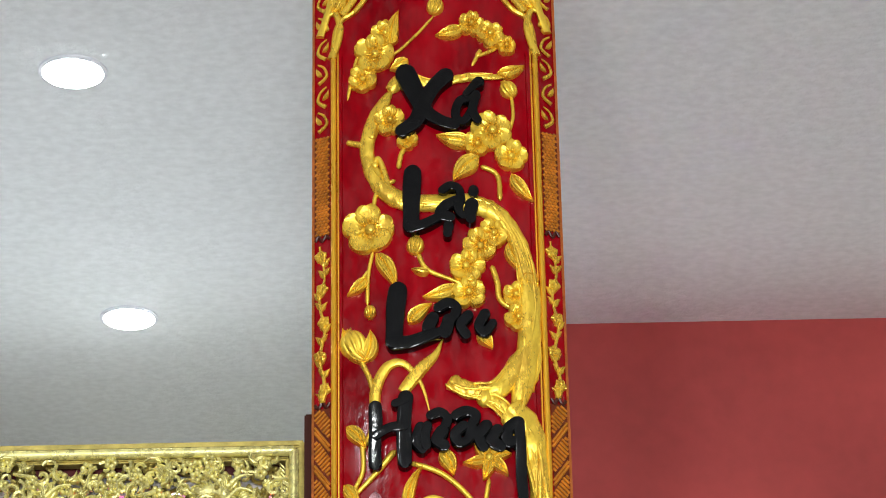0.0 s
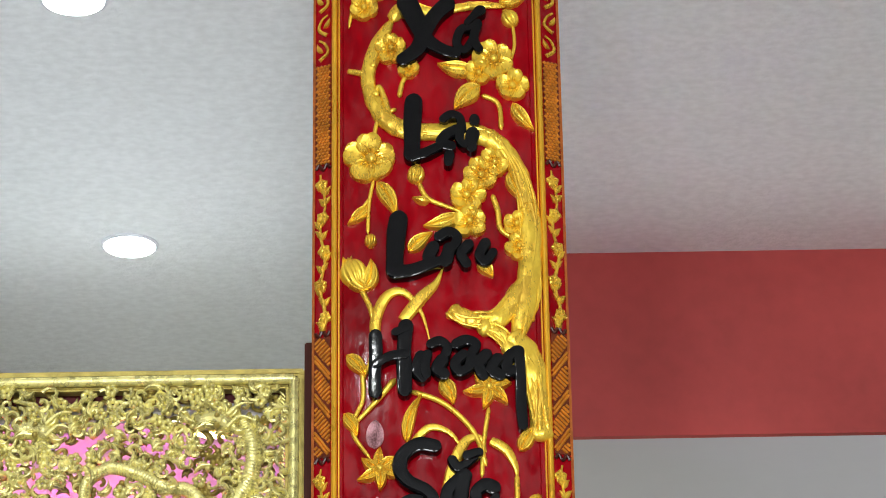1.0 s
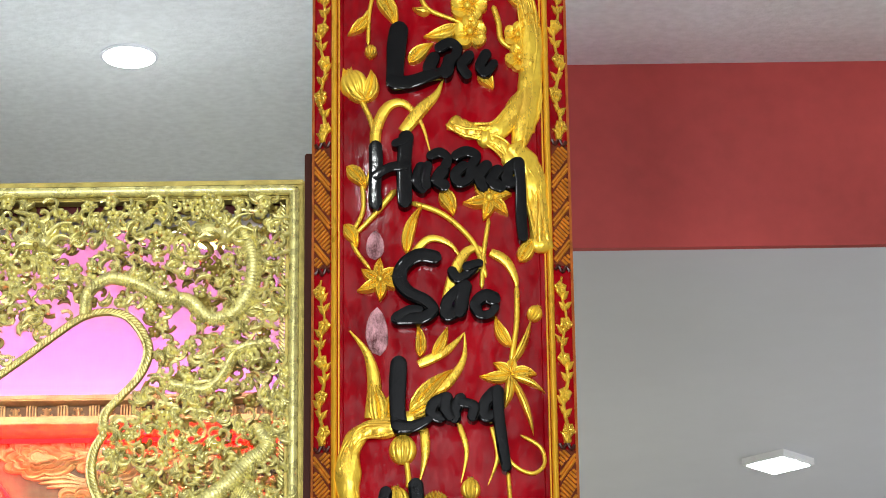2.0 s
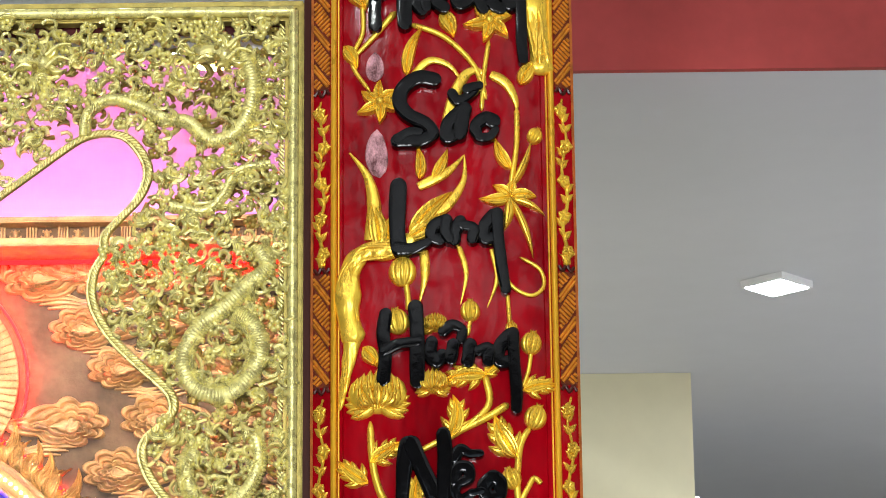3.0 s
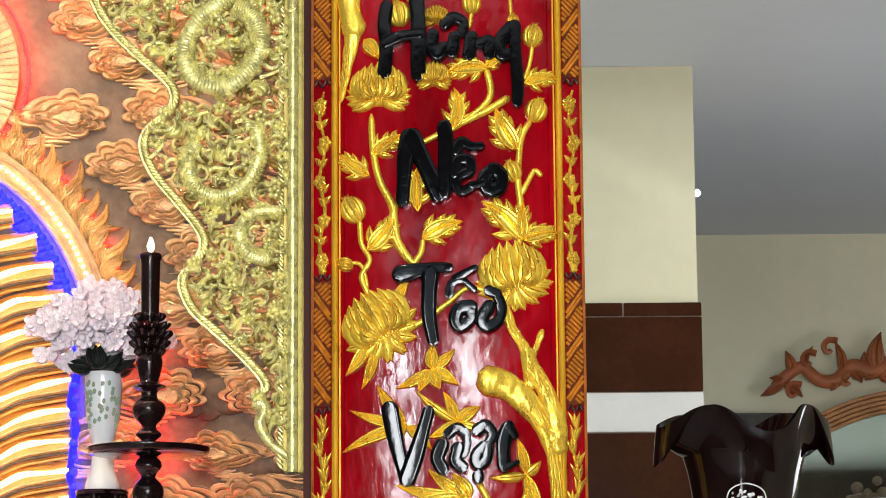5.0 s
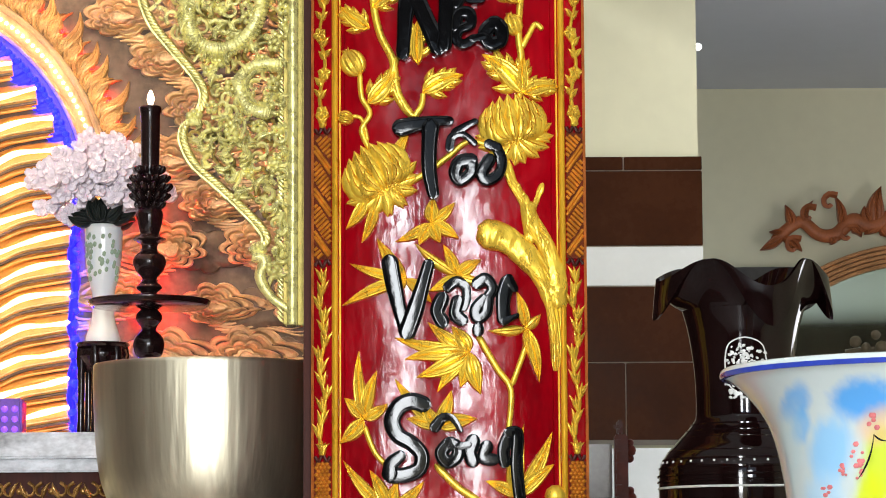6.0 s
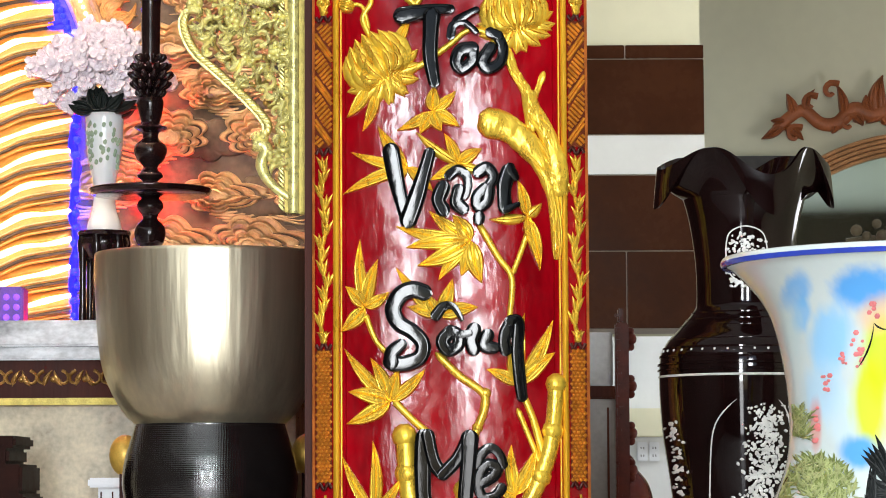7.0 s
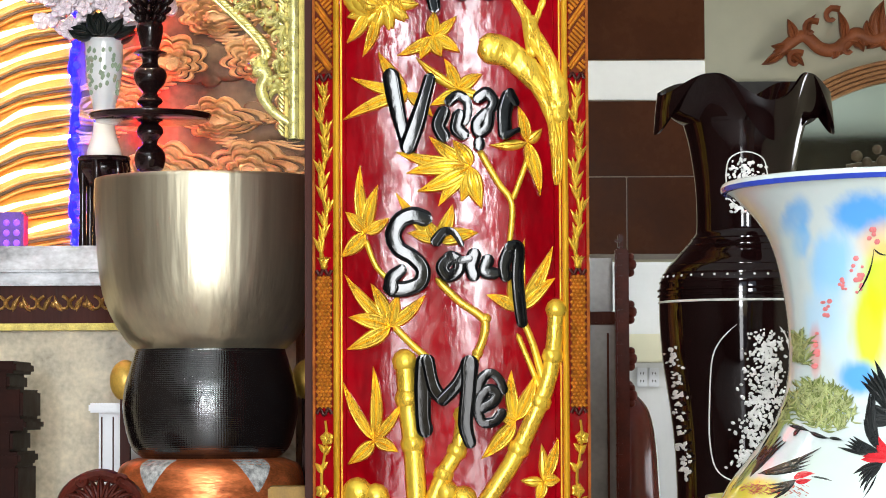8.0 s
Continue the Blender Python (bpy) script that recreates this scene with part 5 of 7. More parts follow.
dragon([(-0.323, 3.043), (-0.308, 3.001), (-0.311, 2.949), (-0.335, 2.909), (-0.373, 2.898), (-0.406, 2.928), (-0.446, 2.935), (-0.486, 2.956), (-0.531, 2.967), (-0.566, 2.943), (-0.571, 2.905)], 0.014, 0.008)
dragon([(-0.298, 2.722), (-0.283, 2.690), (-0.311, 2.663), (-0.345, 2.628), (-0.388, 2.592), (-0.409, 2.543), (-0.391, 2.499), (-0.343, 2.488), (-0.305, 2.520), (-0.291, 2.564), (-0.306, 2.600), (-0.332, 2.614)], 0.014, 0.019)
dragon([(-0.301, 2.432), (-0.292, 2.388), (-0.311, 2.340), (-0.349, 2.319), (-0.388, 2.332), (-0.401, 2.371), (-0.388, 2.402)], 0.010, 0.015)
dragon([(-0.259, 2.296), (-0.302, 2.292), (-0.323, 2.266), (-0.310, 2.231), (-0.276, 2.218)], 0.010, 0.013)
dragon([(-0.277, 2.859), (-0.330, 2.846), (-0.351, 2.809), (-0.381, 2.782), (-0.434, 2.792)], 0.006, 0.008)
for u, v in ((-0.350, 3.034), (-0.635, 3.023)):
    skull = part("dragon_head", at_depth(dome(u, v, 0.017, 0.030, None, 0.004, 4, 12), SY), PALE_GOLD, screen)
    for k in range(9):
        a = -0.9 + k * 0.36
        q = 0.024 + 0.016 * abs(math.sin(2.1 * k))
        part("mane_lock", at_depth(leaf(u + 0.010 * math.cos(a), v + 0.010 * math.sin(a), u + q * math.cos(a + 0.3), v + q * math.sin(a + 0.3), 0.0055, 0.5 * (-1) ** k, 0.010, 1, 6, None, 0.016), SY), PALE_GOLD, skull)
    part("snout", at_depth(sweep([(u - 0.004, v + 0.003), (u - 0.022, v + 0.007), (u - 0.038, v + 0.003), (u - 0.044, v + 0.010)], 0.010, 0.006, 1.2, 0.022, 8, 5), SY), PALE_GOLD, skull)
    for k in (-1, 1):
        part("horn", at_depth(sweep([(u + 0.004, v + 0.010 * k), (u + 0.024, v + 0.018 + 0.010 * k), (u + 0.044, v + 0.016 + 0.014 * k)], 0.0042, 0.0012, 1.2, 0.026, 6, 5), SY), PALE_GOLD, skull)
        part("whisker", at_depth(sweep([(u - 0.036, v + 0.002), (u - 0.052, v - 0.012 + 0.016 * k), (u - 0.066, v + 0.012 * k), (u - 0.080, v - 0.014 + 0.016 * k)], 0.0028, 0.001, 1.2, 0.018, 6, 5), SY), PALE_GOLD, skull)
        part("eye", at_depth(dome(u - 0.012, v + 0.008 * k, 0.005, 0.007, None, 0.030, 3, 8), SY), OLIVE_GOLD, skull)
        part("jaw", at_depth(leaf(u - 0.012, v - 0.004 * k, u - 0.048, v + 0.012 * k, 0.009, 0.2 * k, 0.012, 0.8, 6, None, 0.016), SY), PALE_GOLD, skull)

# ---- shrine: cloud wall, cornice and cove ----
PINK_PAINT = mat("cove_paint", (0.78, 0.74, 0.74), 0.6, var=0.04, scale=3)
CLOUD = mat("orange_brown_carving", (0.70, 0.47, 0.24), 0.4, 0.2, var=0.25, scale=30, bump=0.3, bscale=120)
setting("wall_cove", box(-2.6, -0.05, 5.85, 5.95, Z_CORN - 0.3, 3.65), PINK_PAINT, "pale cove wall over the cornice in pink light", "wall")
# Added sloped lid that keeps the shrine's coloured light off the hall ceiling.
slab = box(-2.6, -0.16, 4.225, 5.95, 0, 0.02)
for v in slab.verts:
    v.co.z += 1.5 + 0.368 * v.co.y
cover = box(-2.62, -0.14, 4.215, 5.97, 0.02, 0.028)
for v in cover.verts:
    v.co.z += 1.5 + 0.368 * v.co.y
# Unseen cover; its grey sets how much lamp light bounces back up.
setting("lid_cover_shrine", cover, mat("grey_lid_cover", (0.33, 0.33, 0.33), 0.9), "unseen grey cover on the added shrine lid", "roof")
setting("ceiling_shrine", slab, PINK_PAINT, "pale sloped shrine ceiling in pink light, added to hold that light in", "ceiling")
# Unseen panel added so that no shrine light leaks out to the right.
setting("shrine_side_blind", box(-0.175, -0.165, 4.225, 5.84, 0, 3.05), DARK_WOOD, "unseen dark side panel added to stop shrine light leaking", "panel")
valance = thing("shrine_valance", "dark red wooden valance hanging behind the screen", "valance")
part("board", box(-1.7, -0.235, 4.228, 4.240, 3.0845, 3.124, 0.002), mat("dark_red_wood", (0.10, 0.012, 0.012), 0.5, var=0.3, scale=10), valance)
cornice = thing("cornice", "orange gold carved cornice lit red over the cloud wall", "cornice")
part("ledge", box(-2.6, -0.3, 5.47, 5.62, Z_CORN - 0.012, Z_CORN + 0.004, 0.003), CLOUD, cornice)
part("fascia", box(-2.6, -0.3, 5.52, 5.6, Z_CORN + 0.004, Z_CORN + 0.04, 0.003), BROWN_GROUND, cornice, "dark ground behind the carved bars")
part("lip", box(-2.6, -0.3, 5.48, 5.6, Z_CORN + 0.04, Z_CORN + 0.052, 0.003), CLOUD, cornice)
for k in range(23):
    x = -1.78 + k * 0.064
    for s in (-1, 1):
        bm = bmesh.new()
        curl(bm, x + 0.009 * s, Z_CORN + 0.022, 0.0095, 1.57, s, 0.0028, 0.0)
        part("scroll", at_depth(bm, 5.518), CLOUD, cornice)
    part("boss", at_depth(leaf(x, Z_CORN + 0.034, x, Z_CORN + 0.010, 0.006, 0, 0.010, 0.6, 6), 5.518), CLOUD, cornice)
    for j in range(4):
        xx = x + 0.0235 + 0.0058 * j
        part("bar", box(xx, xx + 0.003, 5.508, 5.522, Z_CORN + 0.006, Z_CORN + 0.038), CLOUD, cornice, "", False)
for k in range(70):
    x = -1.78 + k * 0.021
    ln = 0.030 + 0.010 * (k % 2) + 0.004 * math.sin(3.1 * k)
    part("pendant_leaf", at_depth(leaf(x, Z_CORN - 0.010, x + 0.003 * math.sin(2.3 * k), Z_CORN - 0.010 - ln, 0.0085, 0.2 * math.sin(1.7 * k), 0.012, 0.8, 6, None, 0.004), WY), CLOUD, cornice)
RED_TUBE = glow("red_light_tube", (1.0, 0.0008, 0.001), 70)
RED_STRIP = glow("red_light_strip_glow", (1.0, 0.0008, 0.001), 30)
RED_BRIGHT = glow("bright_red_light_tube", (1.0, 0.0008, 0.001), 150)
PINK_LED = glow("magenta_led", (1.0, 0.12, 0.75), 4)
strip_red = thing("red_light_strip", "glowing red light strip along the cornice", "light strip")
part("tube", box(-2.6, -0.3, 5.565, 5.573, Z_CORN - 0.024, Z_CORN - 0.016), RED_STRIP, strip_red)
strip_pink = thing("magenta_light_strip", "glowing magenta light strip behind the cornice", "light strip")
part("tube", box(-2.6, -0.3, 5.70, 5.73, Z_CORN + 0.0, Z_CORN + 0.02), PINK_LED, strip_pink)
area_lamp("magenta_strip_light", look((-1.1, 5.66, Z_CORN + 0.06), (-1.1, 5.85, Z_CORN + 0.16)), 1.6, 0.03, 2.1, (0.95, 0.10, 1.0))
area_lamp("warm_strip_light", look((-1.1, 5.55, Z_CORN + 0.07), (-1.1, 5.3, 3.6)), 1.6, 0.04, 3.0, (1.0, 0.42, 0.32))
# added warm lamps, recessed out of view, that brighten the cloud wall
for x in (-0.95, -0.42):
    dl = thing("shrine_fill_lamp", "small warm lamp added out of view in the shrine ceiling", "ceiling lamp", "shrine downlights")
    part("rim", lathe([(0.04, 3.262), (0.04, 3.226), (0.035, 3.226), (0.035, 3.262)], 24, x, 4.75), PALE_GOLD, dl)
    part("lens", lathe([(0.034, 3.260), (0.033, 3.258)], 24, x, 4.75), glow("warm_lens", (1.0, 0.8, 0.55), 8), dl)
    area_lamp("shrine_fill_light", look((x, 4.75, 3.222), (x, 5.35, 2.0)), 0.06, 0.06, 7.2, (1.0, 0.78, 0.55))


def cloud(u, v, s, flip=1, ground=False):
    """A cloud of nested scalloped rings, each parted from the next by a groove, round a curl, with wisps trailing off."""
    c = thing("cloud_carving", "low grey brown cloud carved on the shrine wall" if ground else "curled orange brown cloud carved on the shrine wall", "carving", "carved clouds")
    m = BROWN_GROUND if ground else CLOUD
    rings = ((1.0, 0.0), (0.995, 0.010), (0.95, 0.014), (0.86, 0.012), (0.81, 0.002), (0.785, 0.002), (0.765, 0.015), (0.70, 0.019), (0.61, 0.016), (0.57, 0.006), (0.545, 0.006), (0.52, 0.020), (0.45, 0.024), (0.36, 0.020), (0.325, 0.010), (0.30, 0.010), (0.27, 0.025), (0.20, 0.027), (0.05, 0.024))
    if ground:
        rings = ((1.0, 0.0), (0.98, 0.004), (0.9, 0.006), (0.3, 0.008))
    lobes = 4.5 if s > 0.06 else 3.5
    bm = bmesh.new()
    rows = []
    seg = 64
    for q, h in rings:
        row = []
        for k in range(seg):
            a = 2 * math.pi * k / seg
            scallop = 0.80 + 0.26 * abs(math.sin(lobes * a + 5 * u + 1.5 * q)) ** 0.7
            flat = 0.62 if math.sin(a) > 0 else 0.46
            ahead = max(0.0, math.cos(a))
            x = q * (scallop * math.cos(a) * 1.15 + 0.75 * ahead ** 3) - 0.12 * (1 - q)
            y = q * scallop * math.sin(a) * flat * 1.3 * (1 - 0.5 * ahead * ahead) - 0.10 * (1 - q) + 0.10 * q * ahead ** 2 * math.sin(4 * q + 9 * u)
            row.append(bm.verts.new((u + flip * s * x, h * (0.75 + 4 * s), v + s * y)))
        rows.append(row)
    for p, q in zip(rows, rows[1:]):
        for k in range(seg):
            bm.faces.new((p[k], p[(k + 1) % seg], q[(k + 1) % seg], q[k]))
    bm.faces.new(rows[-1])
    part("lobe", at_depth(bm, WY), m, c)
    if ground:
        return
    bm = bmesh.new()
    curl(bm, u - flip * 0.12 * s, v - 0.08 * s, 0.26 * s, 0.5, flip, 0.05 * s, 0.026)
    part("curl", at_depth(bm, WY), m, c)
    for k in range(4):
        pts = [(u + flip * s * (-0.5 + 0.22 * k + (0.40 + 0.04 * k) * i), v - s * (0.50 + 0.11 * k) + 0.13 * s * math.sin(i * 1.35 + 0.7 * k + 9 * u) * min(1, 0.3 * i)) for i in range(8)]
        part("tail", at_depth(sweep(pts, 0.085 * s, 0.012 * s, 1.5, 0.002, 6, 4, lambda q: min(1, 0.3 + 5 * q)), WY), m, c)


HX, HZ = -1.106, 2.849
AX, AZ = -1.181, 2.264
PXM = 5.6 / 5000
rngc = random.Random(3)
row = 0
z = 1.885
while z < Z_CORN - 0.04:
    x = -1.03 + 0.09 * (row % 2)
    while x < -0.24:
        u, v = x + rngc.uniform(-0.02, 0.02), z + rngc.uniform(-0.012, 0.012)
        if math.hypot(u - HX, v - HZ) > 258 * PXM and (math.hypot(u - AX, v - AZ) > 500 * PXM if v > AZ else u > -0.695):
            cloud(u, v, rngc.uniform(0.058, 0.078), 1 if rngc.random() < 0.8 else -1)
            if u > -0.62:
                cloud(u + 0.085, v - 0.012, 0.062, 1, True)
        x += 0.18
    z += 0.0982
    row += 1

# ---- shrine: light wheel ----
FEATHER = mat("orange_gold_feather", (0.74, 0.34, 0.07), 0.35, 0.4, var=0.2, scale=25, bump=0.2)
FLAME = mat("gilded_flame_carving", (0.74, 0.47, 0.18), 0.35, 0.4, var=0.3, scale=40, bump=0.2)
WARM_LED = glow("warm_white_led", (1.0, 0.66, 0.30), 3)
BLUE_LED = glow("blue_led", (0.002, 0.002, 1.0), 7)
BLUE_BEAD = glow("blue_bead_glow", (0.0008, 0.0012, 1.0), 34)
PEARL = glow("warm_bead_lamp", (1.0, 0.66, 0.3), 3.5)


def arc(cx, cz, r, a0, a1, n=24):
    return [(cx + r * PXM * math.cos(radians(a0 + (a1 - a0) * i / n)), cz + r * PXM * math.sin(radians(a0 + (a1 - a0) * i / n))) for i in range(n + 1)]


halo = thing("halo_ring", "orange gold segmented halo ring edged by a red light tube", "halo")
part("disc", at_depth(dome(HX, HZ, 172 * PXM, 0.01, None, 0, 4, 48), WY), BROWN_RELIEF, halo)
part("band", at_depth(sweep(arc(HX, HZ, 186, -75, 75), 0.017, None, 0.9, 0.006, 10, 2), WY), BROWN_RELIEF, halo)
for k in range(36):
    a = radians(-70 + 4 * k)
    c, s = math.cos(a), math.sin(a)
    part("segment", at_depth(sweep([(HX + 168 * PXM * c, HZ + 168 * PXM * s), (HX + 203 * PXM * c, HZ + 203 * PXM * s)], 0.0075, 0.009, 0.8, 0.018, 8, 2), WY), CLOUD, halo)
part("light_tube", at_depth(sweep(arc(HX, HZ, 218, -75, 75), 0.003, None, 1, 0.006, 8, 2), WY), RED_TUBE, halo, "glowing red light tube")
wheel = thing("light_wheel", "glowing feathered light wheel with blue bead lamps and flame edge", "light wheel")
part("rim", at_depth(sweep(arc(AX, AZ, 443, 0, 75), 0.0075, None, 1.2, 0.008, 8, 2), WY), CLOUD, wheel)
part("rim", at_depth(sweep(arc(AX, AZ, 405, 0, 75), 0.006, None, 1.2, 0.008, 8, 2), WY), CLOUD, wheel)
part("band", at_depth(sweep(arc(AX, AZ, 424, 0, 75), 0.02, None, 0.35, 0.004, 8, 2), WY), CLOUD, wheel)
part("light_tube", at_depth(sweep(arc(AX, AZ, 478, 2, 75), 0.004, None, 1, 0.006, 8, 2), WY), RED_TUBE, wheel, "glowing red light tube")
for k in range(44):
    a = radians(1 + 1.7 * k)
    c, s = math.cos(a), math.sin(a)
    part("bead_lamp", at_depth(dome(AX + 424 * PXM * c, AZ + 424 * PXM * s, 0.0044, 0.006, None, 0.012, 3, 8), WY), PEARL, wheel)
    part("blue_bead_lamp", at_depth(dome(AX + 385 * PXM * c, AZ + 385 * PXM * s, 0.0062, 0.007, None, 0.012, 3, 8), WY), BLUE_BEAD, wheel)
    if k % 2 == 0:
        part("blue_tip", at_depth(leaf(AX + 392 * PXM * c, AZ + 392 * PXM * s, AX + 350 * PXM * math.cos(a + 0.03), AZ + 350 * PXM * math.sin(a + 0.03), 0.019, 0.2, 0.012), WY), BLUE_LED, wheel)
    if k % 2 == 0:
        r0, long = 450, 1.0 + 0.25 * math.sin(1.9 * k)
        for da, dr, w, bend in ((0.0, 62, 0.0125, -0.5), (0.034, 44, 0.0100, 0.55), (-0.028, 40, 0.0085, -0.6), (0.016, 54, 0.007, 0.4), (0.045, 30, 0.008, -0.4)):
            u0, v0 = AX + r0 * PXM * math.cos(a + da * 0.4), AZ + r0 * PXM * math.sin(a + da * 0.4)
            r1 = r0 + dr * long
            part("flame", at_depth(leaf(u0, v0, AX + r1 * PXM * math.cos(a + da + 0.03), AZ + r1 * PXM * math.sin(a + da + 0.03), w, bend, 0.016, 1, 7), WY), FLAME, wheel)
for k in range(15):
    o = 0.052 * 1.12 * k
    edge = AZ + 0.30 - o
    lim = AX + math.sqrt(max(0.02, (375 * PXM) ** 2 - max(0.0, edge - AZ) ** 2)) if edge > AZ else -0.764
    lim = min(lim, -0.764)
    pts = [(lim - 0.30, edge - 0.075), (lim - 0.17, edge - 0.05), (lim - 0.10, edge - 0.022), (lim - 0.05, edge - 0.012), (lim, edge - 0.004)]
    part("feather", at_depth(sweep(pts, 0.031, 0.026, 0.6, 0.002, 10, 5), WY), FEATHER, wheel)
    part("light_tube", at_depth(sweep([(x, z + 0.008 + 0.004 * math.sin(k + 30 * x)) for x, z in pts], 0.0058, 0.005, 1.0, 0.018, 8, 5, lambda s: 1 + 0.25 * math.sin(11 * s + k)), WY), WARM_LED, wheel, "glowing warm white tube")
    part("barb", at_depth(sweep([(x, z - 0.027) for x, z in pts], 0.0042, 0.003, 1.0, 0.012, 6, 5), WY), FEATHER, wheel)
    part("barb", at_depth(sweep([(x, z - 0.009) for x, z in pts], 0.0032, 0.002, 1.2, 0.017, 6, 5), WY), FLAME, wheel)
    # dark raised line along the feather that draws in the shade of a groove
    part("groove_shade_line", at_depth(sweep([(x, z - 0.017) for x, z in pts], 0.004, 0.003, 1.0, 0.016, 6, 5), WY), BROWN_GROUND, wheel)
    if k > 4:
        part("blue_bead_lamp", at_depth(dome(lim + 0.006, edge - 0.004, 0.0105, 0.012, None, 0.014, 3, 8), WY), BLUE_BEAD, wheel)
        part("blue_bead_lamp", at_depth(dome(lim + 0.008, edge - 0.032, 0.009, 0.010, None, 0.014, 3, 8), WY), BLUE_BEAD, wheel)
bx = -0.758
part("light_tube", at_depth(sweep([(bx + 0.006 * math.sin(2.3 * k), AZ + 0.02 - 0.05 * k) for k in range(13)], 0.007, None, 1.0, 0.016, 8, 6, lambda s: 0.75 + 0.5 * abs(math.sin(41 * s))), WY), BLUE_LED, wheel, "glowing blue light tube")
rx = -0.607
part("light_tube", at_depth(sweep([(rx + 0.004 * math.sin(1.7 * k), AZ + 0.0 - 0.045 * k) for k in range(13)], 0.0038, None, 1.0, 0.018, 8, 3), WY), RED_BRIGHT, wheel, "glowing red light tube")


# ---- altar ----
GILT_CARVING = mat("old_gilt_carving", (0.50, 0.27, 0.08), 0.25, 0.6, var=0.4, scale=40, bump=0.3, bscale=150)
TY = 4.85
TZ = 1.781
altar = thing("altar_table", "altar table with grey marble top and dark carved gold frieze", "altar table")
part("top", box(-1.8, -0.28, TY, WY, TZ - 0.045, TZ, 0.004), MARBLE, altar, "grey white marble slab")
part("step", box(-1.8, -0.28, TY + 0.015, WY, TZ - 0.068, TZ - 0.045, 0.003), MARBLE, altar)
part("frieze", box(-1.8, -0.28, TY + 0.03, WY, 1.648, TZ - 0.068), DARK_WOOD, altar, "dark carved frieze")
part("gold_line", box(-1.8, -0.28, TY + 0.02, WY, 1.636, 1.648, 0.003), OLIVE_GOLD, altar)
part("base", box(-1.8, -0.28, TY + 0.05, WY, 0, 1.636), CREAM_STONE, altar, "veined beige stone base")
zf = (TZ - 0.068 + 1.648) / 2
for k in range(14):
    x = -1.0 + 0.055 * k
    for s in (-1, 1):
        bm = bmesh.new()
        curl(bm, x + 0.012 * s, zf, 0.015, 1.57, s, 0.0032, 0.003)
        part("scroll", at_depth(bm, TY + 0.03), GILT_CARVING, altar)
        part("carved_leaf", at_depth(leaf(x + 0.012 * s, zf - 0.012, x + 0.026 * s, zf + 0.016, 0.005, 0.2, 0.006, 1, 5), TY + 0.03), GILT_CARVING, altar)
    part("boss", at_depth(dome(x + 0.0275, zf, 0.006, 0.007, None, 0, 3, 10), TY + 0.03), GILT_CARVING, altar)

# candlestick
KY, UK = 4.97, 4.97 / 5000
KX = -0.541
kz = lambda px: 2.035 + (400 - px) * UK
BLACK_WOOD = mat("glossy_black_wood", (0.012, 0.006, 0.006), 0.18, var=0.3, scale=20, coat=0.3)
stick = thing("candlestick", "turned black wooden candlestick with a dark candle and plate", "candlestick")


def turned(name, rows, label=""):
    part(name, lathe(smooth_profile([(r * UK, kz(y)) for r, y in rows], 4), 32, KX, KY), BLACK_WOOD, stick, label)


turned("candle", ((16, 190), (17, 130), (18, 80), (20, 76), (19, 66), (8, 64)), "dark brown candle")
for y, r in ((182, 26), (200, 34), (216, 38), (232, 34), (246, 26)):
    bm = bmesh.new()
    for k in range(12):
        a = k * math.pi / 6 + y
        c = Vector((KX + r * 0.72 * UK * math.cos(a), KY + r * 0.72 * UK * math.sin(a), kz(y)))
        m = Matrix.Translation(c) @ Matrix.Rotation(a, 4, "Z") @ Matrix.Rotation(-0.5, 4, "Y") @ Matrix.Diagonal((r * 0.46 * UK, r * 0.17 * UK, 6.5 * UK, 1))
        bmesh.ops.create_icosphere(bm, subdivisions=2, radius=1, matrix=m)
    part("petal_ring", bm, BLACK_WOOD, stick)
turned("stem", ((20, 250), (24, 262), (20, 285), (17, 298), (30, 306), (16, 314), (15, 326), (26, 336), (30, 348), (24, 364), (13, 378), (24, 392), (14, 402), (20, 410)))
turned("plate", ((15, 432), (60, 432), (100, 428), (108, 421), (108, 415), (90, 414), (40, 412), (14, 412)), "round black drip plate")
turned("foot", ((15, 432), (22, 440), (24, 450), (15, 462), (14, 470), (24, 480), (28, 494), (24, 512), (16, 522), (20, 560), (34, 600), (44, 640), (44, 648)))
bm = lathe(smooth_profile([(2 * UK, kz(64)), (6 * UK, kz(56)), (6 * UK, kz(48)), (1.5 * UK, kz(36))], 4), 16, KX, KY)
part("flame_bulb", bm, glow("flame_lamp", (1.0, 0.75, 0.45), 12), stick, "glowing flame shaped bulb")

# flower vase
FY, UF = 5.12, 5.12 / 5000
FX = -0.641
fz = lambda px: 2.052 + (400 - px) * UF
fvase = thing("flower_vase", "slim white porcelain vase with faint green painting", "vase")
part("body", lathe(smooth_profile([(r * UF, fz(y)) for r, y in ((31, 492), (30, 480), (22, 455), (19, 430), (20, 405), (26, 380), (31, 350), (33, 315), (34, 290), (36, 283), (32, 283), (26, 300))], 4), 32, FX, FY), PORCELAIN, fvase)
GREEN_PAINT = mat("grey_green_glaze", (0.25, 0.33, 0.22), 0.3)
rngf = random.Random(11)
bm = bmesh.new()
for k in range(46):
    a, y = rngf.uniform(-2.6, -0.5), rngf.uniform(300, 380)
    r = (33.5 if y < 340 else 31.5 - (y - 350) * 0.1) * UF
    c = Vector((FX + r * math.cos(a), FY + r * math.sin(a), fz(y)))
    bmesh.ops.create_icosphere(bm, subdivisions=1, radius=1, matrix=Matrix.Translation(c) @ Matrix.Diagonal((0.004, 0.002, 0.0055, 1)))
tagged(part("painting", bm, GREEN_PAINT, fvase, "grey green painted leaves"), kind="stuff")
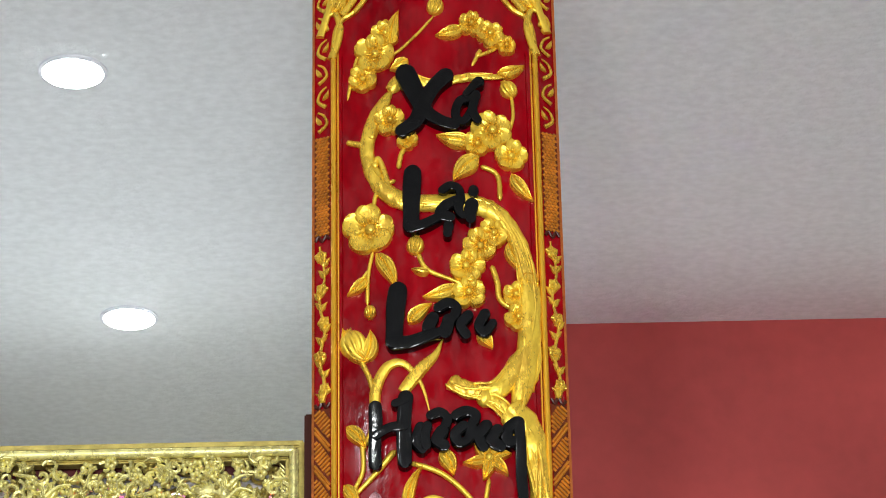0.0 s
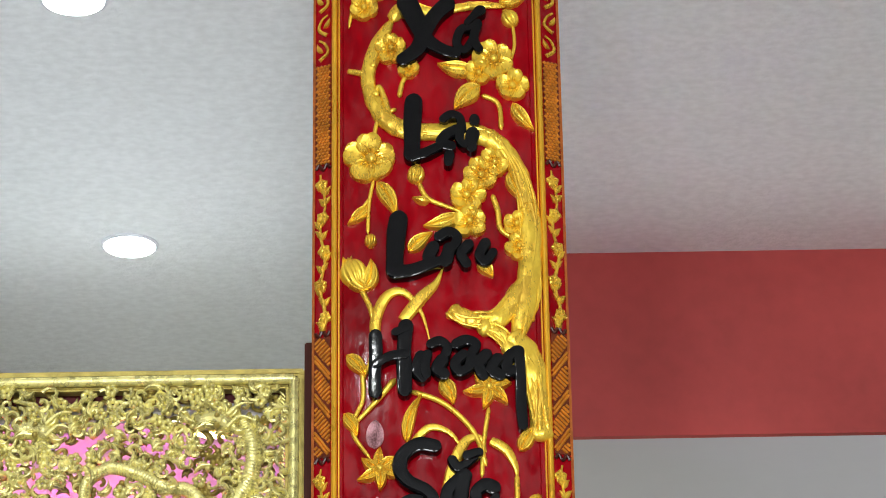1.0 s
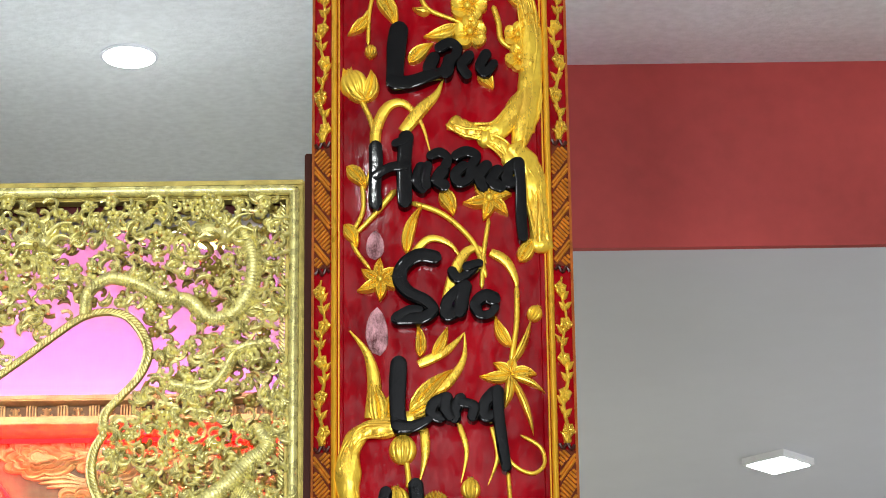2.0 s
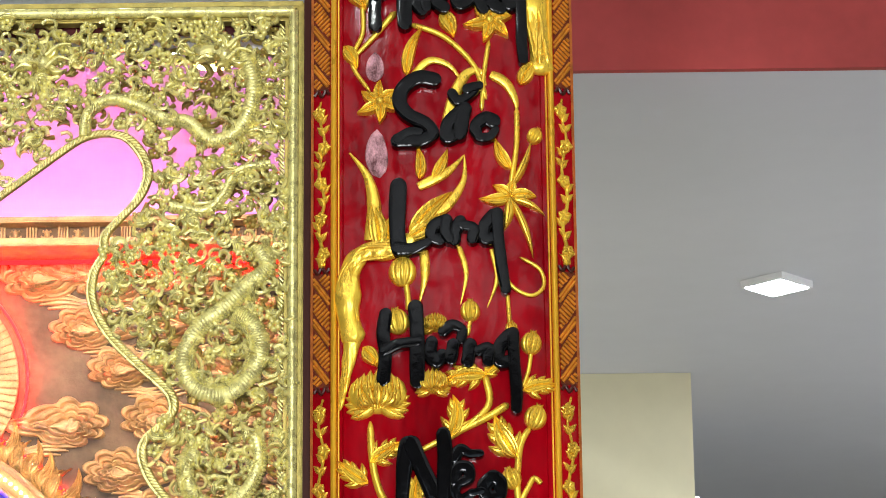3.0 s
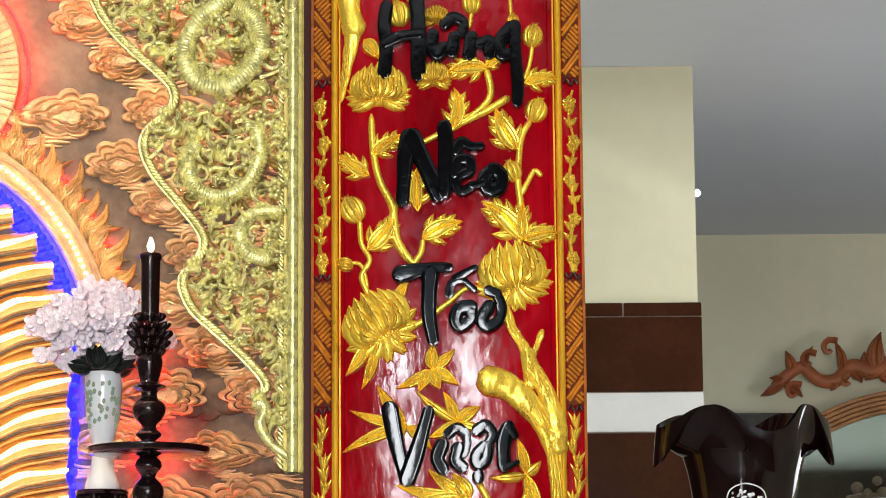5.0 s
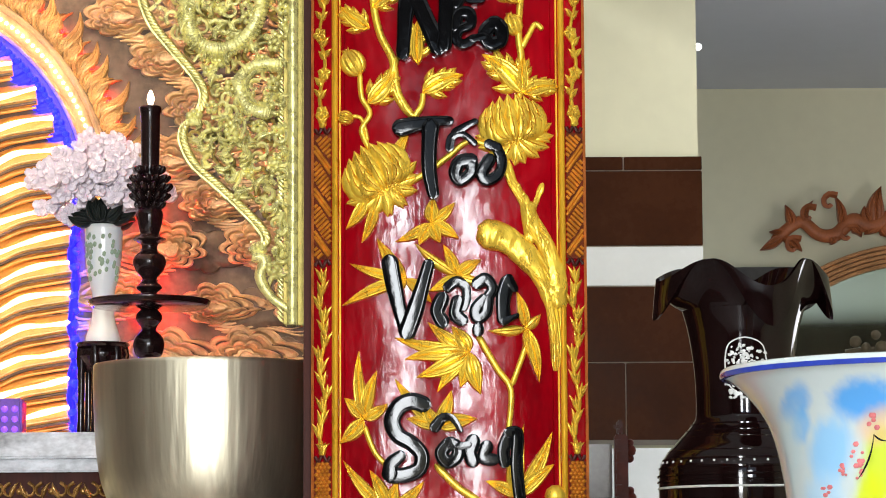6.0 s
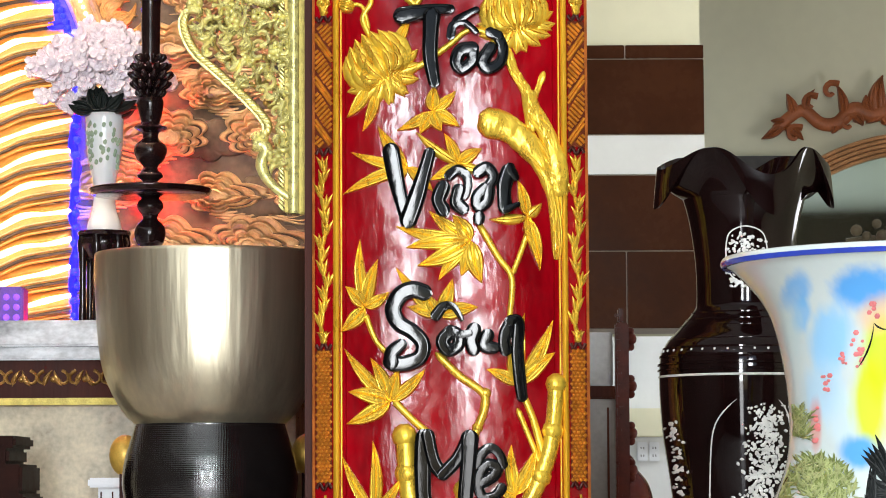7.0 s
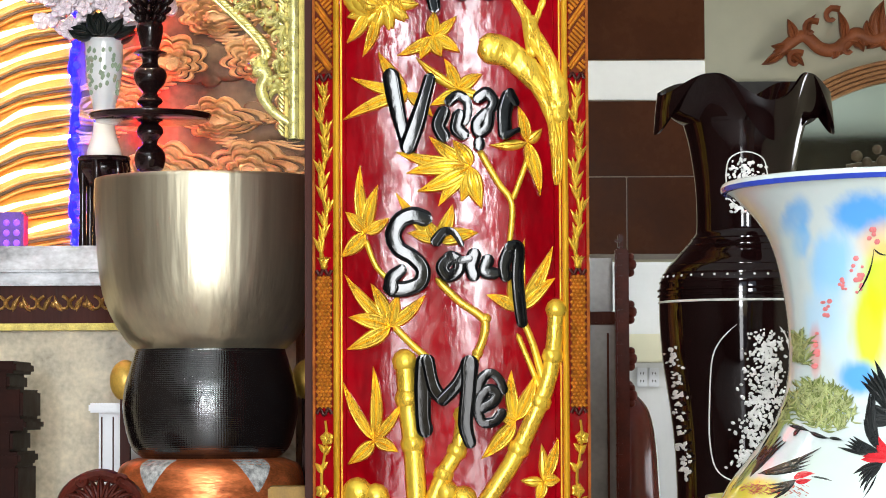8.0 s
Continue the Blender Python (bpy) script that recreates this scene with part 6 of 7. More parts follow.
fstand = thing("vase_stand", "black lacquered wooden stand under the flower vase", "stand")
part("top", lathe([(46 * UF, fz(500)), (48 * UF, fz(496)), (46 * UF, fz(492))], 32, FX, FY), BLACK_WOOD, fstand)
part("apron", lathe(smooth_profile([(40 * UF, fz(500)), (44 * UF, fz(515)), (34 * UF, fz(535)), (32 * UF, fz(545))], 4), 32, FX, FY), BLACK_WOOD, fstand)
for k in range(6):
    a = k * math.pi / 3 + 0.3
    x, y = FX + 38 * UF * math.cos(a), FY + 38 * UF * math.sin(a)
    part("leg", lathe(smooth_profile([(0.009, TZ), (0.007, TZ + 0.03), (0.006, fz(560)), (0.010, fz(520)), (0.008, fz(500))], 3), 10, x, y), BLACK_WOOD, fstand)
WHITE_PETAL = mat("white_silk_petal", (0.86, 0.78, 0.82), 0.6, var=0.08, scale=30)
BLACK_LEAF = mat("very_dark_leaf", (0.01, 0.014, 0.012), 0.5)
bunch = thing("white_flower_bunch", "bunch of white silk flowers with dark leaves in the vase", "flowers")
for k in range(150):
    a, q = rngf.uniform(0, 6.283), math.sqrt(rngf.random()) * rngf.uniform(0.8, 1.12)
    u, v = FX + (-6 + 118 * q * math.cos(a)) * UF, fz(192 - 72 * q * math.sin(a) + 14 * abs(math.cos(a)) * q)
    y = FY - 0.06 * math.sqrt(max(0, 1 - q * q)) + rngf.uniform(-0.02, 0.03)
    z6 = rngf.uniform(0.7, 1.1)
    bm = bmesh.new()
    t = rngf.uniform(0, 6.28)
    for j in range(5):
        b = t + j * 1.257 + rngf.uniform(-0.2, 0.2)
        q = 0.0165 * z6 * rngf.uniform(0.75, 1.15)
        petal(u, v, u + q * math.cos(b), v + q * math.sin(b), 0.0080 * z6, 0.007 + 0.005 * rngf.random(), bm, 0.001 + 0.003 * rngf.random())
    part("flower", at_depth(bm, y), WHITE_PETAL, bunch)
for k in range(26):
    a = rngf.uniform(0.2, 2.95)
    u, v = FX + 30 * UF * math.cos(a) * 0.6, fz(280)
    part("leaf", at_depth(leaf(u, v, FX + 62 * UF * math.cos(a), fz(278 - 40 * math.sin(a) + rngf.uniform(-8, 8)), 0.011, rngf.uniform(-0.3, 0.3), 0.012), FY - rngf.uniform(0.0, 0.06)), BLACK_LEAF, bunch)
pbox = thing("lit_box", "small carved altar box with purple light put into its colour", "box")
# purple LED light is put into the box colour and the glowing studs
PURPLE = mat("purple_lit_surface", (0.14, 0.05, 0.40), 0.4, var=0.3, scale=30)
x0, x1, z1 = -0.829, -0.769, 1.850
part("body", box(x0, x1, 5.0, 5.06, TZ, z1, 0.004), PURPLE, pbox)
for i in range(3):
    for j in range(3):
        part("stud", at_depth(dome(x0 + 0.012 + 0.018 * i, TZ + 0.014 + 0.018 * j, 0.006, 0.004, None, 0, 3, 8), 5.0), glow("violet_glow", (0.2, 0.06, 0.9), 1.0), pbox)

# ---- below the bowl: cushion, stand, small furniture ----
RED_CLOTH = mat("red_gold_satin", (0.74, 0.19, 0.06), 0.33, 0.65, var=0.45, scale=26, bump=0.7, bscale=45, stretch=(0.5, 1, 1.6))
GREY_CLOTH = mat("grey_speckled_brocade", (0.42, 0.42, 0.40), 0.5, var=0.6, scale=120)
cushion = thing("cushion", "round red satin cushion with grey brocade wedges under the drum", "cushion")
CZ1, CZ0 = DZ0 + 0.002, 1.337
rc = 0.149
part("body", lathe(smooth_profile([(rc * 0.7, CZ0), (rc * 0.97, CZ0 + 0.012), (rc, (CZ0 + CZ1) / 2), (rc * 0.95, CZ1 - 0.012), (rc * 0.78, CZ1)]), 64, BX, BY), RED_CLOTH, cushion)
for k in (0, -1, 1, -2):
    a0 = -math.pi / 2 + 0.60 * 1 + k * math.pi / 2.63
    bm = bmesh.new()
    rows = []
    for i in range(13):
        s = i / 12
        z = CZ1 - 0.001 - (CZ1 - CZ0 - 0.012) * s
        rr = rc * (0.012 + float(np.interp((CZ1 - z) / (CZ1 - CZ0), (0, 0.07, 0.15, 0.3, 0.5, 0.85, 1), (0.78, 0.89, 0.95, 0.985, 1.0, 0.97, 0.7))))
        wd = 0.24 * max(0.02, abs(1 - s / 0.72))
        rows.append([bm.verts.new((BX + rr * math.cos(a0 + wd * t), BY + rr * math.sin(a0 + wd * t), z)) for t in (-1, -0.5, 0, 0.5, 1)])
    for p, q in zip(rows, rows[1:]):
        for j in range(4):
            bm.faces.new((p[j], p[j + 1], q[j + 1], q[j]))
    part("wedge", bm, GREY_CLOTH, cushion, "grey speckled brocade wedge")
GILT = mat("ochre_gilt_knob", (0.62, 0.38, 0.07), 0.4, 0.4, var=0.25, scale=30)
stand = thing("drum_stand", "wooden stand with gilt knobs that carries cushion and drum", "stand")
part("top", lathe([(rc * 0.9, CZ0 - 0.03), (rc, CZ0 - 0.02), (rc, CZ0 - 0.001)], 48, BX, BY), DARK_WOOD, stand)
part("column", lathe(smooth_profile([(0.14, 0.0), (0.13, 0.05), (0.06, 0.3), (0.06, 0.9), (0.10, CZ0 - 0.03)]), 32, BX, BY), DARK_WOOD, stand)
for s in (-1, 1):
    kx = BX + s * 0.148
    part("bracket", box(kx - 0.008, kx + 0.008, BY + 0.10, BY + 0.12, CZ0 - 0.02, 1.530), DARK_WOOD, stand)
    bm = bmesh.new()
    bmesh.ops.create_uvsphere(bm, u_segments=20, v_segments=12, radius=1, matrix=Matrix.Translation((kx, BY + 0.11, 1.546)) @ Matrix.Diagonal((0.026, 0.026, 0.034, 1)))
    part("knob", bm, GILT, stand, "gilt knob")
wt = thing("white_side_table", "small white painted table with dark edge lines", "table")
WHITE_P = mat("white_gloss_paint", (0.75, 0.76, 0.78), 0.3, var=0.03)
part("top", box(-0.611, -0.522, 4.68, 4.8, 1.494, 1.510, 0.003), WHITE_P, wt)
part("panel", box(-0.596, -0.526, 4.70, 4.79, 0, 1.494), WHITE_P, wt)
for x in (186, 206, 222):
    xx = -0.592 + (x - 186) * 0.00095
    part("edge_line", box(xx, xx + 0.0022, 4.697, 4.70, 0.8, 1.487), DARK_WOOD, wt)
EBONY = mat("blackened_wood", (0.020, 0.006, 0.004), 0.5, var=0.3, scale=20, spec=0.05)
cab = thing("dark_wood_stand", "dark carved wooden stand with stepped mouldings", "stand")
for (a, b, w) in ((640, 662, 36), (662, 690, 24), (690, 742, 48), (742, 762, 54), (762, 800, 30), (800, 822, 44), (822, 900, 40)):
    part("moulding", box(-0.75, -0.744 + w * 0.00092, 4.55, 4.75, 1.523 - (b - 700) * 0.00092, 1.523 - (a - 700) * 0.00092, 0.005), EBONY, cab)
part("leg", box(-0.75, -0.717, 4.56, 4.74, 0, 1.523 - 0.18), EBONY, cab)
ROSEWOOD = mat("carved_rosewood", (0.085, 0.016, 0.010), 0.32, var=0.3, scale=20, spec=0.12)
crest = thing("carved_chair", "dark red carved wooden chair with scroll crest", "chair")
cx, cz = -0.542, 1.345
bm = bmesh.new()
sweep([(cx - 0.065, cz - 0.02), (cx - 0.05, cz + 0.03), (cx, cz + 0.055), (cx + 0.05, cz + 0.03), (cx + 0.065, cz - 0.02)], 0.010, None, 1.2, 0, 8, 6, bm=bm)
part("crest_rail", at_depth(bm, 4.3), ROSEWOOD, crest)
for s in (-1, 1):
    for k in range(3):
        bm = bmesh.new()
        curl(bm, cx + s * (0.014 + 0.02 * k), cz + 0.024 - 0.012 * k, 0.013, 1.5, s, 0.004, 0.006)
        part("scroll", at_depth(bm, 4.3), ROSEWOOD, crest)
for k in range(11):
    a = math.pi * (k + 0.5) / 11
    q = 0.046 + 0.007 * (k % 2)
    part("carved_leaf", at_depth(leaf(cx + 0.012 * math.cos(a), cz + 0.010 * math.sin(a), cx + 1.15 * q * math.cos(a), cz + q * math.sin(a) + 0.004, 0.0075, 0.25 * math.cos(a), 0.012, 1, 6, None, 0.004), 4.3), ROSEWOOD, crest)
for s in (-1, 1):
    for du, dv, q, a, d in ((0.058, 0.004, 0.014, 1.2, -s), (0.030, 0.046, 0.011, 0.4, s)):
        bm = bmesh.new()
        curl(bm, cx + s * du, cz + dv, q, a, d, 0.0043, 0.012)
        part("scroll", at_depth(bm, 4.3), ROSEWOOD, crest)
part("splat", box(cx - 0.055, cx + 0.055, 4.3, 4.325, 0.45, cz + 0.03, 0.006), ROSEWOOD, crest)
part("seat", box(cx - 0.2, cx + 0.2, 4.0, 4.33, 0.42, 0.46, 0.008), ROSEWOOD, crest)
for a in (-0.18, 0.18):
    for b in (4.03, 4.31):
        part("leg", box(cx + a - 0.02, cx + a + 0.02, b - 0.02, b + 0.02, 0, 0.42, 0.004), ROSEWOOD, crest)
gb = thing("gilt_box", "small ochre box on the stand", "box")
part("body", box(-0.282, -0.224, 4.2, 4.28, 1.2, 1.384, 0.003), mat("dull_ochre_paint", (0.34, 0.19, 0.035), 0.5, var=0.25, scale=30), gb)
part("leg", box(-0.272, -0.233, 4.21, 4.27, 0, 1.2), DARK_WOOD, gb)


# ---- black vase: ruffled rim, rings and inlay ----
def ruffle():
    """A flaring mouth with four folds: the lips between them stand up, the folds droop outwards."""
    bm = bmesh.new()
    rows = []
    n = 120
    path = [(s / 10, 0.0) for s in range(14)] + [(1.3 - s / 10, 5.0) for s in range(14)]
    for t, b in path:
        s, hang = min(t, 1.0), max(0.0, t - 1) / 0.3
        row = []
        for k in range(n):
            a = 2 * math.pi * k / n
            c = math.cos(4 * (a - 0.14 + math.pi / 2) + 0.35 * math.sin(a))
            low = (0.5 + 0.5 * c) ** 1.25
            tall = 1 + 0.04 * math.sin(a + 0.8)
            r = (108 + (1 - low) * 24 * s ** 1.5 + low * (62 * s - 14 * s ** 3) - b * (0.4 + 0.6 * s) + low * 7 * hang) * U
            z = vz(222) + ((1 - low) * 84 * s * tall + low * ((20 - 12 * max(0.0, -math.sin(a))) * s + (36 - 16 * max(0.0, -math.sin(a))) * s * s - 70 * hang ** 1.3)) * U + (0.0012 if b else 0)
            row.append(bm.verts.new((VX + r * math.cos(a), VY + r * math.sin(a), z)))
        rows.append(row)
    for p, q in zip(rows, rows[1:]):
        for k in range(n):
            bm.faces.new((p[k], p[(k + 1) % n], q[(k + 1) % n], q[k]))
    return bm


part("ruffled_rim", ruffle(), VASE_BLACK, vase, "flared rim folded in four waves")
for y, r in ((424, 94), (436, 104), (448, 114), (460, 124), (472, 136), (486, 146), (500, 152), (514, 155), (524, 155)):
    part("shoulder_ring", lathe([((r - 4) * U, vz(y + 3)), ((r + 1.5) * U, vz(y + 1.5)), ((r + 1.5) * U, vz(y - 1.5)), ((r - 4) * U, vz(y - 3))], 72, VX, VY), VASE_BLACK, vase)
SHELL = mat("mother_of_pearl", (0.80, 0.80, 0.78), 0.2, 0.2, var=0.15, scale=90)
VPROF = [(vz(y), r * U) for y, r in ((900, 118), (860, 125), (740, 139), (620, 150), (515, 153), (480, 143), (450, 118), (420, 92), (400, 86), (330, 88), (260, 98), (215, 110))]
PPROF = [(pz(y), r * U3) for y, r in ((990, 394), (920, 382), (858, 357), (805, 316), (750, 276), (690, 253), (630, 246), (550, 250), (455, 268), (400, 293), (352, 336), (330, 362))]


def radius(prof, z):
    if z <= prof[0][0]:
        return prof[0][1]
    for (z0, r0), (z1, r1) in zip(prof, prof[1:]):
        if z <= z1:
            return r0 + (r1 - r0) * (z - z0) / (z1 - z0)
    return prof[-1][1]


def on_vase(bm, cx, cy, prof):
    """Lays a drawing (across, height, up) on a turned body, on the side towards the hall."""
    for v in bm.verts:
        r = radius(prof, v.co.z) + v.co.y
        x = max(-0.99 * r, min(0.99 * r, v.co.x - cx))
        v.co = (cx + x, cy - math.sqrt(r * r - x * x), v.co.z)
    return bm


def bpt(x, y):
    u, v = VX + (x - 1318) * U, vz(y)
    r = radius(VPROF, v)
    k = (VY - math.sqrt(max(0, r * r - min(0.97 * r, abs(u - VX)) ** 2))) / VY
    return u * k, 1.5 + (v - 1.5) * k


rngv = random.Random(5)
part("bead_ring", lathe([(154.2 * U, vz(537)), (155.8 * U, vz(535)), (154.2 * U, vz(533))], 72, VX, VY), SHELL, vase, "thin pearl line")
bm = bmesh.new()
for k in range(40):
    a = 2 * math.pi * k / 40
    bmesh.ops.create_icosphere(bm, subdivisions=1, radius=0.0022, matrix=Matrix.Translation((VX + 148.5 * U * math.cos(a), VY + 148.5 * U * math.sin(a), vz(491))))
tagged(part("pearl_dots", bm, SHELL, vase, "row of pearl dots"), kind="stuff")
for pts in (((1253, 690), (1262, 620), (1300, 575), (1345, 560), (1385, 590), (1396, 650)), ((1253, 690), (1252, 780), (1268, 835), (1320, 858)), ((1285, 310), (1292, 280), (1320, 268), (1350, 280), (1358, 310)), ((1285, 310), (1290, 350), (1318, 375))):
    part("inlay_line", on_vase(sweep([bpt(*p) for p in pts], 0.0011, None, 0.6, 0.0006, 5, 6), VX, VY, VPROF), SHELL, vase)
bm = bmesh.new()
for k in range(900):
    t = rngv.random()
    if k < 170:
        x, y = 1320 + rngv.gauss(0, 16), 285 + 90 * t
    elif k < 270:
        x, y = 1188 + 22 * t + rngv.gauss(0, 5), 600 + 250 * t
    else:
        x, y = 1352 - 60 * max(0, t - 0.45) + rngv.gauss(0, 17), 585 + 240 * t
    u, v = bpt(x, y)
    a, s = rngv.uniform(0, 6.28), rngv.uniform(0.0035, 0.008)
    leaf(u, v, u + s * math.cos(a), v + s * math.sin(a), s * 0.36, 0.1, 0.0012, 0.6, 3, bm)
tagged(part("shell_inlay", on_vase(bm, VX, VY, VPROF), SHELL, vase, "mother of pearl flowering branches"), kind="stuff")
vstand = thing("vase_plinth", "dark wooden plinth under the lacquer vase", "plinth")
part("top", box(VX - 0.13, VX + 0.13, VY - 0.13, VY + 0.13, 0.21, 0.25, 0.006), DARK_WOOD, vstand)
part("body", box(VX - 0.11, VX + 0.11, VY - 0.11, VY + 0.11, 0, 0.21, 0.004), DARK_WOOD, vstand)


# ---- porcelain vase: painting ----
def paint_spots(material, spots):
    """Soft glaze colours at places on the body."""
    n, l = material.node_tree.nodes, material.node_tree.links
    b = n["Principled BSDF"]
    src = b.inputs["Base Color"].links[0].from_socket
    tc = n.new("ShaderNodeTexCoord")
    warp = n.new("ShaderNodeTexNoise")
    warp.inputs["Scale"].default_value = 35
    for (x, z), sx, sz, color, strength in spots:
        mp = n.new("ShaderNodeMapping")
        mp.inputs["Location"].default_value = (-x / sx, 0, -z / sz)
        mp.inputs["Scale"].default_value = (1 / sx, 0, 1 / sz)
        l.new(tc.outputs["Object"], mp.inputs[0])
        ln = n.new("ShaderNodeVectorMath")
        ln.operation = "LENGTH"
        l.new(mp.outputs[0], ln.inputs[0])
        ad = n.new("ShaderNodeMath")
        ad.operation = "MULTIPLY_ADD"
        l.new(warp.outputs[0], ad.inputs[0])
        ad.inputs[1].default_value = 0.5
        l.new(ln.outputs["Value"], ad.inputs[2])
        mr = n.new("ShaderNodeMapRange")
        mr.interpolation_type = "SMOOTHSTEP"
        mr.inputs["From Min"].default_value, mr.inputs["From Max"].default_value = 1.42, 0.72
        mr.inputs["To Min"].default_value, mr.inputs["To Max"].default_value = 0, strength
        l.new(ad.outputs[0], mr.inputs[0])
        mx = n.new("ShaderNodeMix")
        mx.data_type = "RGBA"
        l.new(mr.outputs[0], mx.inputs[0])
        l.new(src, mx.inputs[6])
        mx.inputs[7].default_value = (*color, 1)
        src = mx.outputs[2]
    l.new(src, b.inputs["Base Color"])


def ppt(x, y):
    """A place on the painted side, seen from the hall."""
    u, v = PX + (x - 1640) * U3, pz(y)
    for _ in range(3):
        r = radius(PPROF, v)
        k = (PY - math.sqrt(max(0, r * r - min(0.97 * r, abs(u - PX)) ** 2))) / PY
        u, v = (PX + (x - 1640) * U3) * k, 1.5 + (pz(y) - 1.5) * k
    return u, v


GLAZE = mat("painted_porcelain", (0.62, 0.70, 0.69), 0.12, var=0.03, scale=8, coat=0.4, rvar=0.03)
paint_spots(GLAZE, ((ppt(1410, 385), 0.014, 0.022, (0.10, 0.42, 0.88), 0.75), (ppt(1418, 425), 0.010, 0.02, (0.16, 0.50, 0.90), 0.7), (ppt(1528, 378), 0.034, 0.024, (0.05, 0.36, 0.86), 0.9), (ppt(1468, 465), 0.022, 0.040, (0.24, 0.58, 0.92), 0.8), (ppt(1455, 555), 0.020, 0.04, (0.40, 0.68, 0.92), 0.6), (ppt(1490, 610), 0.02, 0.03, (0.55, 0.78, 0.92), 0.4),
                    (ppt(1556, 500), 0.020, 0.050, (0.62, 0.74, 0.02), 0.95), (ppt(1536, 585), 0.020, 0.055, (0.66, 0.74, 0.02), 0.95), (ppt(1514, 668), 0.020, 0.020, (0.06, 0.36, 0.86), 0.9), (ppt(1330, 862), 0.03, 0.014, (0.75, 0.66, 0.06), 0.85), (ppt(1290, 875), 0.02, 0.02, (0.70, 0.60, 0.05), 0.85), (ppt(1440, 620), 0.006, 0.03, (0.8, 0.25, 0.2), 0.6), (ppt(1552, 425), 0.02, 0.022, (0.85, 0.50, 0.25), 0.6), (ppt(1470, 830), 0.05, 0.03, (0.62, 0.74, 0.60), 0.5), (ppt(1395, 470), 0.012, 0.05, (0.55, 0.72, 0.74), 0.5)))
body = [o for o in wv.children if o.name.startswith("body")][0]
body.data.materials.clear()
body.data.materials.append(GLAZE)
BLUE_BAND = mat("cobalt_glaze", (0.03, 0.06, 0.42), 0.12, coat=0.4)
part("rim_band", lathe([(361.5 * U3, pz(341)), (364 * U3, pz(337)), (363.5 * U3, pz(331))], 96, PX, PY), BLUE_BAND, wv, "cobalt blue rim line")
INK = mat("black_enamel", (0.012, 0.014, 0.014), 0.25)
PINE = mat("olive_enamel", (0.22, 0.27, 0.08), 0.3, var=0.3, scale=90)
VERMILION = mat("red_enamel", (0.62, 0.02, 0.03), 0.25)


def enamel(name, bm, m, label):
    return part(name, on_vase(bm, PX, PY, PPROF), m, wv, label)


def brush(name, m, label, *strokes):
    for k, (x0, y0, x1, y1, w, bend) in enumerate(strokes):
        u0, v0 = ppt(x0, y0)
        u1, v1 = ppt(x1, y1)
        enamel(name, leaf(u0, v0, u1, v1, w * U3, bend, 0.0012 + 0.0002 * (k % 3), 1, 6), m, label)


def plumes(x0, y0, a0, a1, n, lo, hi, w, bend):
    """A fan of feathers from a shoulder, angles in degrees, as strokes."""
    rows = []
    for k in range(n):
        a = radians(a0 + (a1 - a0) * k / max(1, n - 1))
        ln = (lo + (hi - lo) * k / max(1, n - 1)) * (1 + 0.08 * math.sin(5 * k))
        rows.append((x0, y0, x0 + ln * math.cos(a), y0 - ln * math.sin(a), w, bend))
    return rows


brush("wing_feather", INK, "black painted crane feather", *plumes(1552, 800, 172, 148, 5, 76, 52, 5, 0.12), *plumes(1556, 818, 200, 236, 5, 56, 58, 5, -0.12), *plumes(1550, 795, 116, 92, 5, 60, 115, 6, 0.1))
brush("wing_feather", INK, "black painted crane feather", *plumes(1566, 726, 104, 132, 5, 92, 66, 7, -0.12), *plumes(1580, 738, 150, 196, 5, 55, 50, 7, 0.1))
brush("wing_feather", INK, "black painted crane feather", *plumes(1322, 842, 56, 44, 4, 105, 85, 3.2, 0.05), *plumes(1335, 836, 22, 6, 5, 122, 80, 3.6, -0.05))
brush("tail_feather", INK, "black painted tail feather", *plumes(1404, 846, 190, 216, 4, 52, 66, 3, 0.1))
brush("body_feather", VERMILION, "red painted feather", *plumes(1572, 806, 168, 186, 4, 58, 52, 9, 0.08), *plumes(1572, 812, 120, 150, 3, 50, 42, 7, 0.1), (1398, 846, 1436, 836, 6, 0.2), (1400, 850, 1430, 846, 5, -0.1))
brush("crane_neck", INK, "thin black neck and bill", (1428, 841, 1472, 851, 2.2, 0.08), (1545, 838, 1520, 880, 1.6, 0.05))
RUST = mat("rust_enamel", (0.45, 0.10, 0.06), 0.3)
bm = bmesh.new()
for k in range(150):
    x, y = rngv.uniform(1296, 1420), rngv.uniform(846, 885)
    if rngv.random() < 0.6:
        x = 1350 + rngv.gauss(0, 26)
    u, v = ppt(x, y)
    leaf(u, v, u + 0.005, v + rngv.choice((-0.003, 0.003)), 0.0007, 0.1, 0.0008, 1, 2, bm)
tagged(enamel("hatched_ground", bm, RUST, "rust red hatched rock"), kind="stuff")
LIGHT_PINE = mat("pale_olive_enamel", (0.42, 0.46, 0.20), 0.3, var=0.3, scale=90)
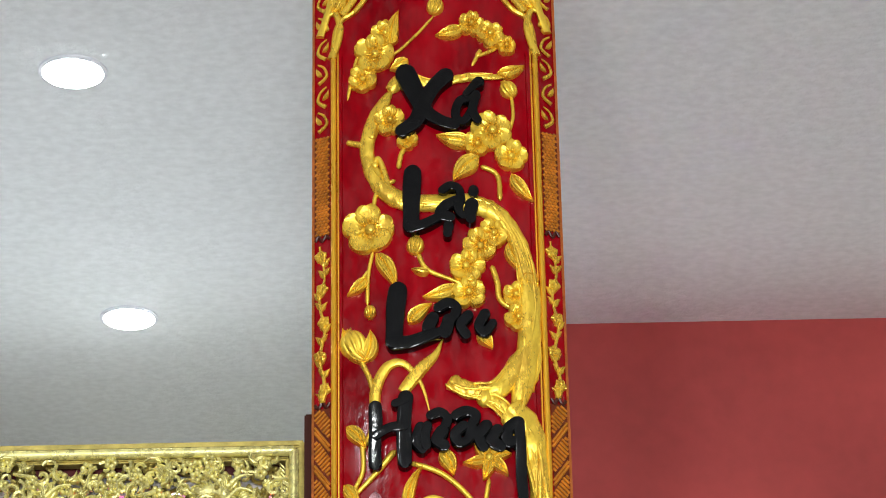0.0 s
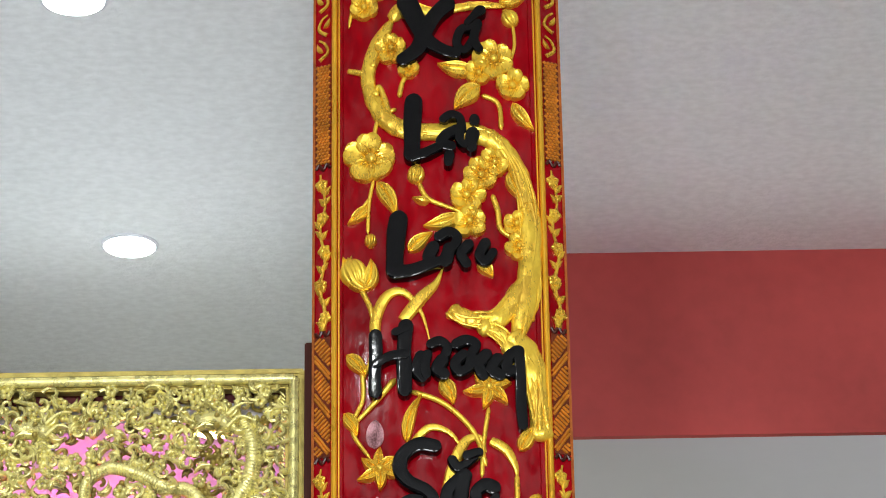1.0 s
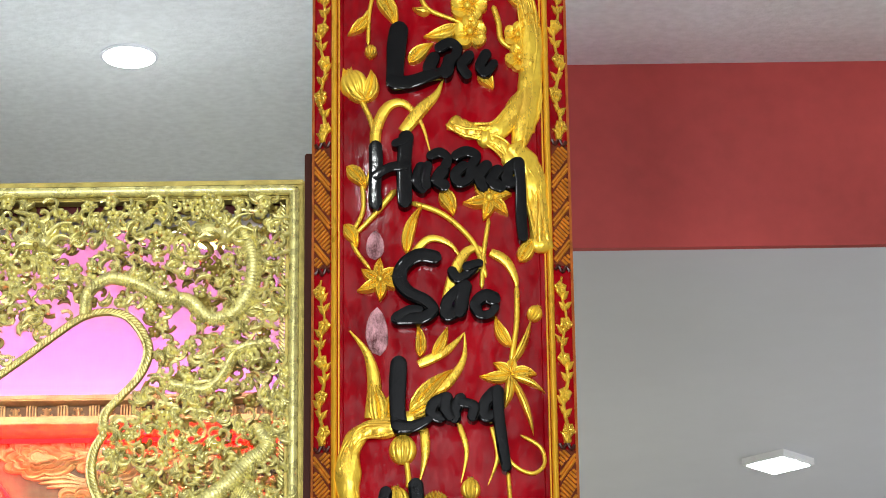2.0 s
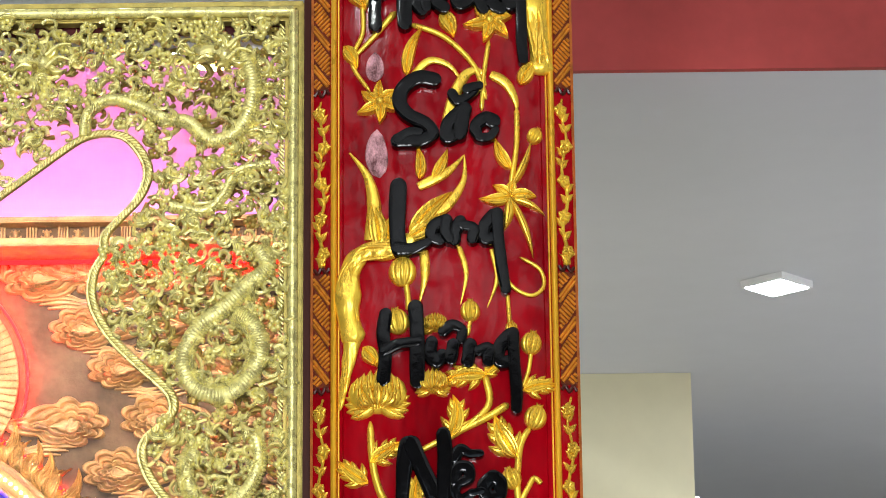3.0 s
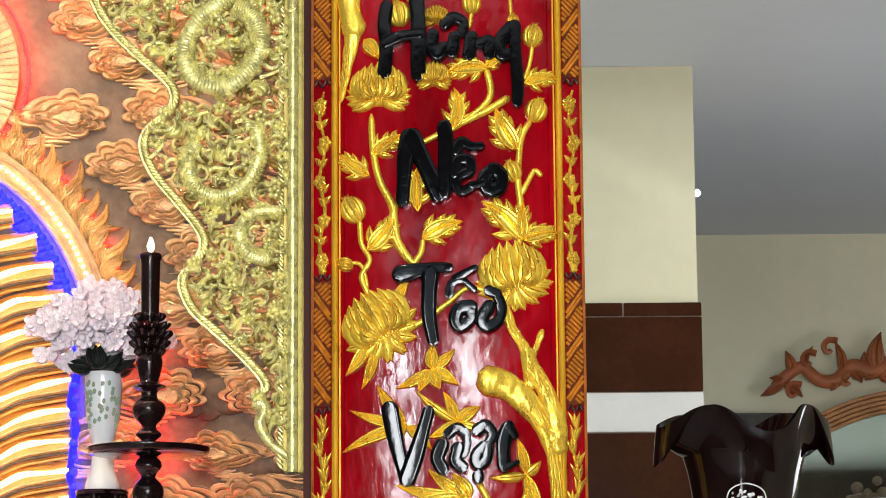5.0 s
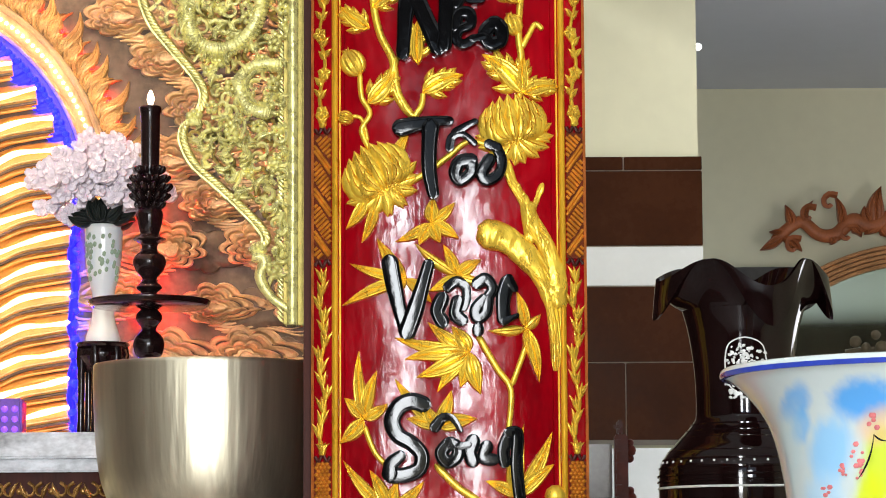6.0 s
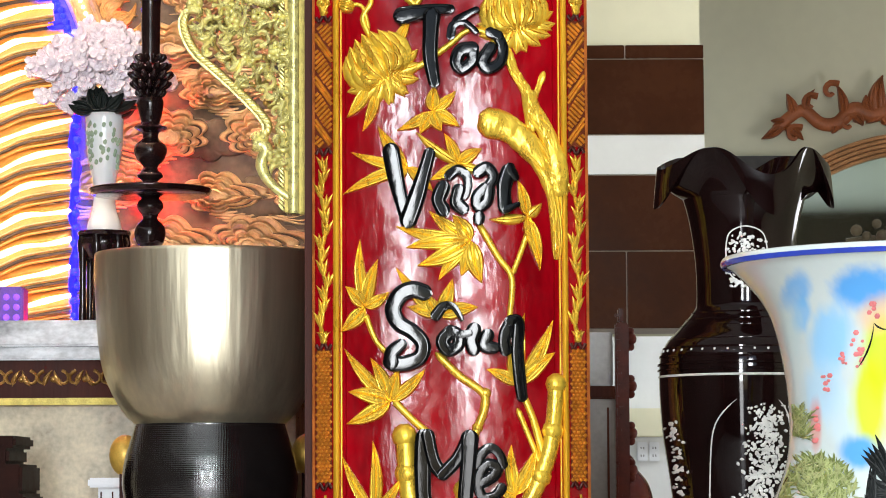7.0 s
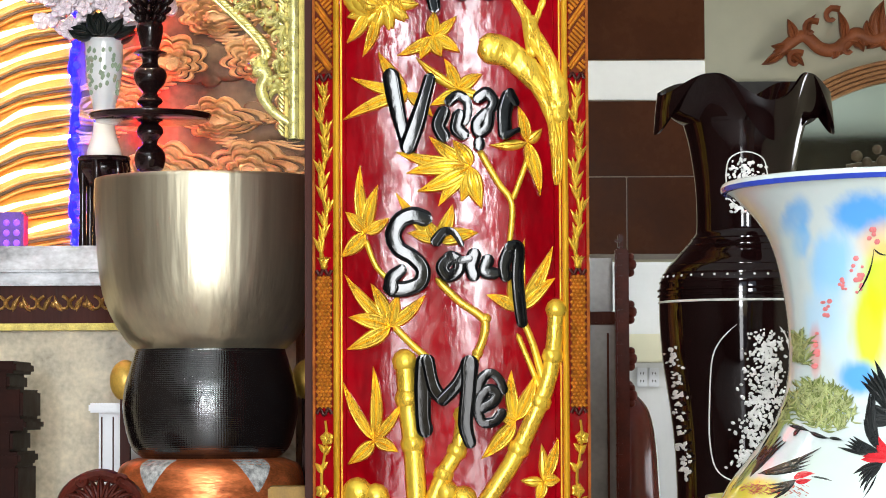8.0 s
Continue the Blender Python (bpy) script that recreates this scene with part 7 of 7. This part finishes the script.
for material, count in ((PINE, 420), (LIGHT_PINE, 260)):
    bm = bmesh.new()
    for k in range(count):
        if k % 8 == 7:
            cx, cy = 1410 + rngv.uniform(-10, 12), 622 + rngv.uniform(-26, 24)
        elif k % 8 == 6:
            cx, cy = 1384 + rngv.uniform(-14, 14), 728 + rngv.uniform(-22, 24)
        else:
            a, q = rngv.uniform(0, 6.283), math.sqrt(rngv.random())
            cx, cy = 1452 + 52 * q * math.cos(a), 722 + 40 * q * math.sin(a) + 0.25 * 52 * q * math.cos(a)
        u, v = ppt(cx, cy)
        a = rngv.gauss(1.4, 0.75)
        leaf(u, v, u + 0.011 * math.cos(a), v + 0.011 * math.sin(a), 0.0011, rngv.choice((-0.2, 0.2)), 0.001 if material is PINE else 0.0014, 1, 3, bm)
    tagged(enamel("pine_foliage", bm, material, "olive painted pine needles"), kind="stuff")
brush("pine_branch", INK, "dark gnarled branch", (1392, 752, 1428, 762, 4, 0.1), (1428, 762, 1462, 774, 4, -0.15), (1462, 774, 1486, 778, 3, 0.1), (1400, 770, 1416, 752, 3, 0.1))
BLOSSOM = mat("pink_red_enamel", (0.75, 0.22, 0.22), 0.3)
bm = bmesh.new()
for k in range(46):
    cx, y0, y1 = rngv.choice(((1440, 590, 650), (1506, 450, 500), (1518, 470, 520), (1488, 490, 520), (1545, 405, 430), (1460, 530, 560)))
    u, v = ppt(cx + rngv.gauss(0, 4), rngv.uniform(y0, y1))
    dome(u, v, rngv.uniform(0.0014, 0.003), 0.0008, bm, 0, 2, 6)
tagged(enamel("red_blossom", bm, BLOSSOM, "scattered small red blossoms"), kind="stuff")
brush("rock_line", INK, "dark rock outline", (1284, 872, 1340, 800, 3, 0.05), (1340, 800, 1398, 700, 3, 0.05), (1515, 520, 1545, 440, 1.6, -0.15), (1545, 440, 1572, 452, 1.6, -0.3))
brush("rock_line", PINE, "olive rock outline", (1296, 862, 1350, 800, 5, 0.05), (1350, 800, 1392, 735, 5, 0.05))

# ---- side room things ----
MY = 11.93
UM = MY / 5000
mx, mz = 1.983, 2.013
mirror = thing("arched_mirror", "large arched mirror in a carved brown wooden frame", "mirror")
FRAME_WOOD = mat("orange_brown_wood", (0.50, 0.24, 0.10), 0.35, var=0.3, scale=10, stretch=(1, 1, 1))
MIRROR = bpy.data.materials.new("mirror_glass")
MIRROR.use_nodes = True
mb = MIRROR.node_tree.nodes["Principled BSDF"]
mb.inputs["Base Color"].default_value, mb.inputs["Metallic"].default_value, mb.inputs["Roughness"].default_value = (0.48, 0.57, 0.50, 1), 1.0, 0.03
bm = dome(mx, mz, 372 * UM, 0.002, None, 0, 2, 72)
part("glass", at_depth(bm, MY), MIRROR, mirror, "silvered glass")
for r, w in ((368, 4), (376, 4), (384, 4), (392, 4), (400, 4)):
    pts = [(mx + r * UM * math.cos(radians(a)), mz + r * UM * math.sin(radians(a))) for a in range(-10, 191, 8)]
    part("arch_moulding", at_depth(sweep(pts, w * UM, None, 1.3, 0.01, 8, 2), MY), FRAME_WOOD, mirror)
RED_BROWN = mat("red_brown_carved_wood", (0.34, 0.10, 0.035), 0.4, var=0.3, scale=12)
mcrest = part("crest", at_depth(sweep([(1.360, 2.984), (1.416, 3.037), (1.477, 3.066), (1.548, 3.012), (1.620, 3.012), (1.693, 3.072), (1.777, 3.047), (1.886, 3.107)], 0.024, 0.034, 0.8, 0.01, 10, 6), MY), RED_BROWN, mirror, "carved scroll crest")


for q in ((1.392, 3.008, 1.295, 2.946, 0.022, 0.1), (1.392, 3.001, 1.475, 2.940, 0.022, 0.15), (1.404, 3.025, 1.337, 3.025, 0.016, 0.1), (1.440, 3.037, 1.406, 3.139, 0.024, -0.1),
          (1.488, 3.037, 1.527, 3.158, 0.018, 0.3), (1.608, 3.012, 1.595, 2.968, 0.022, 0.2), (1.645, 3.036, 1.618, 3.176, 0.022, -0.2), (1.681, 3.048, 1.728, 2.999, 0.024, 0.3),
          (1.777, 3.047, 1.742, 3.132, 0.03, 0.2), (1.801, 3.035, 1.816, 3.217, 0.04, 0.2), (1.813, 3.059, 1.860, 2.986, 0.04, 0.2), (1.790, 3.083, 1.740, 3.011, 0.03, 0.2)):
    part("leaf", at_depth(leaf(*q, 0.035), MY), RED_BROWN, mcrest)
for x, y in ((1440, 262), (1478, 240), (1508, 298), (1412, 318)):
    u, v = mx + (x - 1640) * UM, mz - (y - 715) * UM
    bm = bmesh.new()
    curl(bm, u, v, 0.045, 0.8, 1, 0.015, 0.02)
    part("curl", at_depth(bm, MY), RED_BROWN, mcrest)
setting("wainscot", box(0.9, 4.2, 11.94, 12.0, 0, 2.876), mat("dark_grey_brown_panel", (0.05, 0.045, 0.04), 0.45, var=0.2), "dark grey brown panelling along the far wall", "wainscot")
finial = thing("knobbed_branch", "bare dark branch with round knobs before the mirror", "branch ornament")
KN = mat("olive_brown_bark", (0.09, 0.07, 0.04), 0.6, var=0.3, scale=40, bump=0.3)
fx, fz0 = 0.870, 2.008
part("rod", at_depth(sweep([(fx - 0.04, fz0), (fx + 0.02, fz0 + 0.006), (fx + 0.12, fz0 - 0.004)], 0.006, None, 1, 0, 8, 4), 6.0), KN, finial)
part("stalk", box(fx + 0.05, fx + 0.07, 5.99, 6.01, 0, fz0), KN, finial)
for x, y, r in ((1514, 490, 11), (1550, 478, 9), (1532, 500, 9), (1560, 500, 12)):
    u, v = fx + (x - 1530) * 0.0012, fz0 - (y - 508) * 0.0012
    bm = bmesh.new()
    bmesh.ops.create_icosphere(bm, subdivisions=2, radius=r * 0.0012, matrix=Matrix.Translation((u, 5.99, v)))
    part("knob", bm, KN, finial)

# white back wall under the tiled block, with sockets
setting("wall_kitchen", box(0.02, 1.02, 10.4, 10.5, 0, 2.6), TILE_WHITE, "white tiled wall seen below the tiled block", "wall")
ledge = thing("wall_ledge", "cream ledge along the white wall", "ledge")
part("shelf", box(0.3, 1.6, 10.34, 10.4, 1.662, 1.766, 0.004), CREAM, ledge)
for x in (1136, 1157):
    u, v = 0.678, 1.608
    u += (x - 1136) * 0.00208
    so = thing("wall_socket", "white plastic double wall socket", "socket", "wall sockets")
    part("plate", box(u - 0.019, u + 0.019, 10.385, 10.4, v - 0.035, v + 0.035, 0.003), WHITE_P, so)
    for s in (-1, 1):
        for t in (-0.005, 0.005):
            part("slot", box(u + t - 0.0015, u + t + 0.0015, 10.383, 10.386, v + s * 0.014 - 0.004, v + s * 0.014 + 0.004), INK, so)
# Added daylight lamp for the far ceiling; the right wall has no window.
area_lamp("side_room_fill_light", look((4.1, 7.5, 1.6), (1.2, 7.4, 3.6)), 2.2, 1.6, 55, (0.93, 0.94, 1.0))
# Added area lamp, hidden behind the tiled block, that brightens the white wall.
area_lamp("back_wall_fill_light", look((0.9, 9.75, 2.5), (0.85, 10.4, 1.7)), 0.4, 0.1, 3, (0.9, 0.96, 1.0))
cab2 = thing("grey_cabinet", "tall grey brown glazed cabinet with dark edges", "cabinet")
GREY_GLOSS = mat("grey_brown_gloss", (0.16, 0.14, 0.14), 0.15, var=0.2, scale=8)
CYY, xs = 7.4, 0.421
part("upper", box(0.28, xs - 0.012, CYY + 0.02, CYY + 0.4, 1.749, 1.891, 0.003), GREY_GLOSS, cab2)
part("ledge", box(0.28, xs + 0.002, CYY - 0.01, CYY + 0.42, 1.715, 1.749, 0.004), DARK_WOOD, cab2)
part("lower", box(0.28, xs, CYY, CYY + 0.4, 0, 1.715, 0.003), GREY_GLOSS, cab2)
part("door_edge", box(xs - 0.03, xs - 0.024, CYY - 0.004, CYY, 0.2, 1.693), DARK_WOOD, cab2)
cpost = thing("carved_post", "dark carved wooden post with knobs beside the cabinet", "post")
QX, QU = 0.424, 7.2 / 5000
qz = lambda px: 1.673 + (600 - px) * QU
part("shaft", box(QX - 14 * QU, QX + 10 * QU, 7.2, 7.24, 0, qz(440), 0.004), ROSEWOOD, cpost)
part("finial", box(QX - 9 * QU, QX + 1 * QU, 7.2, 7.23, qz(440), qz(414), 0.004), ROSEWOOD, cpost)
for k in range(24):
    part("notch", box(QX - 15 * QU, QX - 2 * QU, 7.192, 7.2, qz(424 + 20 * k + 6), qz(424 + 20 * k), 0.002), ROSEWOOD, cpost)
for y in (468, 552, 635, 700):
    bm = bmesh.new()
    for dy, r in ((0, 12), (14, 8), (-13, 8)):
        bmesh.ops.create_icosphere(bm, subdivisions=2, radius=r * QU, matrix=Matrix.Translation((QX + 13 * QU, 7.22, qz(y + dy))))
    part("knob", bm, ROSEWOOD, cpost)
jar = thing("red_lacquer_jar", "rounded red brown lacquer jar beside the post", "jar")
RED_JAR = mat("red_brown_lacquer", (0.075, 0.010, 0.006), 0.14, var=0.2, scale=10, spec=0.35)
JX, JU, JY = 0.484, 8.05 / 5000, 8.05
jz = lambda px: 1.372 + (800 - px) * JU
part("body", lathe(smooth_profile([(60 * JU, 0.0), (62 * JU, 0.6), (60 * JU, jz(950)), (54 * JU, jz(860)), (50 * JU, jz(790)), (38 * JU, jz(730)), (18 * JU, jz(702)), (10 * JU, jz(698))]), 40, JX, JY), RED_JAR, jar)
part("lid_knob", lathe(smooth_profile([(12 * JU, jz(700)), (14 * JU, jz(694)), (7 * JU, jz(688)), (10 * JU, jz(680)), (4 * JU, jz(674))], 4), 20, JX, JY), RED_JAR, jar)

# square ceiling lamp and small spot
sq = thing("square_ceiling_lamp", "square white surface ceiling lamp, switched on", "ceiling lamp")
m = Matrix.Translation((0.935, 7.80, Z_FAR)) @ Matrix.Rotation(radians(47), 4, "Z")
for name, h, z0, z1, mt in (("housing", 0.074, -0.02, 0.003, WHITE_P), ("diffuser", 0.064, -0.0225, -0.0205, glow("panel_glow", (0.95, 0.98, 1.0), 9))):
    bm = box(-h, h, -h, h, z0, z1, 0.001)
    bm.transform(m)
    part(name, bm, mt, sq)
area_lamp("square_lamp_light", pose(0.935, 7.80, Z_FAR - 0.04), 0.15, 0.15, 9, (0.95, 0.98, 1.0))
spot = thing("small_wall_spot", "small white spot lamp under the far ceiling", "lamp")
bm = bmesh.new()
bmesh.ops.create_uvsphere(bm, u_segments=16, v_segments=10, radius=0.013, matrix=Matrix.Translation((0.826, 9.4, 3.334)))
part("head", bm, glow("spot_glow", (1, 1, 1), 1.5), spot)
part("arm", box(0.6, 0.826, 9.4, 9.41, 3.334 - 0.004, 3.334 + 0.004), WHITE_P, spot)
